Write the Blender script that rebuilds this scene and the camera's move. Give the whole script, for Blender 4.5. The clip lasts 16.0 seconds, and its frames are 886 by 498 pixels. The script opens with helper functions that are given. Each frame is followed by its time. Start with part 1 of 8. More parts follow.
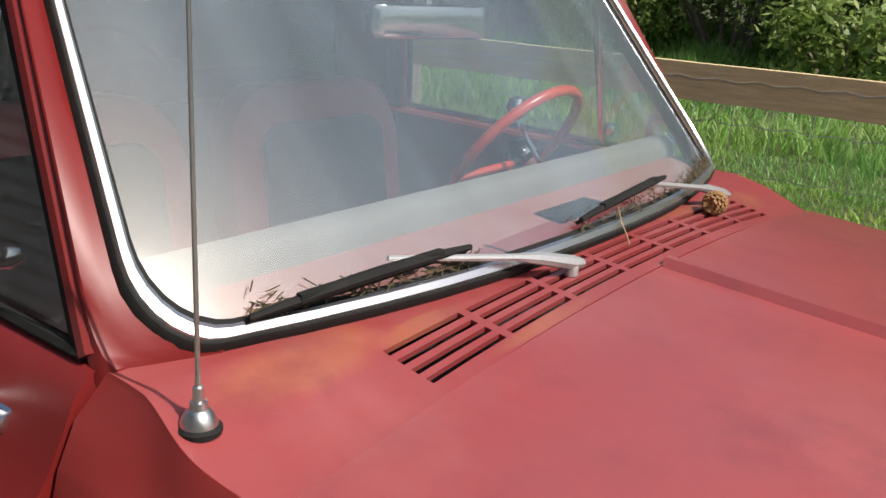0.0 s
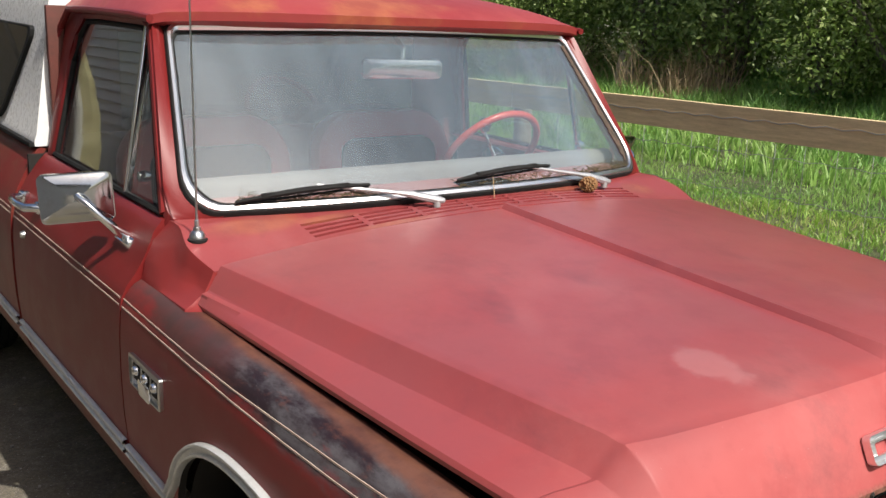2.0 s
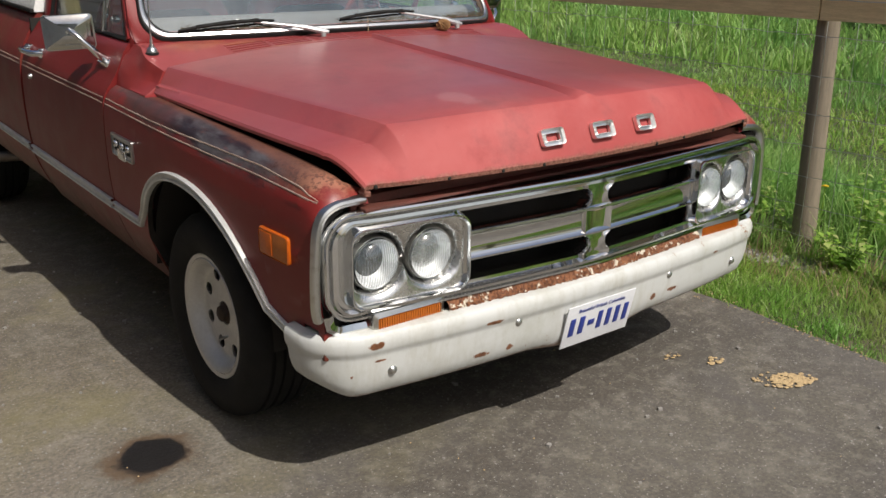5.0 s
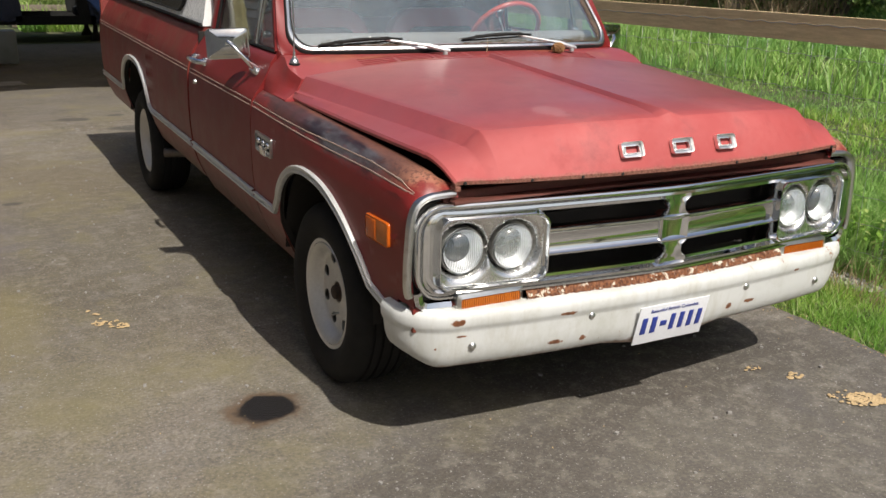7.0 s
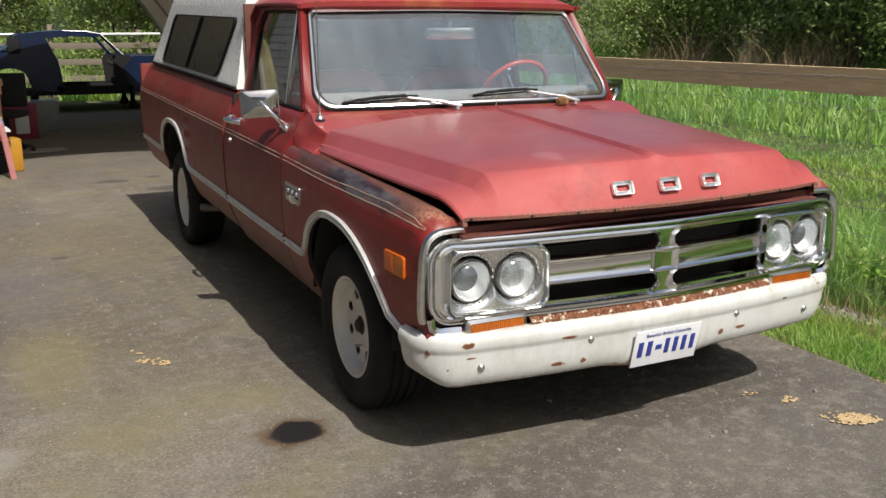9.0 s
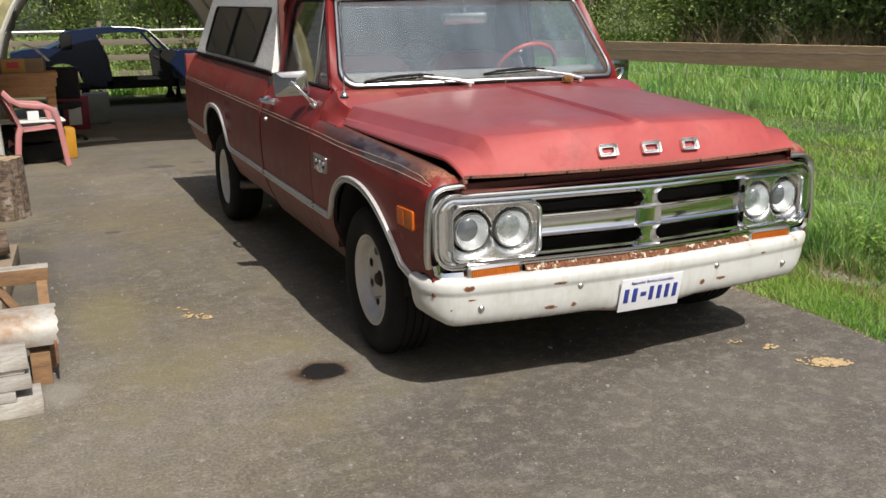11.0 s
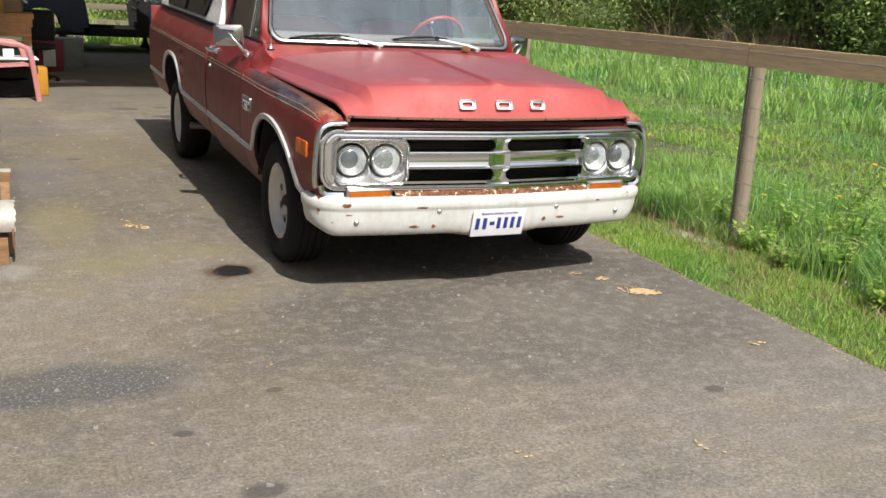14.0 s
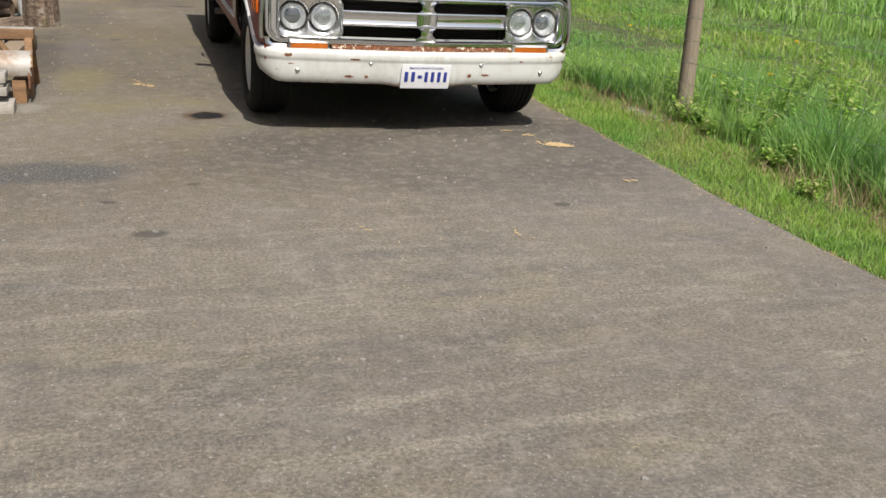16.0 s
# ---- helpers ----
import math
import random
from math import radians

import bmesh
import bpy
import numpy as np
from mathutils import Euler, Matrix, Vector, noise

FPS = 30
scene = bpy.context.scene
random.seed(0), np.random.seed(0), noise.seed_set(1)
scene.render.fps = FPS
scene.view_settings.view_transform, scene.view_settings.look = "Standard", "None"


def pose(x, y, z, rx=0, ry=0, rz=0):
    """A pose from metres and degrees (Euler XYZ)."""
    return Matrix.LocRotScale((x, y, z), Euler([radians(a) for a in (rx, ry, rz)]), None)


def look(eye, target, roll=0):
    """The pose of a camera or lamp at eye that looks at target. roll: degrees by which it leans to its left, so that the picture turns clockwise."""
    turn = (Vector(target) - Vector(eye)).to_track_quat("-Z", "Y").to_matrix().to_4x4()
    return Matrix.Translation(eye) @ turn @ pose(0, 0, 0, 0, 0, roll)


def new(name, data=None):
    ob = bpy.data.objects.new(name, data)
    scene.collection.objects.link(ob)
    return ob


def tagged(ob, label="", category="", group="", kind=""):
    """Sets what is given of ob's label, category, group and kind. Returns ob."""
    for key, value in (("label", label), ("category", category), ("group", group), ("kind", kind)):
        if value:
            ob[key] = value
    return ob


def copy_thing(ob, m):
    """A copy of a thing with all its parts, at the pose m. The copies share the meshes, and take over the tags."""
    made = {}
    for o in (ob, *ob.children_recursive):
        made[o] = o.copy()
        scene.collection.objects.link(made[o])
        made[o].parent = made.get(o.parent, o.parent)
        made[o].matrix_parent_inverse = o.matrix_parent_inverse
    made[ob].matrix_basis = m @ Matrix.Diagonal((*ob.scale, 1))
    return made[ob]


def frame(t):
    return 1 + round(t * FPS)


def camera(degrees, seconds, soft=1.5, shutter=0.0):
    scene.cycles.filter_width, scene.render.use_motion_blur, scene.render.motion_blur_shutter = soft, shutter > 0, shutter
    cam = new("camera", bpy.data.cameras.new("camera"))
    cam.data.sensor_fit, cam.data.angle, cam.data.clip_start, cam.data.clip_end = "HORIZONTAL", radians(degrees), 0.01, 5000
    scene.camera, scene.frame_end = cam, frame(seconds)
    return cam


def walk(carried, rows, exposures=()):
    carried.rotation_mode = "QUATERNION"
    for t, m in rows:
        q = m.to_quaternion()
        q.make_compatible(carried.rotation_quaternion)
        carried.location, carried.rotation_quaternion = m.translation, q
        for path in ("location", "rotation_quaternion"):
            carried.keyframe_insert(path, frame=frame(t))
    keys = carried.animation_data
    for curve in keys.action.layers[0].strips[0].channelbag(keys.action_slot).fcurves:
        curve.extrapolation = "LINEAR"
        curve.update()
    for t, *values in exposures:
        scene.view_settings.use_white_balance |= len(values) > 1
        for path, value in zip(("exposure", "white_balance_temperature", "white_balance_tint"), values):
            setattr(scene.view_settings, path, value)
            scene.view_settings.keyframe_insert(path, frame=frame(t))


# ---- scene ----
cam = camera(51.4, 16.0)
PATH = [
    (0, (-1.397, 0.591, 1.599), (0.145, 1.725, 1.02), 3.4),
    (0.5, (-1.536, 0.253, 1.644), (-0.06, 1.495, 1.117), 3.0),
    (1, (-1.606, -0.111, 1.689), (-0.252, 1.309, 1.302), 2.4),
    (1.5, (-1.626, -0.444, 1.688), (-0.409, 1.098, 1.315), 2.8),
    (2, (-1.68, -0.748, 1.652), (-0.498, 0.793, 1.174), 2.0),
    (2.5, (-1.633, -1.083, 1.553), (-0.53, 0.458, 0.915), 1.5),
    (3, (-1.72, -1.302, 1.508), (-0.677, 0.226, 0.75), 0.4),
    (3.5, (-1.861, -1.458, 1.516), (-0.754, 0.034, 0.777), -0.5),
    (3.7, (-1.883, -1.539, 1.512), (-0.743, -0.061, 0.795), -0.0),
    (5.8, (-2.179, -2.068, 1.532), (-1.046, -0.526, 0.952), 1.3),
    (6, (-2.195, -2.087, 1.536), (-1.104, -0.512, 0.961), 1.2),
    (6.5, (-2.197, -2.149, 1.537), (-1.207, -0.515, 0.945), 1.3),
    (7, (-2.115, -2.331, 1.533), (-1.202, -0.653, 0.942), 1.4),
    (7.5, (-2.12, -2.451, 1.537), (-1.227, -0.745, 0.997), 1.2),
    (8, (-2.155, -2.495, 1.537), (-1.301, -0.759, 1.028), 0.6),
    (8.2, (-2.19, -2.528, 1.54), (-1.333, -0.789, 1.046), 0.2),
    (10.3, (-2.22, -2.853, 1.487), (-1.337, -1.118, 1.03), 0.1),
    (10.5, (-2.211, -2.897, 1.479), (-1.353, -1.156, 0.998), -0.0),
    (11, (-2.284, -3.128, 1.487), (-1.498, -1.352, 1.008), -0.9),
    (11.5, (-2.348, -3.332, 1.516), (-1.622, -1.535, 1.023), -0.4),
    (12, (-2.375, -3.559, 1.507), (-1.664, -1.759, 1.002), 1.2),
    (12.5, (-2.373, -3.783, 1.529), (-1.616, -1.994, 1.053), 1.3),
    (13, (-2.401, -3.896, 1.523), (-1.545, -2.15, 1.054), 1.9),
    (13.5, (-2.398, -4.011, 1.509), (-1.444, -2.328, 1.005), 2.9),
    (14, (-2.265, -4.188, 1.49), (-1.432, -2.448, 0.963), 3.5),
    (14.5, (-2.082, -4.433, 1.475), (-1.393, -2.633, 0.939), 2.6),
    (15, (-1.995, -4.764, 1.462), (-1.299, -2.967, 0.924), 3.1),
    (15.5, (-1.804, -5.096, 1.425), (-1.142, -3.3, 0.844), 4.0),
    (16, (-1.649, -5.401, 1.274), (-1.034, -3.621, 0.6), 3.8),
]
walk(cam, [(t, look(eye, target, roll)) for t, eye, target, roll in PATH],
     [(0, 0.04), (0.5, 0.12), (1.5, 0.03), (2.0, 0.16), (2.5, 0.2), (3.0, -0.20), (3.5, -0.32), (6, -0.12), (7, 0.0), (12.5, 0.03), (13.5, 0.20), (14, 0.31), (15, 0.27), (15.5, 0.33), (16, 0.06)])

# ---------------------------------------------------------------- world and light
SUN = Vector((0.04, -0.62, 0.78)).normalized()
world = bpy.data.worlds.new("world")
scene.world = world
world.use_nodes = True
wn = world.node_tree
sky = wn.nodes.new("ShaderNodeTexSky")
sky.sky_type, sky.sun_disc = "NISHITA", False
sky.sun_elevation = math.asin(SUN.z)
sky.sun_rotation = math.atan2(SUN.x, SUN.y)
sky.air_density, sky.dust_density = 1.0, 3.5
wn.links.new(sky.outputs[0], wn.nodes["Background"].inputs[0])
wn.nodes["Background"].inputs[1].default_value = 0.108
sun = new("sun", bpy.data.lights.new("sun", "SUN"))
sun.data.energy, sun.data.angle, sun.data.color = 5.0, radians(0.6), (1.0, 0.95, 0.875)
sun.matrix_world = look(SUN * 30, (0, 0, 0))
scene.view_settings.exposure = 0.0


# ---------------------------------------------------------------- materials
def nodes_of(name):
    m = bpy.data.materials.new(name)
    m.use_nodes = True
    return m, m.node_tree, m.node_tree.nodes["Principled BSDF"]


def noise_at(nt, scale, detail=6.0, rough=0.6, stretch=None, generated=False):
    """A noise in object space; returns its value socket."""
    co = nt.nodes.new("ShaderNodeTexCoord")
    n = nt.nodes.new("ShaderNodeTexNoise")
    n.inputs["Scale"].default_value, n.inputs["Detail"].default_value, n.inputs["Roughness"].default_value = scale, detail, rough
    src = co.outputs["Object"]
    if stretch:
        mp = nt.nodes.new("ShaderNodeMapping")
        mp.inputs["Scale"].default_value = stretch
        nt.links.new(src, mp.inputs[0])
        src = mp.outputs[0]
    nt.links.new(src, n.inputs["Vector"])
    return n.outputs["Fac"]


def ramp(nt, fac, *stops):
    r = nt.nodes.new("ShaderNodeValToRGB")
    while len(r.color_ramp.elements) < len(stops):
        r.color_ramp.elements.new(0.5)
    for e, (p, c) in zip(r.color_ramp.elements, stops):
        e.position = p
        e.color = (*c, 1) if len(c) == 3 else c
    nt.links.new(fac, r.inputs[0])
    return r.outputs[0]


def step(nt, fac, lo, hi):
    m = nt.nodes.new("ShaderNodeMapRange")
    m.inputs[1].default_value, m.inputs[2].default_value = lo, hi
    nt.links.new(fac, m.inputs[0])
    return m.outputs[0]


def mix(nt, fac, a, b):
    m = nt.nodes.new("ShaderNodeMix")
    m.data_type = "RGBA"
    for sock, v in ((m.inputs[0], fac), (m.inputs[6], a), (m.inputs[7], b)):
        if isinstance(v, (int, float)):
            sock.default_value = v
        elif isinstance(v, tuple):
            sock.default_value = (*v, 1)
        else:
            nt.links.new(v, sock)
    return m.outputs[2]


def times(nt, a, b, op="MULTIPLY"):
    m = nt.nodes.new("ShaderNodeMath")
    m.operation = op
    for sock, v in zip(m.inputs, (a, b)):
        if isinstance(v, (int, float)):
            sock.default_value = v
        else:
            nt.links.new(v, sock)
    return m.outputs[0]


def bump(nt, b, fac, strength, distance=0.01):
    n = nt.nodes.new("ShaderNodeBump")
    n.inputs["Strength"].default_value, n.inputs["Distance"].default_value = strength, distance
    nt.links.new(fac, n.inputs["Height"])
    nt.links.new(n.outputs[0], b.inputs["Normal"])


def coord(nt, axis):
    co = nt.nodes.new("ShaderNodeTexCoord")
    sp = nt.nodes.new("ShaderNodeSeparateXYZ")
    nt.links.new(co.outputs["Object"], sp.inputs[0])
    return sp.outputs["XYZ".index(axis)]


def per_piece(nt):
    return nt.nodes.new("ShaderNodeObjectInfo").outputs["Random"]


def plain(name, a, b, rough=0.6, metal=0.0, scale=8.0, fine=120.0, relief=0.15, spread=0.35, stretch=None, random_piece=False):
    """Two colours mixed by a coarse and a fine noise, with a fine relief."""
    m, nt, p = nodes_of(name)
    c = noise_at(nt, scale, stretch=stretch)
    f = noise_at(nt, fine, 4, stretch=stretch)
    v = times(nt, times(nt, c, 0.65), times(nt, f, 0.35), "ADD")
    col = mix(nt, step(nt, v, 0.5 - spread / 2, 0.5 + spread / 2), a, b)
    if random_piece:
        dark = mix(nt, 0.6, col, (a[0] * 0.4, a[1] * 0.4, a[2] * 0.4))
        col = mix(nt, per_piece(nt), dark, col)
    nt.links.new(col, p.inputs["Base Color"])
    p.inputs["Metallic"].default_value = metal
    nt.links.new(step2(nt, f, rough - 0.08, rough + 0.08), p.inputs["Roughness"])
    if relief:
        bump(nt, p, f, relief, 0.004)
    return m


def step2(nt, fac, lo, hi):
    m = nt.nodes.new("ShaderNodeMapRange")
    m.inputs[3].default_value, m.inputs[4].default_value = lo, hi
    nt.links.new(fac, m.inputs[0])
    return m.outputs[0]


HOOD_RUB = (-0.36, 0.20)


def red_paint(name, patches=0.0, soot=False, gloss=0.36, dirt=0.0, film=0.0, deep=1.0, primer=(), coat=0.0, grime=False):
    """Sun-faded red enamel with chalky, dark and primer-orange wear."""
    m, nt, p = nodes_of(name)
    big, mid, fine = noise_at(nt, 1.6, 5), noise_at(nt, 9, 6, 0.65), noise_at(nt, 140, 3)
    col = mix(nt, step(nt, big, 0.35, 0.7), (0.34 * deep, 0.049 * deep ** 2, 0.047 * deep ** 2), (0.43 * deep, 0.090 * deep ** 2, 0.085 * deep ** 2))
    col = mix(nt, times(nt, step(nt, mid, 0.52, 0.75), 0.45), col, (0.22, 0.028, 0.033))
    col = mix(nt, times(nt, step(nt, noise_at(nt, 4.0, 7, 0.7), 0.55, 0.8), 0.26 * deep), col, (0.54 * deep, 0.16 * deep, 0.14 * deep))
    if patches:
        w = times(nt, step(nt, noise_at(nt, 2.6, 8, 0.62), 0.62 - patches, 0.70 - patches * 0.6), 0.85)
        col = mix(nt, w, col, mix(nt, step(nt, mid, 0.4, 0.6), (0.40, 0.125, 0.055), (0.30, 0.07, 0.04)))
    for x, y, rx, ry in primer:
        w = blot(nt, x, y, rx, ry, 0.9)
        col = mix(nt, times(nt, w, 0.75), col, mix(nt, step(nt, mid, 0.4, 0.6), (0.40, 0.125, 0.055), (0.27, 0.06, 0.04)))
    if film:
        # grey-red tint broken over the flat of the hood, none on its nose
        w = times(nt, step(nt, noise_at(nt, 3.2, 9, 0.7), 0.22, 0.62), film)
        col = mix(nt, times(nt, w, step(nt, coord(nt, "Y"), 0.0, 0.06)), col, (0.17, 0.040, 0.046))
        # pale dust smudges and a few dark rubbed marks
        w = times(nt, step(nt, noise_at(nt, 2.1, 9, 0.68, (1, 0.7, 1)), 0.50, 0.80), 0.26)
        col = mix(nt, w, col, (0.54, 0.25, 0.24))
        w = times(nt, step(nt, noise_at(nt, 4.2, 8, 0.70, (1, 0.6, 1)), 0.56, 0.76), 0.60)
        col = mix(nt, w, col, (0.12, 0.026, 0.03))
    if film:
        col = mix(nt, times(nt, blot(nt, HOOD_RUB[0], HOOD_RUB[1], 0.050, 0.075, 3.0), 0.15), col, (0.62, 0.40, 0.39))
        # rust along the lip
        w = times(nt, step(nt, times(nt, coord(nt, "Z"), times(nt, noise_at(nt, 30, 6, 0.7), 0.03), "SUBTRACT"), 0.912, 0.898), 0.85)
        col = mix(nt, w, col, mix(nt, step(nt, fine, 0.4, 0.6), (0.11, 0.05, 0.03), (0.25, 0.13, 0.09)))
    if soot:
        # burnt black wear along the crown, rusty towards its front end
        y = coord(nt, "Y")
        x = noise_at(nt, 8, 9, 0.70, (1, 0.42, 1))
        z = times(nt, coord(nt, "Z"), times(nt, y, 0.055), "SUBTRACT")
        w = step(nt, times(nt, z, times(nt, x, 0.19), "ADD"), 0.968, 1.000)
        w = times(nt, w, step(nt, times(nt, y, times(nt, x, 0.3), "ADD"), 0.10, 0.20))
        black = mix(nt, step(nt, noise_at(nt, 17, 10, 0.72, (1, 0.4, 1)), 0.42, 0.60), (0.010, 0.011, 0.014), (0.085, 0.088, 0.094))
        black = mix(nt, times(nt, step(nt, noise_at(nt, 34, 8, 0.75, (1, 0.5, 1)), 0.56, 0.66), 0.55), black, (0.11, 0.045, 0.032))
        rusty = mix(nt, step(nt, mid, 0.4, 0.6), (0.13, 0.055, 0.035), (0.24, 0.115, 0.075))
        # paler tip: rust, with its sunlit highlight put into the colour
        rusty = mix(nt, step(nt, y, 0.16, 0.05), rusty, (0.36, 0.165, 0.105))
        rusty = mix(nt, times(nt, step(nt, noise_at(nt, 75, 5, 0.7), 0.50, 0.56), 0.7), rusty, (0.05, 0.024, 0.020))
        black = mix(nt, step(nt, times(nt, y, times(nt, x, 0.3), "ADD"), 0.95, 1.15), black, mix(nt, step(nt, mid, 0.35, 0.65), (0.095, 0.030, 0.027), (0.050, 0.030, 0.028)))
        inner = step(nt, times(nt, times(nt, coord(nt, "X"), 0.0, "ABSOLUTE"), times(nt, x, 0.06), "SUBTRACT"), 0.900, 0.882)
        black = mix(nt, times(nt, inner, 0.85), black, mix(nt, step(nt, mid, 0.4, 0.6), (0.16, 0.066, 0.040), (0.085, 0.036, 0.026)))
        col = mix(nt, times(nt, w, 0.94), col, mix(nt, step(nt, times(nt, y, times(nt, x, 0.3), "ADD"), 0.22, 0.46), rusty, black))
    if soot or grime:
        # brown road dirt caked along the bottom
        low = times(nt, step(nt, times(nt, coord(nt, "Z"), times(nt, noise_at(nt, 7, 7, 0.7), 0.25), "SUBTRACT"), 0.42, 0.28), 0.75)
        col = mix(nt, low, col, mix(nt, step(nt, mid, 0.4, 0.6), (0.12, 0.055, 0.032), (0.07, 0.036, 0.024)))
    if dirt:
        w = times(nt, step(nt, noise_at(nt, 5, 8, 0.7), 0.45, 0.75), dirt)
        col = mix(nt, w, col, (0.13, 0.075, 0.045))
    specks = step(nt, noise_at(nt, 260, 1), 0.78, 0.82)
    col = mix(nt, times(nt, specks, 0.35), col, (0.55, 0.35, 0.32))
    nt.links.new(col, p.inputs["Base Color"])
    rough = step2(nt, mid, gloss - 0.06, gloss + 0.16)
    p.inputs["Coat Roughness"].default_value = 0.31
    if coat:
        # the shine has weathered off the nose
        shiny = step(nt, coord(nt, "Y"), 0.02, 0.30)
        rough = times(nt, rough, step2(nt, shiny, 0.30, 0.0), "ADD")
        nt.links.new(times(nt, shiny, coat), p.inputs["Coat Weight"])
    else:
        p.inputs["Coat Weight"].default_value = 0.05
    nt.links.new(rough, p.inputs["Roughness"])
    p.inputs["Specular IOR Level"].default_value = 0.55 if coat else 0.36
    bump(nt, p, mid, 0.04, 0.004)
    return m


def glass(name, tint, dust, gloss=0.02, streak=0.0, chalk=0.5):
    m = bpy.data.materials.new(name)
    m.use_nodes = True
    nt = m.node_tree
    nt.nodes.remove(nt.nodes["Principled BSDF"])
    out = nt.nodes["Material Output"]
    tr = nt.nodes.new("ShaderNodeBsdfTransparent")
    tr.inputs[0].default_value = (*tint, 1)
    gl = nt.nodes.new("ShaderNodeBsdfGlossy")
    gl.inputs["Roughness"].default_value = gloss
    # mirror gloss that rises towards a grazing view, alike on both faces of the pane
    fr = nt.nodes.new("ShaderNodeLayerWeight")
    fr.inputs[0].default_value = 0.5
    a = nt.nodes.new("ShaderNodeMixShader")
    nt.links.new(times(nt, times(nt, times(nt, fr.outputs["Facing"], 4.5, "POWER"), 0.90), 0.10, "ADD"), a.inputs[0])
    nt.links.new(tr.outputs[0], a.inputs[1])
    nt.links.new(gl.outputs[0], a.inputs[2])
    df = nt.nodes.new("ShaderNodeBsdfGlossy")
    df.inputs[0].default_value = (0.8, 0.8, 0.78, 1)
    df.inputs["Roughness"].default_value = 0.09
    # bluish film: dust, with the sky's reflected haze put into its colour
    dd = nt.nodes.new("ShaderNodeBsdfDiffuse")
    dd.inputs[0].default_value = (0.44, 0.56, 0.64, 1)
    d2 = nt.nodes.new("ShaderNodeMixShader")
    d2.inputs[0].default_value = chalk
    nt.links.new(df.outputs[0], d2.inputs[1])
    nt.links.new(dd.outputs[0], d2.inputs[2])
    b = nt.nodes.new("ShaderNodeMixShader")
    film = step(nt, noise_at(nt, 2.2, 3, 0.5, (1, 1, 0.3)), -0.2, 0.9)
    if streak:
        # wiper streaks up and down the pane, painted to suggest sun glare
        wiped = step2(nt, step(nt, noise_at(nt, 7.0, 4, 0.55, (1, 0.08, 0.08)), 0.35, 0.65), 1.0 - streak, 1.0 + streak)
        film = times(nt, film, wiped)
    nt.links.new(times(nt, film, dust), b.inputs[0])
    nt.links.new(a.outputs[0], b.inputs[1])
    nt.links.new(d2.outputs[0], b.inputs[2])
    nt.links.new(b.outputs[0], out.inputs[0])
    return m


def chrome_mat(name, c=(0.78, 0.79, 0.8), rough=0.12, dirt=0.12):
    m, nt, p = nodes_of(name)
    n = noise_at(nt, 30, 8, 0.7)
    nt.links.new(mix(nt, times(nt, step(nt, n, 0.5, 0.75), dirt), c, (0.25, 0.2, 0.15)), p.inputs["Base Color"])
    p.inputs["Metallic"].default_value = 1.0
    nt.links.new(step2(nt, n, max(0.02, rough - 0.04), rough + 0.06), p.inputs["Roughness"])
    return m


def blot(nt, x, y, rx, ry, wob=0.5, soft=0.38):
    """A soft-edged stain of uneven outline round a place on the ground."""
    co = nt.nodes.new("ShaderNodeTexCoord")
    mp = nt.nodes.new("ShaderNodeMapping")
    mp.vector_type = "TEXTURE"
    mp.inputs["Location"].default_value, mp.inputs["Scale"].default_value = (x, y, 0), (rx, ry, 1000)
    nt.links.new(co.outputs["Object"], mp.inputs[0])
    ln = nt.nodes.new("ShaderNodeVectorMath")
    ln.operation = "LENGTH"
    nt.links.new(mp.outputs[0], ln.inputs[0])
    d = times(nt, ln.outputs["Value"], times(nt, noise_at(nt, 5, 6, 0.7), wob), "ADD")
    m = nt.nodes.new("ShaderNodeMapRange")
    m.inputs[1].default_value, m.inputs[2].default_value = 1.0 + wob * 0.5, 1.0 - soft + wob * 0.5
    nt.links.new(d, m.inputs[0])
    return m.outputs[0]


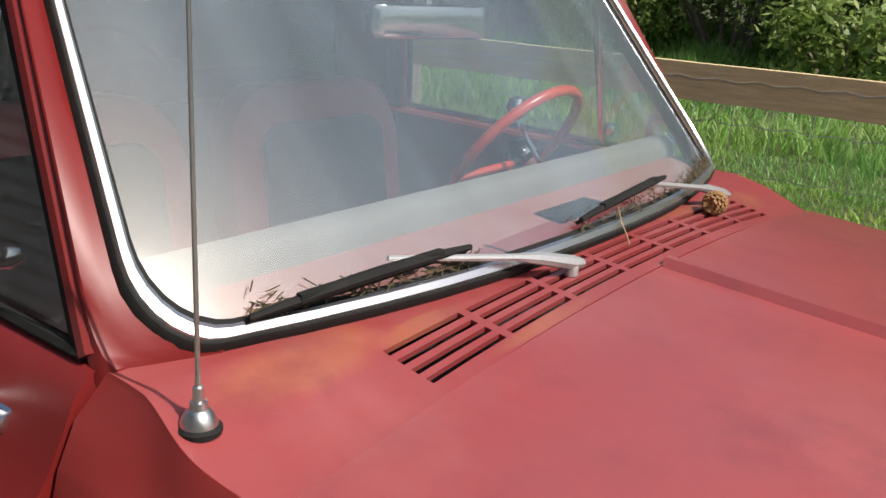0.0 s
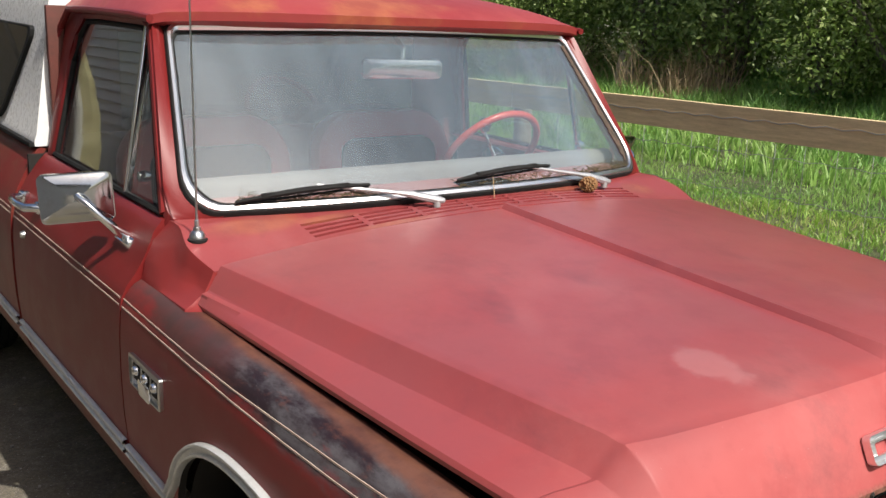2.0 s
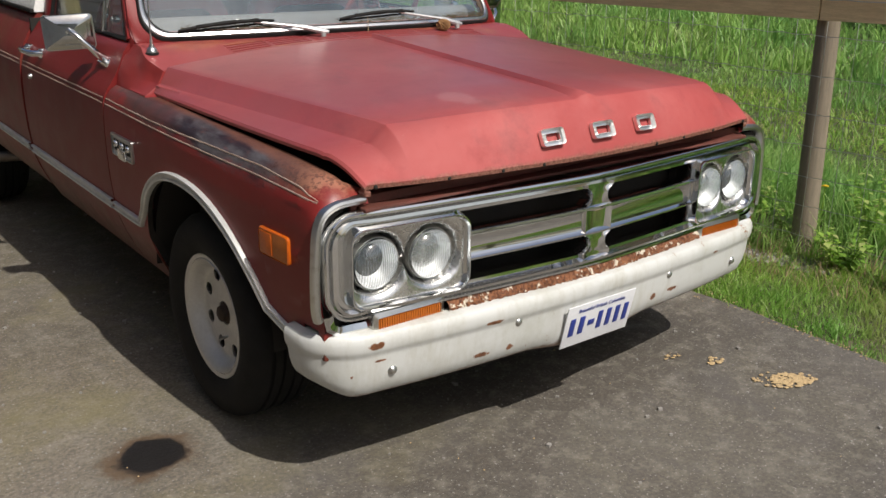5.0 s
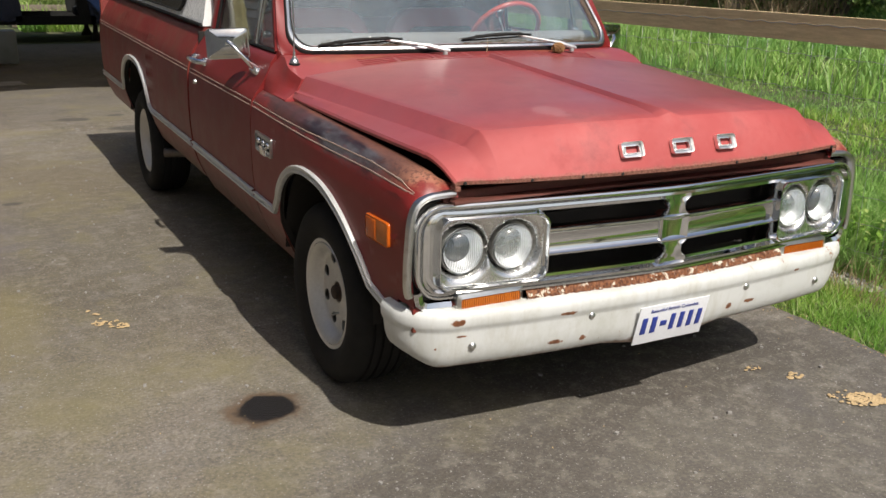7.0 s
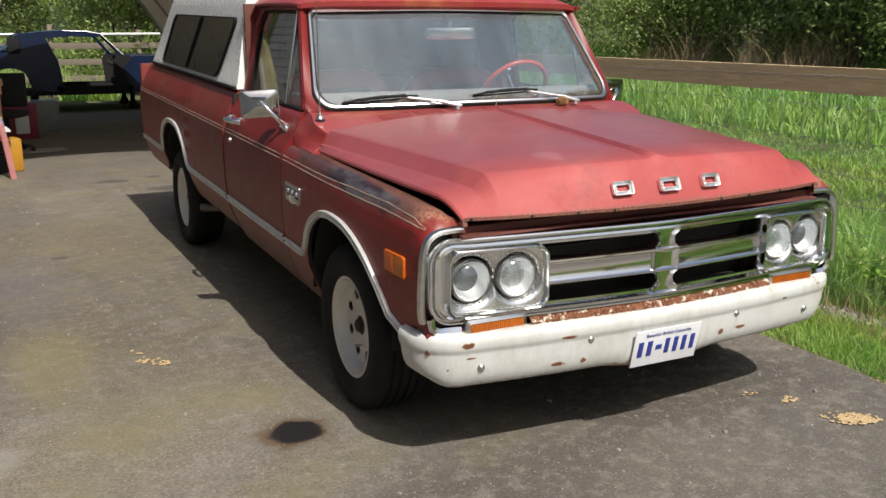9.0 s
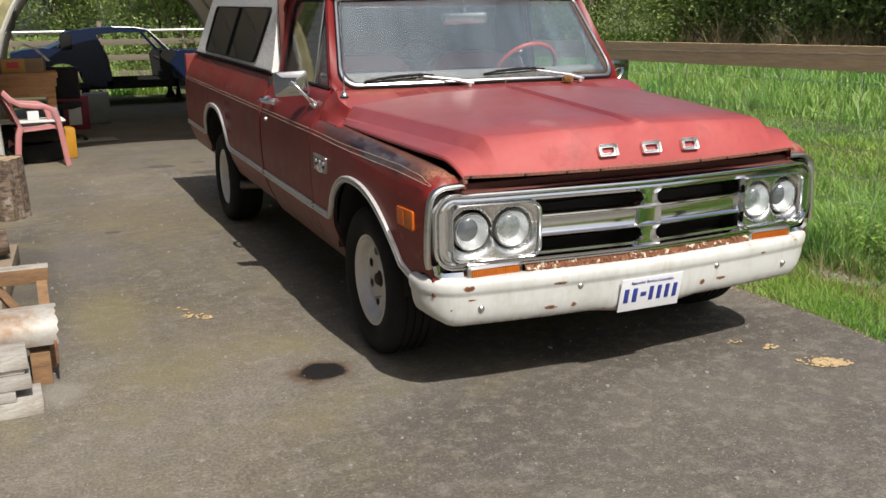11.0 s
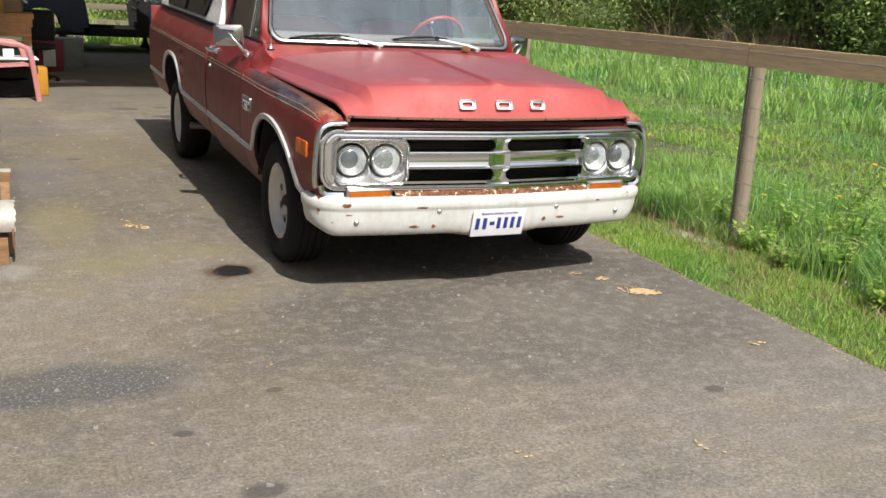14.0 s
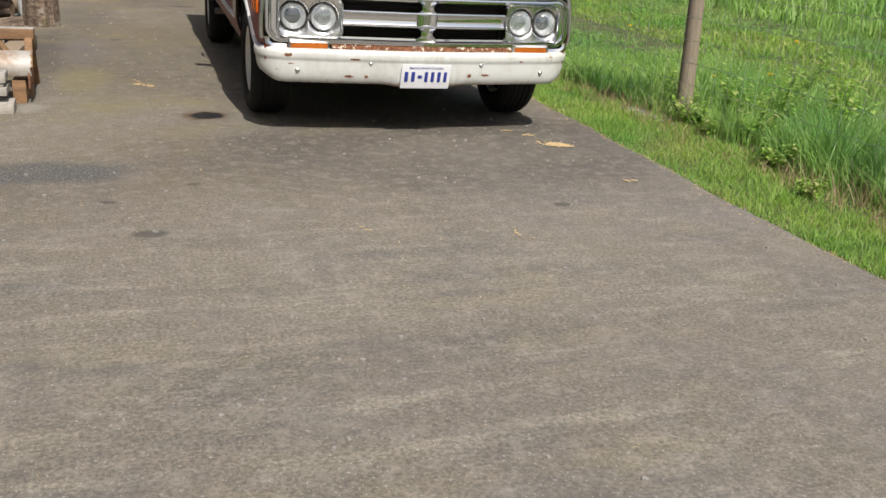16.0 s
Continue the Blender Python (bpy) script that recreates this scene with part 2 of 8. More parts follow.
def asphalt():
    m, nt, p = nodes_of("worn_asphalt")
    big, mid, grit, fleck = noise_at(nt, 0.45, 6), noise_at(nt, 2.4, 8, 0.7), noise_at(nt, 70, 5, 0.75), noise_at(nt, 95, 2)
    col = mix(nt, step(nt, big, 0.38, 0.62), (0.155, 0.128, 0.096), (0.250, 0.214, 0.164))
    col = mix(nt, times(nt, step(nt, mid, 0.48, 0.70), 0.7), col, (0.18, 0.158, 0.096))
    col = mix(nt, times(nt, step(nt, noise_at(nt, 1.3, 9, 0.74, (0.9, 1.2, 1)), 0.52, 0.66), 0.65), col, (0.100, 0.090, 0.080))
    col = mix(nt, times(nt, step(nt, noise_at(nt, 1.2, 9, 0.76, (0.85, 1.25, 1)), 0.52, 0.66), 0.55), col, (0.34, 0.315, 0.275))
    # broad changes of hue: olive towards the shelter, tan by the timber, mauve-grey off the nose
    for x, y, rx, ry, wt, c in ((-1.9, 3.2, 1.3, 2.6, 0.65, (0.125, 0.104, 0.066)), (-2.3, 0.0, 0.9, 0.8, 0.5, (0.270, 0.232, 0.170)), (0.7, -1.3, 1.2, 0.9, 0.45, (0.185, 0.165, 0.155)), (-0.6, -2.2, 1.1, 0.6, 0.45, (0.29, 0.255, 0.190)), (-1.0, -1.0, 0.9, 0.35, 0.4, (0.185, 0.155, 0.100))):
        col = mix(nt, times(nt, blot(nt, x, y, rx, ry, 1.1), wt), col, c)
    # darker ground round the nose of the truck, paler scuffed ground farther out
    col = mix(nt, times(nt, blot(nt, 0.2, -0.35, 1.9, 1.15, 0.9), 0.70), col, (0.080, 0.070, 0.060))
    far = step(nt, times(nt, coord(nt, "Y"), times(nt, mid, 1.6), "ADD"), 0.1, -1.4)
    col = mix(nt, times(nt, far, 0.35), col, (0.285, 0.262, 0.225))
    # curved scuffs left by turning tyres
    scuff = step(nt, noise_at(nt, 5.5, 7, 0.7, (0.22, 1.5, 1)), 0.53, 0.63)
    col = mix(nt, times(nt, times(nt, scuff, far), 0.52), col, (0.40, 0.365, 0.285))
    swirl = step(nt, noise_at(nt, 2.6, 8, 0.72, (0.35, 1.1, 1)), 0.50, 0.60)
    col = mix(nt, times(nt, times(nt, swirl, far), 0.55), col, (0.125, 0.118, 0.112))
    tan = step(nt, noise_at(nt, 1.9, 7, 0.7, (0.6, 1.2, 1)), 0.54, 0.62)
    col = mix(nt, times(nt, times(nt, tan, far), 0.40), col, (0.30, 0.262, 0.165))
    col = mix(nt, times(nt, step(nt, noise_at(nt, 0.9, 6, 0.65), 0.50, 0.62), 0.35), col, (0.165, 0.148, 0.100))
    col = mix(nt, times(nt, step(nt, grit, 0.60, 0.42), 0.62), col, (0.05, 0.046, 0.042))
    col = mix(nt, times(nt, step(nt, noise_at(nt, 14, 6, 0.72), 0.50, 0.68), 0.40), col, (0.34, 0.31, 0.26))
    col = mix(nt, times(nt, step(nt, noise_at(nt, 3.4, 9, 0.78, (0.9, 1.15, 1)), 0.54, 0.68), 0.28), col, (0.35, 0.325, 0.295))
    col = mix(nt, times(nt, step(nt, noise_at(nt, 1.1, 6, 0.62), 0.46, 0.60), 0.20), col, (0.182, 0.164, 0.150))
    col = mix(nt, times(nt, step(nt, noise_at(nt, 2.2, 9, 0.75, (1.2, 0.5, 1)), 0.56, 0.68), 0.5), col, (0.095, 0.086, 0.084))
    # yellowed, mauve and debris-dark stretches along the timber; the last paints the shelter's shade
    for x, y, rx, ry, wt, c in ((-2.02, 1.85, 0.26, 0.75, 0.36, (0.23, 0.195, 0.075)), (-1.85, 0.95, 0.40, 0.40, 0.28, (0.23, 0.20, 0.095)), (-2.08, 3.3, 0.36, 1.1, 0.60, (0.135, 0.120, 0.118)), (-1.55, 4.6, 0.7, 1.2, 0.45, (0.165, 0.135, 0.090)), (-2.42, 2.6, 0.24, 2.2, 0.70, (0.075, 0.066, 0.058)), (-2.2, 5.9, 0.5, 1.2, 0.5, (0.090, 0.080, 0.066)), (-0.9, 8.9, 2.2, 2.2, 0.5, (0.085, 0.076, 0.066))):
        col = mix(nt, times(nt, blot(nt, x, y, rx, ry, 1.3, 0.6), wt), col, c)
    worn = blot(nt, -2.12, -0.72, 0.52, 0.24, 0.9)
    col = mix(nt, times(nt, worn, 0.8), col, (0.062, 0.062, 0.064))
    col = mix(nt, times(nt, worn, times(nt, step(nt, noise_at(nt, 75, 2), 0.56, 0.64), 0.35)), col, (0.42, 0.42, 0.42))
    col = mix(nt, times(nt, step(nt, fleck, 0.63, 0.70), 0.55), col, (0.50, 0.48, 0.45))
    col = mix(nt, times(nt, times(nt, step(nt, noise_at(nt, 1.7, 7, 0.7), 0.50, 0.66), times(nt, step(nt, coord(nt, "X"), 0.2, -1.2), step(nt, coord(nt, "Y"), -1.2, 0.4))), 0.55), col, (0.20, 0.175, 0.085))
    for x, y, r in ((-1.41, -0.985, 0.035), (-1.795, -1.247, 0.035), (-1.627, -1.70, 0.07), (-1.82, 4.0, 0.06), (-0.6, 6.6, 0.22), (-1.05, 7.25, 0.16), (-0.62, 7.4, 0.09), (0.3, -1.5, 0.05)):
        col = mix(nt, times(nt, blot(nt, x, y, r * 1.2, r * 0.8, 0.8), 0.7), col, (0.05, 0.046, 0.042))
    col = mix(nt, times(nt, blot(nt, -2.29, 0.82, 0.125, 0.18, 0.8, 0.6), 0.40), col, (0.35, 0.34, 0.30))
    col = mix(nt, times(nt, blot(nt, -1.24, 0.575, 0.20, 0.18, 1.2, 0.5), 0.45), col, (0.09, 0.072, 0.055))
    col = mix(nt, times(nt, blot(nt, -1.25, 0.58, 0.155, 0.135, 1.8, 0.25), 0.75), col, (0.105, 0.062, 0.032))
    oil = blot(nt, -1.24, 0.575, 0.120, 0.105, 1.5, 0.22)
    col = mix(nt, times(nt, oil, 0.95), col, (0.012, 0.012, 0.013))
    nt.links.new(col, p.inputs["Base Color"])
    nt.links.new(step2(nt, oil, 0.86, 0.35), p.inputs["Roughness"])
    bump(nt, p, grit, 0.7, 0.006)
    return m


def leaf_mat(name, a, b, c=None, patch=False):
    m, nt, p = nodes_of(name)
    g = nt.nodes.new("ShaderNodeNewGeometry")
    col = ramp(nt, g.outputs["Random Per Island"], (0.0, a), (0.6, b), (1.0, c or b))
    if patch:
        cool = (a[0] * 0.7, a[1] * 0.95, a[2] * 1.25)
        col = mix(nt, times(nt, step(nt, noise_at(nt, 1.1, 5, 0.6), 0.42, 0.66), 0.75), col, cool)
        col = mix(nt, times(nt, step(nt, noise_at(nt, 0.9, 5, 0.65), 0.56, 0.70), 0.45), col, (0.40, 0.38, 0.15))
    nt.links.new(col, p.inputs["Base Color"])
    p.inputs["Roughness"].default_value = 0.5
    p.inputs["Transmission Weight"].default_value = 0.0
    tl = nt.nodes.new("ShaderNodeBsdfTranslucent")
    nt.links.new(col, tl.inputs[0])
    mx = nt.nodes.new("ShaderNodeMixShader")
    mx.inputs[0].default_value = 0.42
    nt.links.new(p.outputs[0], mx.inputs[1])
    nt.links.new(tl.outputs[0], mx.inputs[2])
    nt.links.new(mx.outputs[0], nt.nodes["Material Output"].inputs[0])
    return m


def earth():
    m, nt, p = nodes_of("meadow_soil")
    big, mid = noise_at(nt, 0.5, 6), noise_at(nt, 6, 8, 0.7)
    col = mix(nt, step(nt, big, 0.35, 0.65), (0.055, 0.072, 0.022), (0.105, 0.095, 0.050))
    col = mix(nt, step(nt, mid, 0.45, 0.7), col, (0.040, 0.060, 0.018))
    nt.links.new(col, p.inputs["Base Color"])
    p.inputs["Roughness"].default_value = 0.95
    bump(nt, p, mid, 0.6, 0.05)
    return m


def timber(name, a, b, along=(1, 1, 1), rough=0.8):
    return plain(name, a, b, rough, 0, 14, 90, 0.35, 0.4, along)


def spot_xz(nt, x, z, rx, rz):
    """An uneven chip round a place on a face that looks ahead."""
    co = nt.nodes.new("ShaderNodeTexCoord")
    mp = nt.nodes.new("ShaderNodeMapping")
    mp.vector_type = "TEXTURE"
    mp.inputs["Location"].default_value, mp.inputs["Scale"].default_value = (x, 0, z), (rx, 1000, rz)
    nt.links.new(co.outputs["Object"], mp.inputs[0])
    ln = nt.nodes.new("ShaderNodeVectorMath")
    ln.operation = "LENGTH"
    nt.links.new(mp.outputs[0], ln.inputs[0])
    d = times(nt, ln.outputs["Value"], times(nt, noise_at(nt, 60, 5, 0.7), 1.8), "ADD")
    m = nt.nodes.new("ShaderNodeMapRange")
    m.inputs[1].default_value, m.inputs[2].default_value = 1.75, 1.6
    nt.links.new(d, m.inputs[0])
    return m.outputs[0]


def white_bumper():
    m, nt, p = nodes_of("chipped_white_paint")
    mid, fine = noise_at(nt, 7, 8, 0.72), noise_at(nt, 45, 6, 0.7)
    col = mix(nt, step(nt, mid, 0.48, 0.80), (0.60, 0.61, 0.595), (0.46, 0.46, 0.42))
    col = mix(nt, times(nt, step(nt, noise_at(nt, 9, 8, 0.72, (1, 1, 0.22)), 0.50, 0.72), 0.50), col, (0.36, 0.33, 0.24))
    col = mix(nt, times(nt, step(nt, noise_at(nt, 3.0, 7, 0.7), 0.54, 0.68), 0.30), col, (0.42, 0.43, 0.36))
    for x, z, rx, rz in ((-0.815, 0.488, 0.030, 0.014), (-0.43, 0.471, 0.038, 0.008), (-0.466, 0.370, 0.040, 0.010), (-0.36, 0.369, 0.014, 0.014), (0.281, 0.383, 0.016, 0.014), (0.385, 0.386, 0.03, 0.010), (-0.80, 0.437, 0.022, 0.004), (-0.88, 0.40, 0.006, 0.006), (0.62, 0.47, 0.02, 0.006)):
        chip = spot_xz(nt, x, z, rx, rz)
        col = mix(nt, chip, col, mix(nt, step(nt, fine, 0.4, 0.6), (0.12, 0.045, 0.02), (0.26, 0.11, 0.05)))
    rust = step(nt, times(nt, times(nt, mid, 0.6), times(nt, fine, 0.4), "ADD"), 0.625, 0.645)
    low = times(nt, step(nt, times(nt, coord(nt, "Z"), times(nt, fine, 0.05), "SUBTRACT"), 0.312, 0.296), 0.8)
    col = mix(nt, low, col, (0.20, 0.10, 0.05))
    col = mix(nt, rust, col, mix(nt, step(nt, fine, 0.4, 0.6), (0.16, 0.055, 0.02), (0.28, 0.12, 0.05)))
    nt.links.new(col, p.inputs["Base Color"])
    p.inputs["Roughness"].default_value = 0.42
    bump(nt, p, fine, 0.08, 0.004)
    return m


# door, fender and bed reds: low deep paints in shade, plus less fading
RED = red_paint("faded_red_paint_shaded", 0.0, gloss=0.40, deep=0.44, grime=True)
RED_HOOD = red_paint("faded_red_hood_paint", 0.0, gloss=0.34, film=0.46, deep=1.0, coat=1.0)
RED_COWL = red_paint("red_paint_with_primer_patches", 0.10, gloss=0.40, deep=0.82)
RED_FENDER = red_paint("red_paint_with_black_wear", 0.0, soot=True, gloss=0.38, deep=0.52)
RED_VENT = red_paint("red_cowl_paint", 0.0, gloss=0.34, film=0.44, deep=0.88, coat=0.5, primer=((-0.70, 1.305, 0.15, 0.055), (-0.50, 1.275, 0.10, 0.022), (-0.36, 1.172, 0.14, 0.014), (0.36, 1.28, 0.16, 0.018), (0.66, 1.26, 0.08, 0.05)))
# cowl slope: the same red, its turned-away shade put into the colour
RED_SLOPE_SHADED = red_paint("shaded_red_cowl_side", 0.0, gloss=0.36, deep=0.62)
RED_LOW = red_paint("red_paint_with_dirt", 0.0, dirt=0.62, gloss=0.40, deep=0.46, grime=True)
RED_TRIM = plain("red_vinyl", (0.46, 0.045, 0.05), (0.36, 0.03, 0.035), 0.45, 0, 5, 90, 0.02)
RED_BRIGHT = plain("orange_red_plastic", (0.55, 0.06, 0.03), (0.45, 0.04, 0.02), 0.3, 0, 9, 90, 0.02)
# dark red for cab inside and under the hood, their shade put in
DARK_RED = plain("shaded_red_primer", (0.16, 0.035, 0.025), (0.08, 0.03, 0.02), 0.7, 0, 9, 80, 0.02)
CHROME = chrome_mat("chrome")
TRIM = chrome_mat("satin_bright_trim", (0.88, 0.88, 0.87), 0.30, 0.12)
# chrome with the mirrors' dark reflections put into its base colour
CHROME_DIM = chrome_mat("dim_chrome", (0.50, 0.51, 0.51), 0.10, 0.35)
CHROME_DULL = chrome_mat("dull_bright_trim", (0.62, 0.62, 0.6), 0.3, 0.45)
MOULDING = plain("dull_anodised_moulding", (0.74, 0.74, 0.72), (0.55, 0.55, 0.52), 0.34, 0.35, 14, 120, 0.05)
CHROME_GRILLE = chrome_mat("chrome_grille", (0.76, 0.77, 0.78), 0.05, 0.12)
SILVER = plain("silver_painted_steel", (0.65, 0.64, 0.62), (0.50, 0.485, 0.46), 0.36, 0.40, 8, 90, 0.05)
RUBBER = plain("tyre_rubber", (0.011, 0.011, 0.011), (0.021, 0.020, 0.019), 0.8, 0, 12, 150, 0.2)
SEAL = plain("black_rubber_seal", (0.010, 0.010, 0.010), (0.02, 0.02, 0.019), 0.75, 0, 30, 200, 0.1)
RUBBER.node_tree.nodes["Principled BSDF"].inputs["Specular IOR Level"].default_value = 0.2
SEAL.node_tree.nodes["Principled BSDF"].inputs["Specular IOR Level"].default_value = 0.2
BLACK = plain("black_underside", (0.010, 0.009, 0.008), (0.022, 0.018, 0.014), 0.85, 0, 6, 60, 0.2)
CLOTH = plain("black_seat_cloth", (0.014, 0.014, 0.016), (0.025, 0.025, 0.028), 0.85, 0, 8, 200, 0.0)
WHITE = white_bumper()
CANOPY = plain("white_fibreglass", (0.84, 0.84, 0.83), (0.76, 0.76, 0.74), 0.28, 0, 3, 60, 0.02, 0.5)
def flaking():
    """Brown rust under cream paint that has come off in flakes."""
    m, nt, p = nodes_of("flaking_rust")
    a, b = noise_at(nt, 38, 6, 0.7), noise_at(nt, 120, 4, 0.7)
    col = mix(nt, step(nt, b, 0.38, 0.62), (0.070, 0.024, 0.012), (0.26, 0.105, 0.045))
    col = mix(nt, step(nt, a, 0.565, 0.585), col, (0.60, 0.54, 0.44))
    nt.links.new(col, p.inputs["Base Color"])
    p.inputs["Roughness"].default_value = 0.85
    bump(nt, p, a, 0.8, 0.006)
    return m


RUST = flaking()
AMBER = plain("amber_lens", (0.50, 0.150, 0.020), (0.34, 0.085, 0.010), 0.16, 0, 20, 260, 0.1)
REFLEX = plain("deep_orange_reflector", (0.62, 0.13, 0.010), (0.46, 0.085, 0.008), 0.2, 0, 90, 260, 0.2)
TAIL = plain("red_lens", (0.45, 0.015, 0.01), (0.35, 0.01, 0.01), 0.15, 0, 20, 200, 0.0)
PLATE = plain("plate_white", (0.78, 0.79, 0.82), (0.66, 0.67, 0.70), 0.4, 0, 8, 90, 0.0)
BLUE_INK = plain("plate_blue", (0.03, 0.05, 0.30), (0.02, 0.04, 0.22), 0.4, 0, 8, 90, 0.0)
STRIPE = plain("pale_pinstripe", (0.68, 0.55, 0.45), (0.45, 0.30, 0.24), 0.5, 0, 14, 60, 0.0)
WINDSHIELD = glass("dusty_sky_hazed_windshield", (0.90, 0.97, 0.96), 0.36, streak=0.20, chalk=0.60)
SIDE_GLASS = glass("side_window_glass", (0.90, 0.94, 0.92), 0.05)
DARK_GLASS = glass("smoked_window_glass", (0.16, 0.16, 0.15), 0.08)
LAMP_GLASS = glass("headlamp_glass", (0.93, 0.94, 0.94), 0.15, 0.06, chalk=0.6)
REFLECTOR = chrome_mat("lamp_reflector", (0.86, 0.87, 0.88), 0.55, 0.05)
MIRROR = chrome_mat("mirror_silver", (0.85, 0.87, 0.87), 0.03, 0.03)
ASPHALT = asphalt()
EARTH = earth()
GRASS = leaf_mat("meadow_grass", (0.21, 0.38, 0.080), (0.32, 0.52, 0.110), (0.45, 0.57, 0.21), True)
LAWN = leaf_mat("short_grass", (0.22, 0.39, 0.05), (0.34, 0.52, 0.085), (0.52, 0.50, 0.22), True)
LEAF = leaf_mat("hedge_leaves", (0.12, 0.185, 0.045), (0.22, 0.30, 0.080), (0.31, 0.37, 0.13))
LEAF_B = leaf_mat("bright_leaves", (0.15, 0.23, 0.050), (0.26, 0.36, 0.085), (0.42, 0.48, 0.18))
BERRY = leaf_mat("red_berry_leaves", (0.05, 0.08, 0.015), (0.12, 0.14, 0.03), (0.45, 0.04, 0.02))
BARK = plain("grey_brown_bark", (0.10, 0.08, 0.06), (0.22, 0.18, 0.14), 0.9, 0, 12, 60, 0.6)
FENCE_WOOD = plain("weathered_fence_board", (0.88, 0.68, 0.38), (0.58, 0.43, 0.23), 0.8, 0, 9, 70, 0.35, 0.34, (7, 0.6, 7))
POST_WOOD = timber("grey_post_wood", (0.30, 0.245, 0.18), (0.17, 0.14, 0.105), (6, 6, 0.6))
WIRE = plain("galvanised_wire", (0.58, 0.59, 0.58), (0.42, 0.42, 0.40), 0.5, 0.2, 30, 90, 0.0)


# ---------------------------------------------------------------- mesh helpers
def part(name, bm, material, parent=None, label="", sharp=38):
    """One mesh object from a bmesh, under a thing or a part."""
    me = bpy.data.meshes.new(name)
    bm.to_mesh(me)
    bm.free()
    me.materials.append(material)
    me.shade_smooth()
    me.set_sharp_from_angle(angle=radians(sharp))
    ob = new(name, me)
    ob.parent = parent
    if label:
        ob["label"] = label
    return ob


def thing(name, label, category, group="", place=None):
    ob = new(name)
    ob.empty_display_size = 0.2
    if place is not None:
        ob.matrix_basis = place
    return tagged(ob, label, category, group)


def grid(rows, bm=None, close=False):
    """Quads between rows of points."""
    bm = bm or bmesh.new()
    vs = [[bm.verts.new(p) for p in r] for r in rows]
    for a, b in zip(vs, vs[1:]):
        n = len(a)
        for k in range(n if close else n - 1):
            try:
                bm.faces.new((a[k], a[(k + 1) % n], b[(k + 1) % n], b[k]))
            except ValueError:
                pass
    return bm


def box(bm, lo, hi, bevel=0.0, m=None, seg=2):
    g = bmesh.ops.create_cube(bm, size=1.0)["verts"]
    lo, hi = Vector(lo), Vector(hi)
    for v in g:
        v.co = Vector(((lo + hi) / 2)[k] + v.co[k] * (hi - lo)[k] for k in range(3))
    if bevel:
        es = list({e for v in g for e in v.link_edges})
        g = bmesh.ops.bevel(bm, geom=es, offset=bevel, segments=seg, affect="EDGES", profile=0.6)["verts"]
    if m is not None:
        for v in g:
            v.co = m @ v.co
    return bm


def boxed(lo, hi, bevel=0.0, m=None, seg=2):
    return box(bmesh.new(), lo, hi, bevel, m, seg)


def tube(bm, pts, radius, seg=8, cap=True):
    """A round bar along points; radius is one number or one a point."""
    pts = [Vector(p) for p in pts]
    rows = []
    for k, p in enumerate(pts):
        d = (pts[min(k + 1, len(pts) - 1)] - pts[max(k - 1, 0)]).normalized()
        side = d.cross(Vector((0, 0, 1)) if abs(d.z) < 0.9 else Vector((1, 0, 0))).normalized()
        up = side.cross(d)
        r = radius[k] if isinstance(radius, (list, tuple)) else radius
        rows.append([p + r * (math.cos(a) * side + math.sin(a) * up) for a in [2 * math.pi * i / seg for i in range(seg)]])
    n0 = len(bm.verts)
    grid(rows, bm, True)
    if cap:
        bm.verts.ensure_lookup_table()
        bm.faces.new([bm.verts[n0 + i] for i in range(seg)][::-1])
        bm.faces.new([bm.verts[len(bm.verts) - seg + i] for i in range(seg)])
    return bm


def spin(bm, profile, centre, axis="x", seg=32):
    """A lathe: profile of (radius, along) turned round an axis through centre."""
    rows = []
    for k in range(seg):
        a = 2 * math.pi * k / seg
        c, s = math.cos(a), math.sin(a)
        row = []
        for r, h in profile:
            o = {"x": (h, r * c, r * s), "y": (r * c, h, r * s), "z": (r * c, r * s, h)}[axis]
            row.append(Vector(centre) + Vector(o))
        rows.append(row)
    return grid(rows + rows[:1], bm)


def weld(bm, d=0.0005):
    bmesh.ops.remove_doubles(bm, verts=bm.verts, dist=d)
    bmesh.ops.recalc_face_normals(bm, faces=bm.faces)
    return bm


def thicken(bm, t):
    bmesh.ops.recalc_face_normals(bm, faces=bm.faces)
    bmesh.ops.solidify(bm, geom=bm.faces[:], thickness=t)
    return bm


def loop_rect(x0, x1, z0, z1, r, seg=5):
    """A rounded rectangle in x and z, counted anticlockwise."""
    out = []
    for cx, cz, a0 in ((x1 - r, z1 - r, 0), (x0 + r, z1 - r, 90), (x0 + r, z0 + r, 180), (x1 - r, z0 + r, 270)):
        for k in range(seg + 1):
            a = radians(a0 + 90 * k / seg)
            out.append((cx + r * math.cos(a), cz + r * math.sin(a)))
    return out


# ---------------------------------------------------------------- the pickup truck
RAKE = 0.024
truck = thing("pickup_truck", "faded red vintage pickup truck parked on asphalt", "truck", place=pose(0, 2.5, 0))
HOME = Matrix.Translation((0, 2.5, 0)).inverted()


def tpart(name, bm, material, parent=truck, label="", sharp=38, mirror=False, level=False):
    """A part of the truck, given in its level frame; the nose sits lower than the tail."""
    if mirror:
        for v in bm.verts:
            v.co.x = -v.co.x
        bmesh.ops.reverse_faces(bm, faces=bm.faces)
    if not level:
        for v in bm.verts:
            v.co.z += RAKE * (v.co.y - 0.7)
    ob = part(name, bm, material, parent, label, sharp)
    if parent is truck:
        ob.matrix_parent_inverse = HOME
    return ob


def smooth01(t):
    t = min(max(t, 0.0), 1.0)
    return t * t * (3 - 2 * t)


LOW_Z = [0.30, 0.38, 0.45, 0.52, 0.57, 0.65, 0.75, 0.85, 0.92]
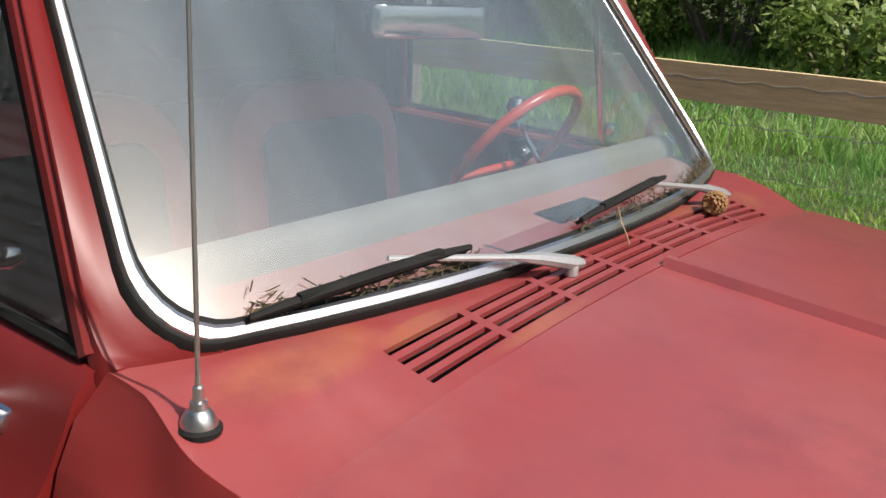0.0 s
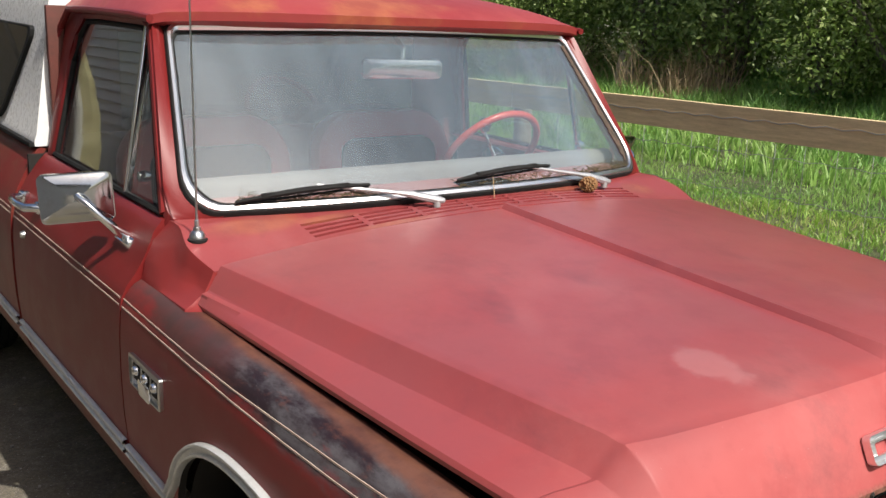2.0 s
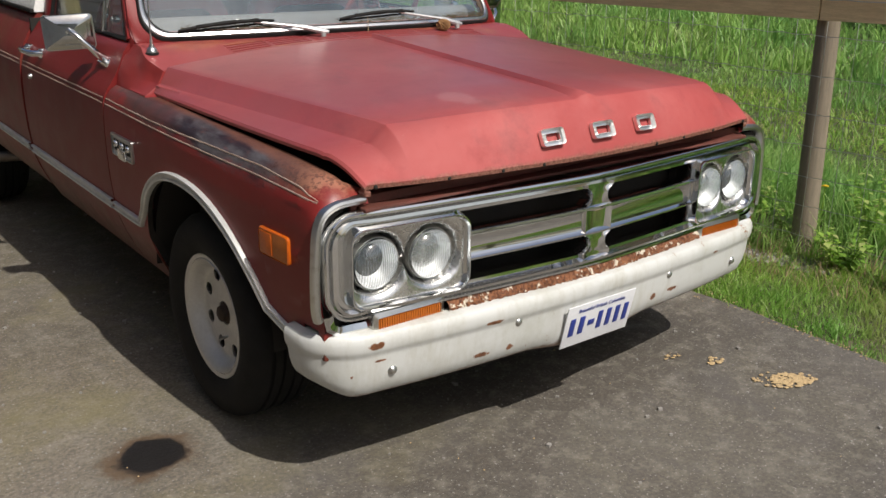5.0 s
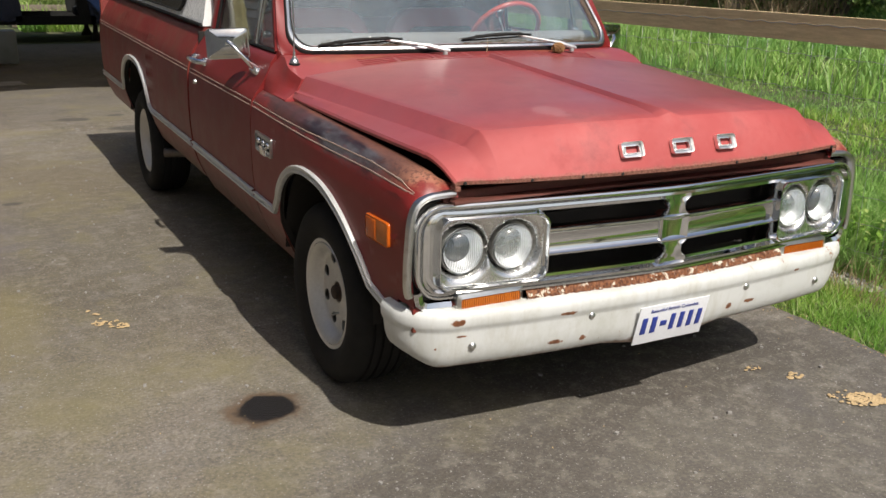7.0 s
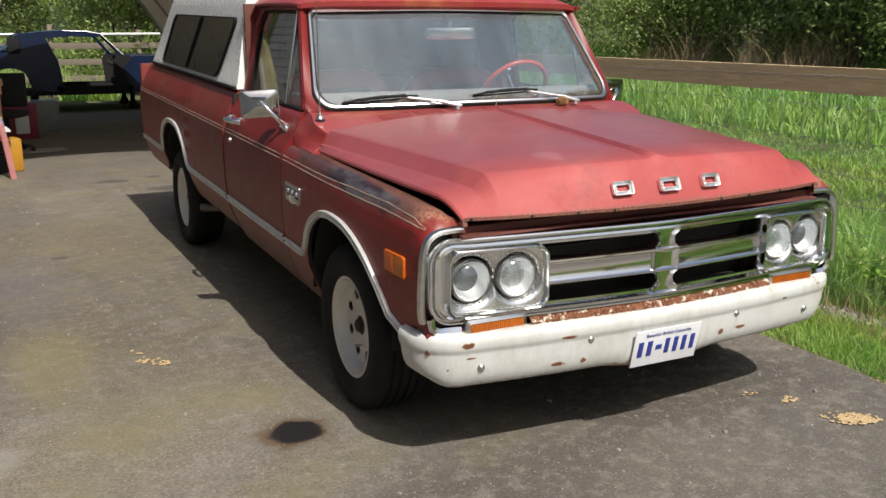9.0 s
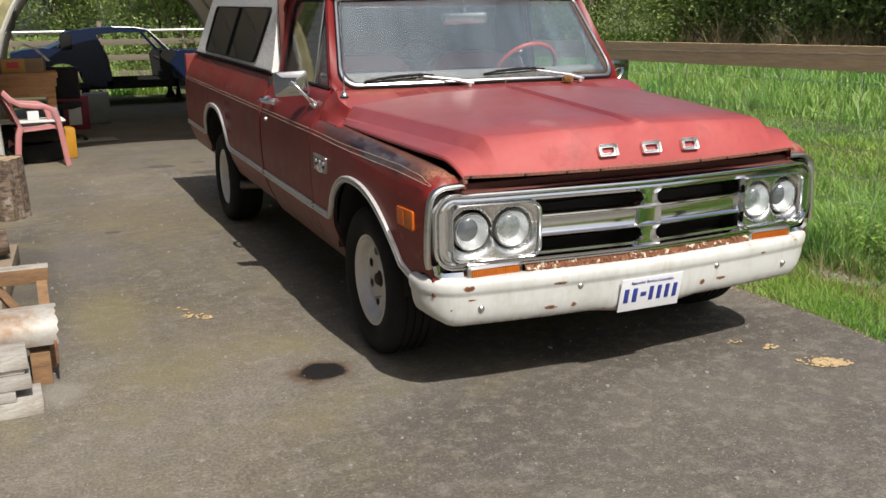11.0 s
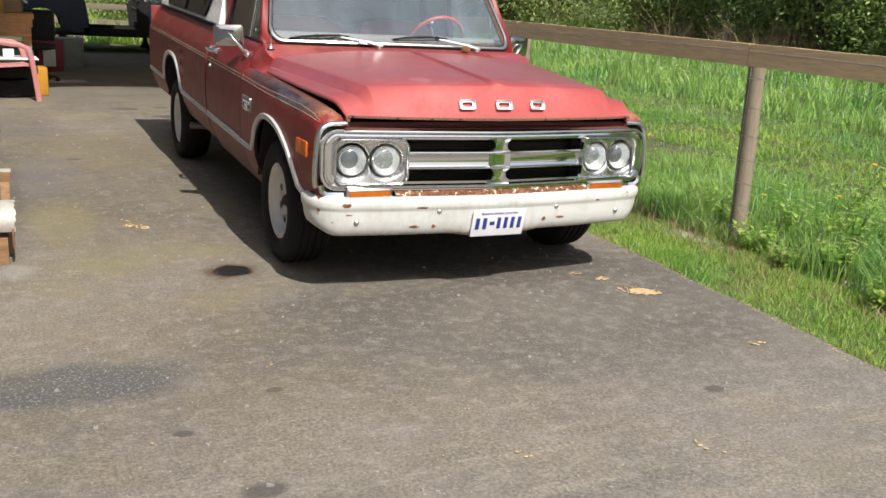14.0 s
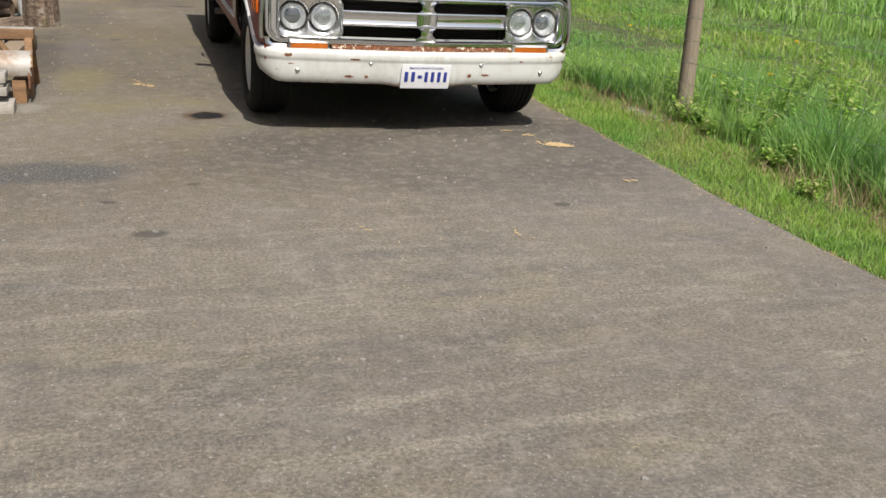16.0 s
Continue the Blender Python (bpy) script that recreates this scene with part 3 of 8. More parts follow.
LOW_X = [0.885, 0.930, 0.962, 0.984, 0.990, 0.997, 1.000, 0.999, 0.994]


def side_x(z, kind):
    if kind == "fender":
        zz, xx = LOW_Z + [0.945, 0.970, 0.988, 0.998, 1.0], LOW_X + [0.988, 0.974, 0.954, 0.93, 0.905]
    elif kind == "door":
        zz, xx = LOW_Z + [0.945, 0.965, 0.985, 1.0, 1.02, 1.05, 1.09, 1.12, 1.132, 1.14], LOW_X + [0.990, 0.983, 0.970, 0.957, 0.942, 0.926, 0.908, 0.896, 0.884, 0.868]
    else:
        zz, xx = LOW_Z + [0.95, 1.0, 1.05, 1.10, 1.135, 1.15], LOW_X + [0.990, 0.975, 0.950, 0.922, 0.902, 0.890]
    return float(np.interp(z, zz, xx))


def arch(y, middle, half, base, top):
    u = abs(y - middle) / half
    return base + (top - base) * (max(0.0, 1 - u ** 2.5)) ** 0.5


F_ARCH = (0.700, 0.425, 0.515, 0.805)
R_ARCH = (4.06, 0.430, 0.53, 0.800)


ARCH_Y = (0.236, 0.250, 0.285, 0.335, 0.390, 0.460, 0.540, 0.630, 0.720, 0.800, 0.880, 0.950, 1.015, 1.060, 1.095, 1.120, 1.138, 1.146)
ARCH_Z = (0.492, 0.522, 0.570, 0.630, 0.682, 0.732, 0.772, 0.799, 0.809, 0.808, 0.796, 0.773, 0.734, 0.696, 0.650, 0.602, 0.548, 0.512)


def arch_line(inset, n=60):
    """The front wheel opening's rim, set in towards the wheel: steep behind, a long slant ahead."""
    run = [0.0]
    for k in range(1, len(ARCH_Y)):
        run.append(run[-1] + math.hypot(ARCH_Y[k] - ARCH_Y[k - 1], ARCH_Z[k] - ARCH_Z[k - 1]))
    at = [run[-1] * k / n for k in range(n + 1)]
    ys, zs = np.interp(at, run, ARCH_Y), np.interp(at, run, ARCH_Z)
    for _ in range(3):
        ys[1:-1], zs[1:-1] = (ys[:-2] + 2 * ys[1:-1] + ys[2:]) / 4, (zs[:-2] + 2 * zs[1:-1] + zs[2:]) / 4
    dy, dz = np.gradient(ys), np.gradient(zs)
    q = np.hypot(dy, dz)
    return ys + inset * dz / q, zs - inset * dy / q


ARCH_IN = arch_line(0.020)


def taper(y):
    return 0.043 * max(0.0, (0.75 - y) / 0.75) ** 1.4


def front_fender(mirror):
    def crown(y):
        return float(np.interp(y, [-0.004, 0.008, 0.022, 0.05, 0.10, 0.26, 0.53, 0.85, 1.3], [0.896, 0.915, 0.928, 0.946, 0.956, 0.966, 0.977, 0.987, 1.0]))

    ay, az = ARCH_IN
    ys = [-0.004, 0.008, 0.022, 0.05, 0.0899, 0.0901, 0.17, 0.22, float(ay[0]) - 0.0001] + [float(v) for v in ay] + [float(ay[-1]) + 0.0001, 1.2, 1.3, 1.38, 1.436]
    rows, returns = [], []
    for y in ys:
        zc = crown(y)
        lo = float(np.interp(y, ay, az)) if ay[0] <= y <= ay[-1] else ((0.500 if y > 0.09 else 0.552) if y < 0.3 else 0.31)
        end = 0.002 * smooth01((0.022 - y) / 0.026)
        row = [(-(0.80 + 0.075 * smooth01(y / 1.2)), y, zc - (0.045 if y > 0.03 else 0.010)), (-(0.845 + 0.045 * smooth01(y / 1.2)) + end, y, zc - 0.008)]
        for k in range(29):
            t = k / 28
            z = zc - 0.0 - (zc - lo) * (t ** 1.45)
            zz = z + (1.0 - zc) * smooth01((z - zc + 0.20) / 0.15)
            row.append((-(side_x(zz, "fender") - taper(y)) + end, y, z))
        edge, deep = row[-1], 0.018 if y > 0.05 else 0.003
        returns.append([edge, (edge[0] + deep, y, lo + 0.003), (edge[0] + deep, y, lo + max(deep, 0.006))])
        rows.append(row)
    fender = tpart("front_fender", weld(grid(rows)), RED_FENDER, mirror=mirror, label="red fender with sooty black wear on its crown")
    tpart("edge_return", weld(grid(returns)), BLACK, fender, mirror=mirror)
    return fender


PROFILE = ((1, -0.2), (1, 0.65), (0.82, 1), (0.5, 1), (0.32, 0.45), (-0.32, 0.45), (-0.5, 1), (-0.82, 1), (-1, 0.65), (-1, -0.2))


def strip(name, pts, w, out, material, parent, mirror, label=""):
    """A raised half-round moulding along points on the side, w high and out deep."""
    rows = []
    pts = [Vector(p) for p in pts]
    for k, p in enumerate(pts):
        d = (pts[min(k + 1, len(pts) - 1)] - pts[max(k - 1, 0)]).normalized()
        up = Vector((-1, 0, 0)).cross(d).normalized()
        rows.append([p + up * (w / 2) * c - Vector((out * s, 0, 0)) for c, s in PROFILE])
    return tpart(name, weld(grid(rows)), material, parent, label, mirror=mirror, sharp=60)


def moulding_z(y):
    return 0.552


def side_trim(mirror, fender, door, bed):
    def sx(y, z, kind="door"):
        return -(side_x(z, kind) - (taper(y) if kind == "fender" else 0)) - 0.001

    p = [(sx(y, 0.50, "fender"), y, 0.500) for y in (0.085, 0.12, 0.17)]
    p += [(sx(float(y), float(z), "fender"), float(y), float(z)) for y, z in list(zip(*arch_line(0.006)))[3:-6]]
    p += [(sx(y, moulding_z(y), "fender"), y, moulding_z(y)) for y in (1.165, 1.2, 1.3, 1.433)]
    strip("bright_moulding", p, 0.030, 0.014, MOULDING, fender, mirror, "dull bright metal moulding")
    strip("bright_moulding", [(sx(y, 0.552), y, 0.552) for y in (1.452, 1.8, 2.2, 2.512)], 0.036, 0.014, MOULDING, door, mirror, "dull bright metal moulding")
    b = R_ARCH
    p = [(sx(y, 0.552, "bed"), y, 0.552) for y in (2.555, 2.9, 3.3, 3.56)]
    for k in range(2, 47):
        y = b[0] - (b[1] + 0.012) * math.cos(math.pi * k / 48)
        z = arch(y, b[0], b[1] + 0.013, b[2] + 0.005, b[3] + 0.014)
        p.append((sx(y, z, "bed"), y, z))
    p += [(sx(y, 0.552, "bed"), y, 0.552) for y in (4.53, 4.8, 5.1, 5.38)]
    strip("bright_moulding", p, 0.032, 0.014, MOULDING, bed, mirror, "dull bright metal moulding")
    for dz, low in ((0.932, True), (0.950, False)):
        q = []
        for y in (0.026, 0.06, 0.1, 0.18, 0.3, 0.45, 0.6, 0.8, 1.0, 1.2, 1.433):
            z = float(np.interp(y, [0.02, 0.10, 0.31, 0.60, 0.93, 1.43], [0.899, 0.908, 0.919, 0.9235, 0.925, dz] if low else [0.901, 0.926, 0.942, 0.945, 0.942, dz]))
            zc = float(np.interp(y, [0.022, 0.05, 0.10, 0.26, 0.53, 0.85, 1.3], [0.928, 0.946, 0.956, 0.966, 0.977, 0.987, 1.0]))
            q.append((sx(y, z + (1.0 - zc) * smooth01((z - zc + 0.20) / 0.15), "fender"), y, z))
        strip("pinstripe", q, 0.0045, 0.0012, STRIPE, fender, mirror)
        strip("pinstripe", [(sx(y, dz), y, dz) for y in (1.45, 1.8, 2.2, 2.512)], 0.0045, 0.0012, STRIPE, door, mirror)
        strip("pinstripe", [(sx(y, dz, "bed"), y, dz) for y in (2.555, 3.2, 4.0, 4.7, 5.36)], 0.0045, 0.0012, STRIPE, bed, mirror)


def panel_side(name, ys, kind, top, material, mirror, label, arc=None, low=0.31):
    rows, returns = [], []
    for y in ys:
        lo = arch(y, *arc) if arc and abs(y - arc[0]) <= arc[1] else low

        def sx_at(z):
            """The door's shoulder softens towards the bed."""
            x = side_x(z, kind)
            if kind == "door":
                x += (side_x(z, "bed") - x) * 0.9 * smooth01((y - 1.55) / 0.85) * smooth01((1.135 - z) / 0.09)
            return x

        row = [(-(side_x(top, kind)) + 0.04, y, top - 0.012), (-(side_x(top, kind)) + 0.006, y, top)]
        zs = [top - 0.006 - (top - 0.006 - lo) * (k / 32) for k in range(33)]
        row += [(-sx_at(z), y, z) for z in zs]
        edge = row[-1]
        returns.append([edge, (edge[0] + 0.03, y, lo + 0.004), (edge[0] + 0.03, y, lo + 0.06)])
        rows.append(row)
    edge0, edge1 = [(x + 0.03, y, z) for x, y, z in rows[0]], [(x + 0.03, y, z) for x, y, z in rows[-1]]
    panel = tpart(name, weld(grid([edge0] + rows + [edge1])), material, mirror=mirror, label=label)
    tpart("edge_return", weld(grid(returns)), BLACK if arc else material, panel, mirror=mirror)
    return panel


def sill_x(z):
    return -(0.868 - 0.092 * (z - 1.14) / 0.46)


def door(mirror):
    ys = [1.444, 1.45, 1.6, 1.8, 2.0, 2.2, 2.4, 2.512, 2.518]
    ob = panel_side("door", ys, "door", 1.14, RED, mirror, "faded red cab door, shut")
    # window frame: front edge follows the windscreen pillar
    rail = bmesh.new()
    path = [(1.462, 1.145), (1.60, 1.36), (1.745, 1.588), (1.80, 1.604), (2.20, 1.604), (2.33, 1.598), (2.385, 1.55), (2.40, 1.45), (2.44, 1.145)]
    tube(rail, [(sill_x(z) + 0.006, y, z) for y, z in path], 0.017, 8)
    tpart("window_frame", rail, RED, ob, mirror=mirror)
    seal = tube(bmesh.new(), [(sill_x(z) + 0.002, y + 0.02 * (1 if y < 1.9 else -1), z - (0.02 if z > 1.5 else 0)) for y, z in path], 0.009, 6)
    tpart("window_seal", seal, SEAL, ob, mirror=mirror)
    sillb = tube(bmesh.new(), [(sill_x(1.146) - 0.002, y, 1.146) for y in (1.47, 1.8, 2.1, 2.43)], 0.009, 6)
    tpart("sill_seal", sillb, SEAL, ob, mirror=mirror)
    post = boxed((-0.009, -0.010, 0), (0.009, 0.010, 0.447), 0.003)
    for v in post.verts:
        z = 1.146 + v.co.z
        v.co = Vector((sill_x(z) + v.co.x, 1.735 + 0.03 * v.co.z / 0.447 + v.co.y, z))
    tpart("vent_window_post", post, CHROME, ob, "bright metal divider", mirror=mirror)
    pane = grid([[(sill_x(z) + 0.008, y0, z), (sill_x(z) + 0.008, y1, z)] for z, y0, y1 in ((1.14, 1.745, 2.435), (1.45, 1.768, 2.39), (1.598, 1.775, 2.33))])
    g = tpart("window_pane", thicken(pane, 0.005), SIDE_GLASS, ob, mirror=mirror)
    g.visible_shadow = False
    vent = grid([[(sill_x(z) + 0.008, y0, z), (sill_x(z) + 0.008, y1, z)] for z, y0, y1 in ((1.14, 1.475, 1.727), (1.36, 1.615, 1.742), (1.585, 1.752, 1.757))])
    g = tpart("vent_pane", thicken(vent, 0.005), SIDE_GLASS, ob, mirror=mirror)
    g.visible_shadow = False
    latch = spin(bmesh.new(), [(0.0, -0.02), (0.014, -0.018), (0.018, 0.0), (0.014, 0.012), (0, 0.014)], (sill_x(1.19) + 0.03, 1.70, 1.195), "x", 16)
    tpart("vent_latch", latch, CHROME, ob, mirror=mirror)
    h = bmesh.new()
    tube(h, [(-0.985, 2.43, 1.014), (-1.016, 2.41, 1.016), (-1.024, 2.36, 1.016), (-1.024, 2.30, 1.016), (-1.016, 2.25, 1.014), (-0.972, 2.235, 1.012)], [0.012, 0.013, 0.012, 0.012, 0.013, 0.014], 10)
    box(h, (-0.985, 2.225, 0.992), (-0.955, 2.265, 1.032), 0.008)
    box(h, (-0.988, 2.40, 0.996), (-0.96, 2.455, 1.032), 0.008)
    tpart("door_handle", h, CHROME, ob, "chrome door handle", mirror=mirror)
    lock = spin(bmesh.new(), [(0, -0.010), (0.010, -0.009), (0.013, 0.0), (0.013, 0.006)], (-0.999, 2.37, 0.90), "x", 14)
    tpart("door_lock", lock, CHROME_DULL, ob, mirror=mirror)
    return ob


def mirror_arm(mirror, parent):
    m = Matrix.Translation((-1.022, 1.655, 1.186)) @ Matrix.Rotation(radians(-16), 4, "Z") @ Matrix.Rotation(radians(-3), 4, "Y")
    head = bmesh.new()
    outer = loop_rect(-0.090, 0.090, -0.064, 0.064, 0.016, 4)
    rows = []
    for s, y in ((0.08, -0.022), (0.12, -0.023), (0.90, -0.009), (0.95, -0.006), (1.0, -0.006), (1.0, 0.010), (0.97, 0.014)):
        rows.append([m @ Vector((x * s, y, z * s)) for x, z in outer])
    grid(rows, head, True)
    head.faces.new([v for v in head.verts][:len(outer)][::-1])
    hd = tpart("wing_mirror", head, CHROME_DIM, parent, "chrome wing mirror on a bent arm", mirror=mirror, level=True)
    gl = grid([[m @ Vector((x * 0.96, 0.013, z * 0.96)) for x, z in outer]])
    gl.faces.new(gl.verts[:][::-1])
    tpart("mirror_glass", gl, MIRROR, hd, mirror=mirror, level=True)
    arm = tube(bmesh.new(), [(-1.030, 1.625, 1.195), (-1.015, 1.598, 1.180), (-0.985, 1.585, 1.145), (-0.945, 1.588, 1.105), (-0.910, 1.596, 1.080)], [0.009, 0.010, 0.010, 0.013, 0.017], 10)
    tpart("mirror_arm", arm, CHROME, hd, mirror=mirror, level=True)
    foot = boxed((-0.030, -0.060, -0.018), (0.0, 0.045, 0.020), 0.010, Matrix.Translation((-0.905, 1.60, 1.075)) @ Matrix.Rotation(radians(-28), 4, "Y"))
    tpart("mirror_foot", foot, CHROME, hd, mirror=mirror, level=True)


def bed_side(mirror):
    b = R_ARCH
    ys = [2.552, 2.556, 2.7, 3.0, 3.4, 3.6299] + [b[0] - b[1] * math.cos(math.pi * k / 36) for k in range(37)] + [4.4901, 4.7, 5.0, 5.25, 5.36, 5.385]
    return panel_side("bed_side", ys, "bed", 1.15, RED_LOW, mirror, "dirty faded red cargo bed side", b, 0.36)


# hood: a raised middle with a crease, bevels down to a ledge on each side, and a steep nose
def crease_y(x):
    return 0.020 + 0.085 * min(1.0, abs(x) / 0.685) ** 2


def lip(x):
    f = min(1.0, abs(x) / 0.83)
    return -0.088 + 0.071 * f ** 2, 0.934 + 0.004 * f


def hood_half(s, spine=1.0):
    """Half section at s from the front of the plateau to the back: spine, plateau, bevel, ledge, rim."""
    xp, zp = 0.685 + 0.166 * s, 1.066 + 0.022 * s
    xl, zl = 0.732 + 0.154 * s, 1.018 + 0.014 * s
    xe, ze = 0.856 + 0.054 * s, 0.990 + 0.022 * s + 0.010 * (1 - s) ** 3
    zc = 1.088 + 0.054 * s
    wide = 0.018 + 0.030 * max(0.0, 1 - s / 0.10)
    out = []
    for x in (0, 0.007, wide * 0.6 + 0.003, wide, wide + 0.012, 0.15, 0.28, 0.42, 0.54, 0.62, xp - 0.03, xp - 0.004):
        ridge = 0.015 * spine * min(1.0, max(0.0, 1 - (x - 0.007) / (wide - 0.007)))
        out.append((x, zc - (zc - zp) * (x / xp) ** 2.2 + ridge))
    out += [(xp, zp - 0.001), (xp + 0.003, zp - 0.004), (xl - 0.003, zl + 0.002), (xl + 0.001, zl - 0.001), (xl + 0.014, zl - 0.004)]
    out += [(xl * 0.4 + xe * 0.6, zl * 0.45 + ze * 0.55), (xe - 0.006, ze + 0.002), (xe, ze - 0.006), (xe - 0.002, ze - 0.016), (xe - 0.02, ze - 0.018)]
    return out


def nose_row(t):
    """A row of the nose, from the crease at 0 to the lip at 1."""
    base, bare = hood_half(0.0), hood_half(0.0, 0.0)
    ze, row = base[-4][1], []
    for k, (x, z) in enumerate(base):
        y0 = crease_y(x) + 0.02 * smooth01((x - 0.70) / 0.15)
        y1, z1 = lip(x)
        z = z + (bare[k][1] - z) * min(1.0, 3.5 * t)
        if k > len(base) - 4:
            z1 += z - ze
        out = smooth01((x - 0.60) / 0.25)
        row.append((x - 0.036 * t * out, y0 + (y1 - y0) * t ** (0.62 + 0.30 * out), z + (z1 - z) * t ** (1.22 + 0.45 * out)))
    return row


def hood():
    rows = []
    for s in (1.0, 0.975, 0.85, 0.7, 0.55, 0.4, 0.25, 0.12, 0.05, 0.02, 0.008):
        rows.append([(x, (crease_y(x) + 0.02 * smooth01((x - 0.70) / 0.15)) * (1 - s) + 1.158 * s, z - (0.0015 if s == 0.008 else 0.0)) for x, z in hood_half(s)])
    rows += [[(x, y, z - 0.003) for x, y, z in nose_row(0.012)]] + [nose_row(t) for t in (0.05, 0.12, 0.22, 0.34, 0.48, 0.62, 0.76, 0.88, 0.95, 1.0)]
    last = rows[-1]
    rows.append([(x, y + 0.002, z - 0.012) for x, y, z in last])
    rows.append([(x, y + 0.03, z - 0.014) for x, y, z in last])
    full = [[(-x, y, z) for x, y, z in r[::-1]] + r[1:] for r in rows]
    return tpart("hood", weld(grid(full)), RED_HOOD, label="sun-faded red hood with a centre crease", sharp=20)


HOOD = hood()
for x in (-0.80, -0.58, -0.40, -0.25, 0.25, 0.40, 0.58, 0.80):
    y, z = lip(x)
    tpart("lip_bolt", spin(bmesh.new(), [(0, -0.004), (0.004, -0.003), (0.006, 0.0), (0.006, 0.004)], (x * 0.985, y + 0.001, z - 0.007), "y", 10), BLACK, HOOD)


BADGE = chrome_mat("worn_badge_chrome", (0.86, 0.86, 0.85), 0.34, 0.1)


def block_badges():
    """Three plain chrome blocks on the nose."""
    a, b = nose_row(0.56), nose_row(0.74)
    tilt = math.degrees(math.atan2(b[0][1] - a[0][1], b[0][2] - a[0][2]))
    for x, w in ((-0.206, 0.086), (-0.002, 0.090), (0.194, 0.086)):
        y = sum(float(np.interp(abs(x), [p[0] for p in r], [p[1] for p in r])) for r in (a, b)) / 2
        z = sum(float(np.interp(abs(x), [p[0] for p in r], [p[2] for p in r])) for r in (a, b)) / 2
        m = Matrix.Translation((x, y - 0.006, z + 0.002)) @ Matrix.Rotation(radians(-tilt if tilt < 90 else 180 - tilt), 4, "X") @ Matrix.Rotation(math.atan2(-0.21 * x, 1), 4, "Z")
        bm = bmesh.new()
        o, n = loop_rect(-w / 2, w / 2, -0.025, 0.025, 0.010, 3), loop_rect(-w / 2 + 0.002, w / 2 - 0.002, -0.023, 0.023, 0.008, 3)
        rows = [[m @ Vector((a2, y2, b2)) for a2, b2 in lp] for lp, y2 in ((o, 0.012), (o, -0.003), (n, -0.005))]
        i1, i2 = loop_rect(-w / 2 + 0.015, w / 2 - 0.015, -0.013, 0.013, 0.005, 3), loop_rect(-w / 2 + 0.017, w / 2 - 0.017, -0.011, 0.011, 0.004, 3)
        rows += [[m @ Vector((a2, y2, b2)) for a2, b2 in lp] for lp, y2 in ((i1, -0.005), (i2, 0.008))]
        grid(rows, bm, True)
        tpart("badge_block", bm, BADGE, HOOD, "plain chrome badge block")


block_badges()
for side in (False, True):
    fender = front_fender(side)
    dr = door(side)
    bed = bed_side(side)
    side_trim(side, fender, dr, bed)
    mirror_arm(side, dr)
    # side marker lamp
    sx = -(1.0 - taper(0.2)) - 0.002
    mk = boxed((sx - 0.006, 0.124, 0.710), (sx + 0.012, 0.266, 0.784), 0.004)
    for v in mk.verts:
        v.co.x += taper(v.co.y) - taper(0.2)
    mk_ob = tpart("side_marker_lamp", mk, AMBER, fender, "amber side marker lamp", mirror=side)
    rim = bmesh.new()
    o, n = loop_rect(0.121, 0.269, 0.707, 0.787, 0.012, 4), loop_rect(0.124, 0.266, 0.710, 0.784, 0.010, 4)
    grid([[(sx - d, a, b) for a, b in lp] for lp, d in ((o, -0.006), (o, 0.004), (n, 0.007), (n, 0.002))], rim, True)
    for v in rim.verts:
        v.co.x += taper(v.co.y) - taper(0.2)
    tpart("lamp_rim", rim, REFLEX, mk_ob, mirror=side)
    half = boxed((sx - 0.0085, 0.200, 0.716), (sx - 0.004, 0.259, 0.778), 0.001)
    for v in half.verts:
        v.co.x += taper(v.co.y) - taper(0.2)
    tpart("reflector_half", half, REFLEX, mk_ob, "deeper orange reflector", mirror=side)
    # plain fender badge: a framed plate with a shield and two bosses
    bd = bmesh.new()
    o, n = loop_rect(1.150, 1.352, 0.768, 0.846, 0.008, 3), loop_rect(1.158, 1.344, 0.775, 0.839, 0.005, 3)
    grid([[(-d, a, b) for a, b in lp] for lp, d in ((o, 0.990), (o, 1.008), (n, 1.010), (n, 1.003))], bd, True)
    bd.faces.new(bd.verts[-len(n):])
    for v in bd.verts:
        v.co.z += 0.022 * math.copysign(1.0, -1) * (v.co.z < 0.80) * (1 - abs(v.co.y - 1.251) / 0.101)
    badge = tpart("fender_badge", bd, CHROME_DULL, fender, "square tarnished chrome badge", mirror=side)
    bd = bmesh.new()
    for k in range(3):
        box(bd, (-1.0045, 1.168 + 0.060 * k, 0.786), (-1.0015, 1.212 + 0.060 * k, 0.826), 0.001)
    tpart("badge_inset", bd, BLACK, badge, "black badge field", mirror=side)
    bd = bmesh.new()
    for k in range(3):
        spin(bd, [(0.0, -0.012), (0.010, -0.010), (0.014, -0.002), (0.014, 0.004)], (-1.003, 1.190 + 0.060 * k, 0.812), "x", 12)
    box(bd, (-1.012, 1.215, 0.762), (-1.002, 1.287, 0.800), 0.004)
    tpart("badge_emblem", bd, CHROME, badge, mirror=side)


# cowl: shoulder pieces, the panel under the windscreen, with its air slots
def cowl_z(x, y):
    f = 1.1435 - 0.068 * (abs(x) / 0.852) ** 2.2
    r = 1.158 - 0.022 * (abs(x) / 0.86) ** 2
    t = min(1.0, max(0.0, (y - 1.15) / 0.21))
    return f + (r - f) * (0.4 * smooth01(t) + 0.6 * t)


def cowl_edge(y):
    """Half width of the panel: its side crease swings out a little beside the aerial."""
    return 0.863 + 0.022 * math.exp(-((y - 1.265) / 0.075) ** 2)


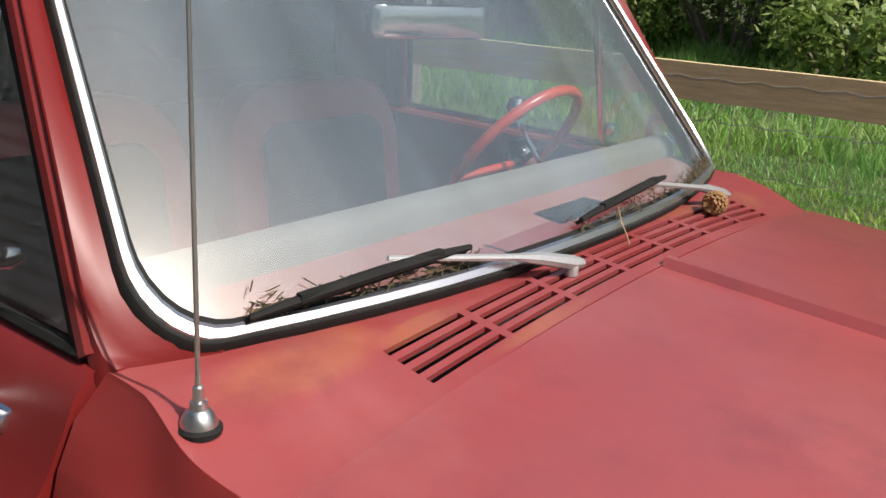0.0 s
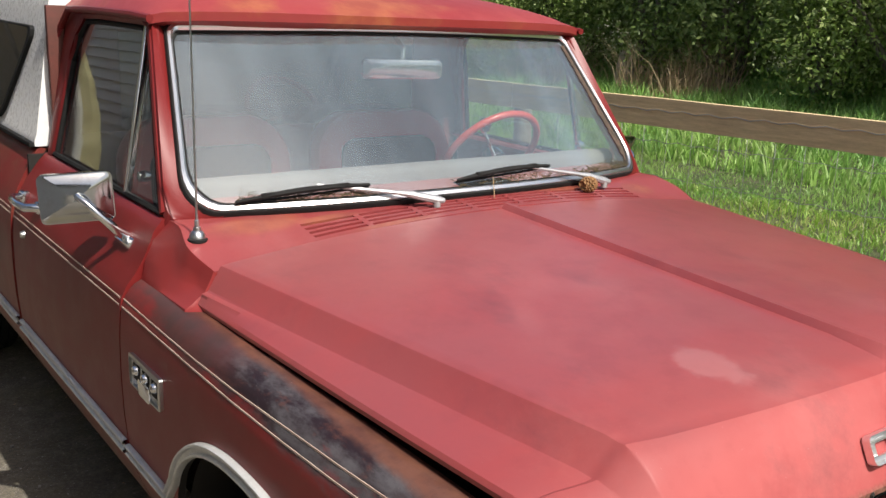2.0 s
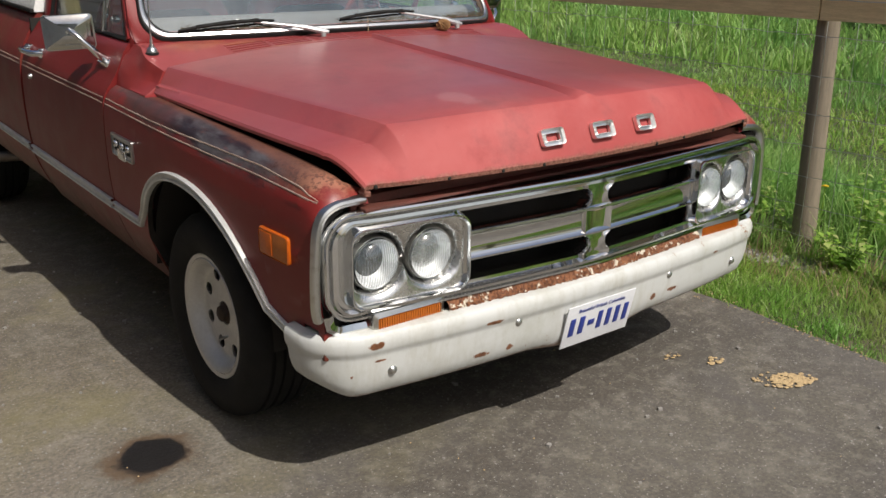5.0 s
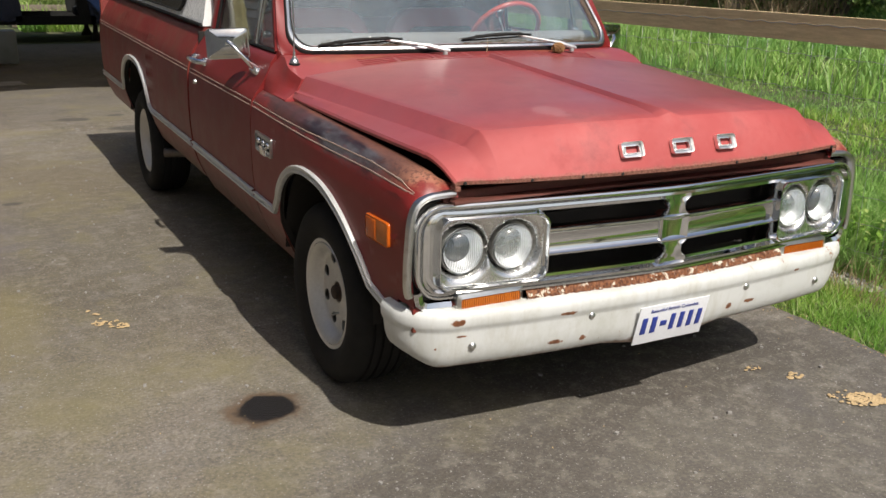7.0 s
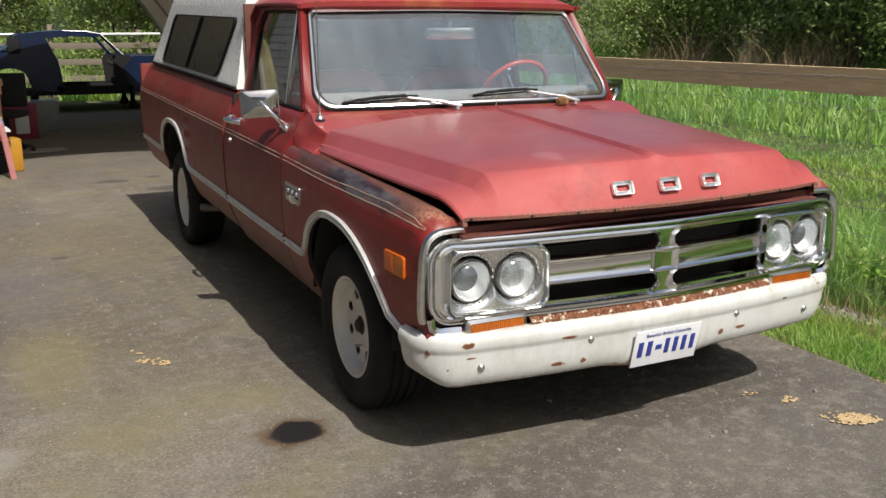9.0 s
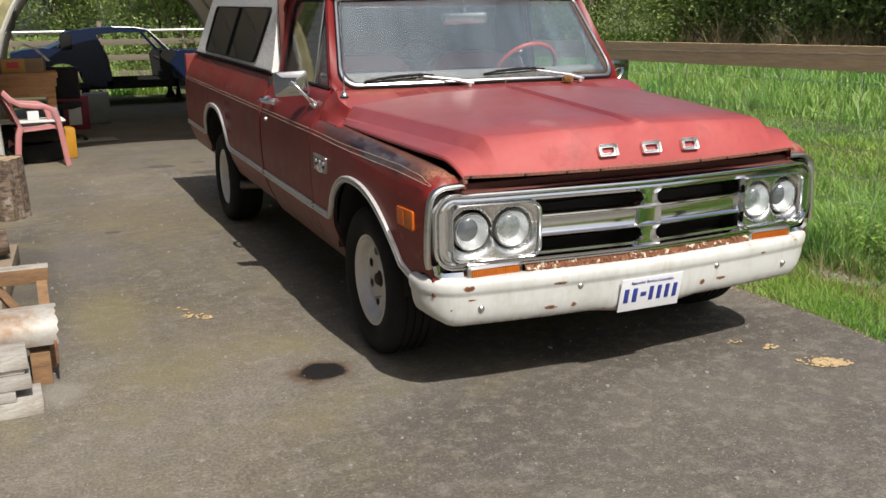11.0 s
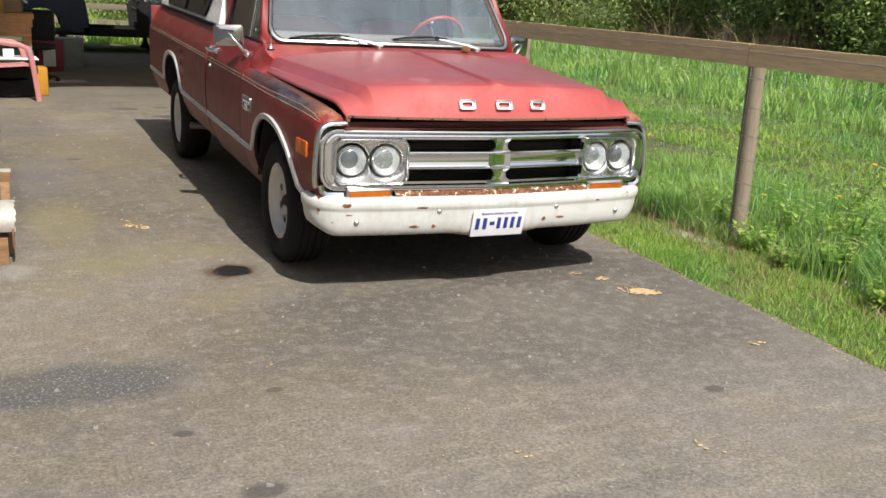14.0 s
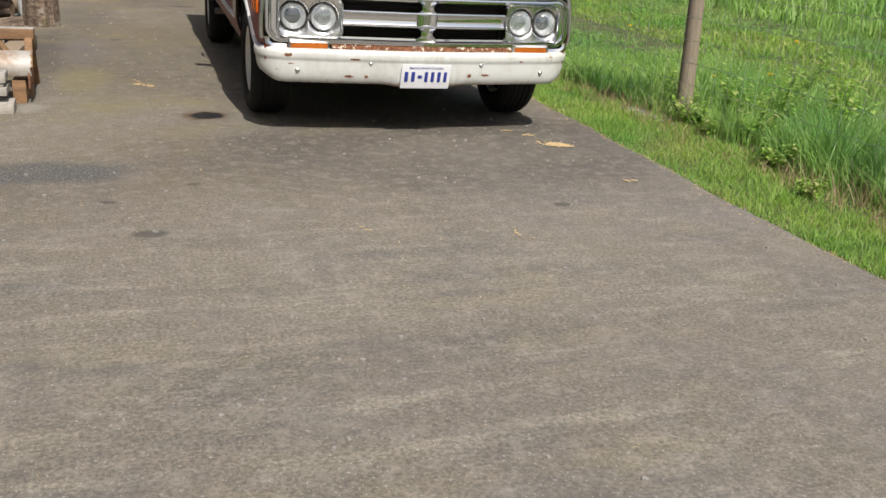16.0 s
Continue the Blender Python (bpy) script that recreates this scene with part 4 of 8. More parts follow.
def cowl():
    bm = bmesh.new()
    slots = []
    for k in range(7):
        x0 = -0.60 + 1.2 * k / 7
        slots.append((x0 + 0.008, x0 + 1.2 / 7 - 0.008))
    xs = sorted({-0.866, -0.80, -0.72, -0.66, 0.66, 0.72, 0.80, 0.866, *[v for s in slots for v in s], *[s[0] + (s[1] - s[0]) / 2 for s in slots]})
    # slot rows lie between the bars
    bars = [1.1595, 1.185, 1.197, 1.208, 1.220, 1.231, 1.243, 1.254, 1.266, 1.28, 1.295, 1.31, 1.325, 1.34, 1.36, 1.40, 1.44]
    gaps = {(1.185, 1.197), (1.208, 1.220), (1.231, 1.243), (1.254, 1.266)}

    vs = {(x, y): bm.verts.new((math.copysign(cowl_edge(y), x) if abs(x) > 0.86 else x, y, cowl_z(x, y))) for x in xs for y in bars}
    holes = []
    for a, b in zip(xs, xs[1:]):
        mid = (a + b) / 2
        inside = any(s[0] - 1e-6 <= a and b <= s[1] + 1e-6 for s in slots)
        for c, d in zip(bars, bars[1:]):
            if inside and (c, d) in gaps and (abs(mid) < 0.6):
                continue
            bm.faces.new((vs[a, c], vs[b, c], vs[b, d], vs[a, d]))
    thicken(bm, 0.008)
    ob = tpart("cowl_panel", bm, RED_VENT, label="red cowl panel with air slots and orange primer patches")
    tray = boxed((-0.66, 1.17, 1.03), (0.66, 1.30, 1.085), 0.0)
    tpart("cowl_tray", tray, BLACK, ob)
    for s in (False, True):
        rows = []
        for y in [1.130, 1.158, 1.162] + bars[1:-1] + [1.43, 1.436]:
            sink = 0.012 if y < 1.15 else (0.004 if y < 1.16 else 0.0)
            # the slope swings out to meet the door's shoulder
            out = smooth01((y - 1.20) / 0.22)
            zt, back, ex = cowl_z(0.866, y), max(0.0, (y - 1.158) / 0.278), cowl_edge(y)
            foot = max(ex + 0.014, 0.887 + 0.012 * back)
            zf = 1.033 + 0.014 * back
            section = [(0.006 - ex, zt - 0.004), (-ex - 0.001, zt + 0.0005), (-ex - 0.004, zt - 0.008), (-0.5 * ex - 0.5 * foot, 0.5 * zt + 0.5 * zf), (-foot, zf), (-foot - 0.006, zf - 0.006), (-0.920, 1.006), (-0.938, 0.996), (-0.940, 0.985), (-0.905, 0.980)]
            row = []
            for k, (x, z) in enumerate(section):
                push = out * max(0.0, side_x(z, "door") - 0.003 + x) * smooth01((z - 0.99) / 0.03) if k > 2 else 0.0
                row.append((x + sink - push, y, z - sink))
            rows.append(row)
        tpart("cowl_shoulder", weld(grid(rows)), RED_SLOPE_SHADED, ob, mirror=s)
    return ob


cowl()


# greenhouse: windscreen on a curved base, chrome trim, pillars, roof
def ws_point(u, v):
    """u from -1 to 1 across, v from 0 at the base to 1 at the top, on the curved windscreen."""
    half = 0.822 - 0.090 * v
    x = u * half
    y0, y1 = 1.285 + 0.130 * abs(u) ** 2.3, 1.672 + 0.066 * abs(u) ** 2.2
    z0, z1 = 1.172 - 0.012 * u * u, 1.594 - 0.012 * u * u
    return Vector((x, y0 + (y1 - y0) * v, z0 + (z1 - z0) * v))


def ws_loop(inset, r=0.17, lift=0.0):
    """The rounded outline of the windscreen, set in by a share of its size."""
    a, b = 1 - inset * 0.55, inset
    pts = []
    corners = ((a, 1 - b, 0.05, 0), (-a, 1 - b, 0.05, 90), (-a, b, r, 180), (a, b, r, 270))
    for u, v, rr, a0 in corners:
        ru, rv = rr * 0.62, rr * 1.25
        cu, cv = u - math.copysign(ru, u), v - (rv if v > 0.5 else -rv)
        for k in range(8):
            t = radians(a0 + 90 * k / 7)
            pts.append((cu + ru * math.cos(t), cv + rv * math.sin(t)))
    dense = []
    for k0, ((u0, v0), (u1, v1)) in enumerate(zip(pts, pts[1:] + pts[:1])):
        n = 14 if k0 % 8 == 7 else 1
        dense += [(u0 + (u1 - u0) * k / n, v0 + (v1 - v0) * k / n) for k in range(n)]
    return [ws_point(u, v) + Vector((0, -0.70, 0.69)) * lift for u, v in dense]


def windscreen():
    def reach(v):
        """How far the glass reaches to each side, with its rounded lower corners."""
        return 1 - 0.105 * (1 - math.sqrt(max(0.0, 1 - max(0.0, (0.2125 - v) / 0.2125) ** 2)))

    rows = [[ws_point((-1 + 2 * i / 24) * reach(v), v) for i in range(25)] for v in (0, 0.01, 0.03, 0.06, 0.1, 0.15, 0.21, 0.3, 0.4, 0.5, 0.6, 0.7, 0.8, 0.9, 1.0)]
    g = tpart("windscreen", grid(rows), WINDSHIELD, label="dusty windscreen glass with painted sky haze")
    g.visible_shadow = False
    seal = grid([ws_loop(-0.040, lift=-0.010), ws_loop(-0.036, lift=0.006), ws_loop(-0.030, lift=0.010), ws_loop(-0.018, lift=0.006)], close=True)
    tpart("windscreen_seal", seal, SEAL, g)
    trim = grid([ws_loop(-0.026, lift=0.002), ws_loop(-0.021, lift=0.013), ws_loop(-0.004, lift=0.015), ws_loop(0.007, lift=0.010), ws_loop(0.010, lift=0.002)], close=True)
    tpart("windscreen_trim", trim, TRIM, g, "bright chrome windscreen trim")
    inner = grid([ws_loop(0.006, lift=0.005), ws_loop(0.016, lift=0.005), ws_loop(0.024, lift=0.002)], close=True)
    tpart("glass_edge", inner, SEAL, g)
    # mossy grime along the shaded edge of the glass
    rng = random.Random(12)
    rows = []
    for k in range(60):
        v = 0.06 + 0.88 * k / 59
        wide = 0.020 + 0.034 * (1 - v) * rng.uniform(0.5, 1.0) + 0.008 * rng.random()
        rows.append([ws_point(0.985, v) + Vector((0, -0.003, 0.003)), ws_point(0.985 - wide, v) + Vector((0, -0.003, 0.003))])
    tpart("edge_grime", grid(rows), plain("mossy_grime", (0.030, 0.028, 0.018), (0.13, 0.075, 0.055), 0.9, 0, 40, 120, 0.4, 0.3), g, "dark mossy grime")


windscreen()


def pillar_front(mirror):
    """From the door line in to the windscreen seal, widening round its lower corner."""
    rows = []
    for t in [0, 0.03, 0.06, 0.1, 0.15, 0.2, 0.26, 0.33, 0.45, 0.6, 0.8, 1.0]:
        z = 1.130 + 0.475 * t
        v = -0.036 + 1.03 * t
        lowc = max(0.0, (0.19 - t) / 0.19)
        u = -1.022 + 0.115 * (1 - math.sqrt(max(0.0, 1 - lowc ** 2)))
        ws = ws_point(u, v) + Vector((0, -0.7, 0.69)) * 0.001
        outer = Vector((sill_x(z) - 0.003, 1.452 + 0.293 * t, z))
        way = (outer - ws)
        n = Vector((-0.60, -0.72, 0.35)).normalized()
        swell = 0.55 + 0.45 * smooth01(t / 0.2)
        rows.append([ws + Vector((0.03, 0.03, -0.02)), ws, ws + way * 0.25 + n * 0.007 * swell, ws + way * 0.5 + n * 0.014 * swell, ws + way * 0.72 + n * 0.018 * swell, ws + way * 0.80 + n * 0.016, outer + Vector((-0.001, -0.010, 0)), outer, outer + Vector((0.03, 0.012, 0))])
    low = [(p[0] + 0.002, p[1] + 0.004, p[2] - 0.02) for p in rows[0]]
    tpart("windscreen_pillar", weld(grid([low] + rows)), RED, mirror=mirror)


def rear_pillar(mirror):
    rows = []
    for t in [k / 10 for k in range(11)]:
        z = 1.13 + 0.50 * t
        x = sill_x(z) - 0.006
        y0 = 2.448 - 0.05 * t - 0.11 * smooth01((t - 0.72) / 0.28)
        rows.append([(x + 0.03, y0, z), (x, y0, z), (x - 0.004, y0 + 0.02, z), (x - 0.002, 2.495, z), (x + 0.03, 2.515, z), (x + 0.12, 2.522, z)])
    tpart("rear_pillar", weld(grid(rows)), RED, mirror=mirror)


for side in (False, True):
    pillar_front(side)
    rear_pillar(side)


def roof():
    rows = []
    n = 36
    vs = [0.0, 0.012, 0.04, 0.1, 0.2, 0.35, 0.5, 0.65, 0.8, 0.9, 0.96, 1.0]
    for v in vs:
        row = []
        for i in range(n + 1):
            u = -1 + 2 * i / n
            w = math.copysign(abs(u) ** 0.75, u)
            x = w * 0.795
            yf, yr = 1.628 + 0.085 * abs(w) ** 3, 2.53 - 0.05 * abs(w) ** 4
            y = yf + (yr - yf) * v
            dome = (1 - abs(w) ** 4.5) ** 0.5 * (1 - (1 - smooth01(v / 0.35)) * 0.50) * (1 - 0.3 * smooth01((v - 0.75) / 0.25))
            z = 1.620 + 0.092 * dome * (0.35 + 0.65 * smooth01(v / 0.12 + 0.2))
            row.append((x, y, z))
        rows.append(row)
    front = [[(x, y + 0.006, z - 0.014 - 0.01) for x, y, z in rows[0]], [(x * 0.98, y + 0.05, 1.592) for x, y, z in rows[0]]]
    bm = grid(front[::-1] + rows)
    ob = tpart("cab_roof", weld(bm), RED_COWL, label="faded red cab roof with orange primer patches")
    for s in (False, True):
        gut = tube(bmesh.new(), [(-0.797, 1.70, 1.612), (-0.806, 1.8, 1.618), (-0.806, 2.2, 1.618), (-0.80, 2.42, 1.612), (-0.808, 2.50, 1.55), (-0.83, 2.515, 1.45)], 0.011, 8)
        tpart("drip_rail", gut, RED, ob, mirror=s)
    head = grid([[(x * 0.96, y + 0.02, 1.61), (x * 0.95, y + 0.06, 1.59), (x * 0.94, 2.48, 1.60)] for x, y, z in rows[0]])
    tpart("headliner", head, CLOTH, ob)
    return ob


roof()
# back of the cab: a wall with a glazed opening
back = bmesh.new()
for lo, hi in (((-0.85, 2.50, 0.55), (0.85, 2.525, 1.20)), ((-0.85, 2.50, 1.20), (-0.62, 2.525, 1.62)), ((0.62, 2.50, 1.20), (0.85, 2.525, 1.62)), ((-0.62, 2.50, 1.54), (0.62, 2.525, 1.62))):
    box(back, lo, hi, 0.004)
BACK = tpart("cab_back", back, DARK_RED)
tpart("rear_window", boxed((-0.62, 2.509, 1.20), (0.62, 2.514, 1.54)), DARK_GLASS, BACK)

# cab inside
tpart("cab_floor", boxed((-0.86, 1.1, 0.42), (0.86, 2.50, 0.46)), BLACK)
tpart("firewall", boxed((-0.84, 1.17, 0.40), (0.84, 1.20, 1.02)), BLACK)
dash = bmesh.new()
prof = [(1.30, 1.150), (1.36, 1.153), (1.45, 1.166), (1.53, 1.160), (1.55, 1.12), (1.54, 1.06), (1.54, 0.98), (1.50, 0.90)]
grid([[(x, max(y + 0.05 * (abs(x) / 0.82) ** 3, 1.318 + 0.130 * (abs(x) / 0.80) ** 2.6 + 0.1 * (y - 1.30)), z) for y, z in prof] for x in np.linspace(-0.80, 0.80, 21)], dash)
DASH = tpart("dashboard", dash, plain("dusty_red_dashboard", (0.28, 0.095, 0.085), (0.36, 0.19, 0.17), 0.6, 0, 5, 90, 0.1), label="dusty red dashboard")
pad = bmesh.new()
grid([[(x, y, z) for y, z in ((1.500, 1.160), (1.505, 1.188), (1.514, 1.200), (1.526, 1.208), (1.545, 1.211), (1.562, 1.200), (1.572, 1.170), (1.565, 1.11), (1.54, 1.09))] for x in np.linspace(-0.80, 0.80, 9)], pad)
tpart("dash_pad", pad, plain("grey_dash_pad", (0.15, 0.142, 0.135), (0.20, 0.187, 0.175), 0.7, 0, 9, 90, 0.1), DASH)
sp = bmesh.new()
for k in range(12):
    box(sp, (0.02 + 0.016 * k, 1.37, 1.155), (0.030 + 0.016 * k, 1.43, 1.166))
for k in range(12):
    box(sp, (0.02 + 0.016 * k, 1.30, 1.1525), (0.030 + 0.016 * k, 1.355, 1.1545))
tpart("speaker_slots", sp, BLACK, DASH)
vt = bmesh.new()
for k in range(6):
    box(vt, (-0.006, -0.045, 0), (0.006, 0.045, 0.002), 0.0, Matrix.Translation((-0.33 + 0.022 * k, 1.36, 1.1535)) @ Matrix.Rotation(radians(-35), 4, "Z"))
tpart("vent_slats", vt, BLACK, DASH)
vf = bmesh.new()
o, n = loop_rect(-0.36, -0.19, 1.310, 1.410, 0.012, 3), loop_rect(-0.352, -0.198, 1.318, 1.402, 0.008, 3)
grid([[(a, b, z) for a, b in lp] for lp, z in ((o, 1.150), (o, 1.157), (n, 1.158), (n, 1.150))], vf, True)
tpart("vent_frame", vf, SEAL, DASH)
for s in (False, True):
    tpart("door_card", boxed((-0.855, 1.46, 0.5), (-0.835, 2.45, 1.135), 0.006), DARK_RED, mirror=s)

seat_thing = tpart("bench_seat", boxed((-0.72, 1.92, 0.62), (0.72, 2.40, 0.80), 0.06, None, 4), RED_TRIM, label="red vinyl bench seat with black cloth panels")
for s in (False, True):
    rows = []
    lp = loop_rect(-0.69, -0.06, 0.74, 1.262, 0.17, 8)
    for d, sc in ((0.0, 0.93), (0.015, 0.99), (0.06, 1.0), (0.11, 0.96)):
        rows.append([((x + 0.37) * sc - 0.37, 2.26 + d + 0.22 * (z - 0.74) * 0.6, (z - 1.02) * sc + 1.02) for x, z in lp])
    bm = grid(rows, None, True)
    bm.faces.new([v for v in bm.verts][:len(lp)][::-1])
    bm.faces.new([v for v in bm.verts][-len(lp):])
    tpart("seat_back", bm, RED_TRIM, seat_thing, mirror=s)
    lq = loop_rect(-0.60, -0.15, 0.76, 1.165, 0.07, 6)
    bm = grid([[((x + 0.37) * sc - 0.37, 2.252 - d + 0.22 * (z - 0.74) * 0.6, (z - 0.98) * sc + 0.98) for x, z in lq] for d, sc in ((-0.02, 1.0), (0.006, 0.98), (0.012, 0.9))], None, True)
    bm.faces.new([v for v in bm.verts][-len(lq):])
    tpart("seat_panel", bm, CLOTH, seat_thing, "black cloth panel", mirror=s)

# steering wheel on its column
col_dir = Vector((0, -0.80, -0.60)).normalized()
WC = Vector((0.420, 1.735, 1.205))
wheel_m = Matrix.Translation(WC) @ col_dir.to_track_quat("-Z", "Y").to_matrix().to_4x4()
ring = tube(bmesh.new(), [wheel_m @ Vector((0.190 * math.cos(a), 0.190 * math.sin(a), 0)) for a in [2 * math.pi * k / 40 for k in range(41)]], 0.0125, 10, False)
STEER = tpart("steering_wheel", ring, RED_BRIGHT, label="orange-red steering wheel", level=True)
for a in (200, 340):
    d = Vector((math.cos(radians(a)), math.sin(radians(a)), 0))
    tpart("spoke", tube(bmesh.new(), [wheel_m @ (d * 0.03 + Vector((0, 0, -0.03))), wheel_m @ (d * 0.12 + Vector((0, 0, -0.012))), wheel_m @ (d * 0.189)], [0.010, 0.009, 0.008], 8), RED_BRIGHT, STEER, level=True)
tpart("horn_button", spin(bmesh.new(), [(0, 0.012), (0.03, 0.008), (0.042, -0.01), (0.042, -0.04), (0.03, -0.05)], (0, 0, 0), "z", 24), CHROME, STEER, level=True).data.transform(wheel_m)
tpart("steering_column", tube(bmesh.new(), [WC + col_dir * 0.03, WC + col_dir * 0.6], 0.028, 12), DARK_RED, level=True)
tpart("gear_lever", tube(bmesh.new(), [WC + col_dir * 0.14, WC + col_dir * 0.10 + Vector((-0.06, -0.02, 0.06)), WC + Vector((-0.055, -0.03, 0.085))], 0.006, 8), CHROME, level=True)
tpart("lever_knob", spin(bmesh.new(), [(0.0, 0.026), (0.016, 0.020), (0.024, 0.0), (0.016, -0.022), (0.006, -0.028)], tuple(WC + Vector((-0.055, -0.03, 0.108))), "z", 18), CHROME, level=True)

# inside mirror
mm = Matrix.Translation((-0.002, 1.685, 1.506)) @ Matrix.Rotation(radians(-19), 4, "Z")
lp = loop_rect(-0.132, 0.132, -0.032, 0.032, 0.020, 5)
bm = grid([[mm @ Vector((x * s, y, z * s)) for x, z in lp] for s, y in ((0.86, -0.022), (0.97, -0.016), (1.0, 0.0), (0.97, 0.008))], None, True)
bm.faces.new([v for v in bm.verts][:len(lp)][::-1])
bm.faces.new([v for v in bm.verts][-len(lp):])
IM = tpart("inside_mirror", bm, CHROME_DIM, label="chrome-backed inside mirror", level=True)
tpart("mirror_stalk", tube(bmesh.new(), [(-0.002, 1.685, 1.516), (0.006, 1.69, 1.565), (0.0, 1.73, 1.60)], [0.007, 0.007, 0.010], 8), CHROME, IM, level=True)


# ---- nose: grille, lamps, bumper
def vee(x):
    """The front is slightly pointed in the middle."""
    return -0.066 + 0.066 * min(1.0, abs(x) / 0.86) ** 1.3


GRL = bmesh.new()


def chrome_band(bm, path, prof):
    """A band along points (x, z) of the front, prof of (across, forward)."""
    rows = []
    P = [Vector((x, 0, z)) for x, z in path]
    for k, p in enumerate(P):
        d = (P[min(k + 1, len(P) - 1)] - P[max(k - 1, 0)]).normalized()
        up = Vector((0, -1, 0)).cross(d)
        rows.append([(p.x + up.x * c, vee(p.x) - f, p.z + up.z * c) for c, f in prof])
    return grid(rows, bm)


OUT = loop_rect(-0.944, 0.944, 0.566, 0.870, 0.090, 8)
BAND = [(0.0, -0.02), (-0.001, 0.008), (-0.006, 0.014), (-0.012, 0.014), (-0.015, 0.004), (-0.018, 0.004), (-0.022, 0.018), (-0.030, 0.020), (-0.034, 0.010), (-0.038, 0.002), (-0.047, 0.001), (-0.050, -0.03)]
lpo = []
for (x0, z0), (x1, z1) in zip(OUT, OUT[1:] + OUT[:1]):
    n = max(1, int(abs(x1 - x0) / 0.08))
    lpo += [(x0 + (x1 - x0) * k / n, z0 + (z1 - z0) * k / n) for k in range(n)]
rows = []
for k, (x, z) in enumerate(lpo):
    cx, cz = max(-0.82, min(0.82, x)), max(0.66, min(0.79, z))
    d = Vector((cx - x, 0, cz - z)).normalized()
    wide = 0.032 * smooth01((abs(x) - 0.85) / 0.05) * abs(d.x)
    rows.append([(x + d.x * -(c - (wide if c < -0.04 else 0)), vee(x) - f, z + d.z * -(c - (wide if c < -0.04 else 0))) for c, f in BAND])
grid(rows + rows[:1], GRL)
GRILLE = tpart("grille", weld(GRL), CHROME_GRILLE, label="chrome grille with four openings", sharp=50)
midbar = bmesh.new()
MID = [(0.048, -0.03), (0.047, 0.006), (0.043, 0.014), (0.037, 0.015), (0.032, 0.008), (0.026, 0.004), (-0.026, 0.004), (-0.032, 0.008), (-0.037, 0.015), (-0.043, 0.014), (-0.047, 0.006), (-0.048, -0.03)]
chrome_band(midbar, [(x, 0.720) for x in np.linspace(-0.50, 0.50, 25)], MID)
tpart("middle_bar", weld(midbar), CHROME_GRILLE, GRILLE, sharp=50)
vert = bmesh.new()
rows = []
for z in np.linspace(0.600, 0.842, 45):
    # the openings have rounded corners
    d = max(min(z - a, b - z) for a, b in ((0.620, 0.672), (0.768, 0.822)))
    e = 0.040 + (0.026 - math.sqrt(0.026 ** 2 - (0.026 - min(0.026, max(0.0, d))) ** 2))
    rows.append([(sd * e * k, vee(0) - f + 0.002 * abs(k), z) for sd, k, f in ((-1, 1.0, -0.03), (-1, 0.99, 0.002), (-1, 0.86, 0.014), (-1, 0.70, 0.008), (-1, 0.25, 0.005), (1, 0.25, 0.005), (1, 0.70, 0.008), (1, 0.86, 0.014), (1, 0.99, 0.002), (1, 1.0, -0.03))])
grid(rows, vert)
tpart("centre_bar", weld(vert), CHROME_GRILLE, GRILLE, sharp=50)
for z in (0.632, 0.655, 0.782, 0.805):
    thin = bmesh.new()
    box(thin, (-0.50, 0.05, z - 0.004), (0.50, 0.075, z + 0.004), 0.002)
    tpart("radiator_slat", thin, BLACK, GRILLE)
tpart("radiator", boxed((-0.62, 0.16, 0.45), (0.62, 0.22, 0.90), 0.01), BLACK, GRILLE)
# added and unseen: keeps sun through the grille off the ground
tpart("sun_stop", boxed((-0.88, -0.01, 0.455), (0.88, 0.20, 0.475), 0.004), BLACK)
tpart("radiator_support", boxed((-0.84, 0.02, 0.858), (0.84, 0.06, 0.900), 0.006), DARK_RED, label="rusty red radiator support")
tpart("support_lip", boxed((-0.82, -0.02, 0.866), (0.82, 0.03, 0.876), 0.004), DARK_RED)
tpart("under_hood", boxed((-0.80, 0.07, 0.50), (0.80, 1.14, 0.90), 0.02), BLACK)

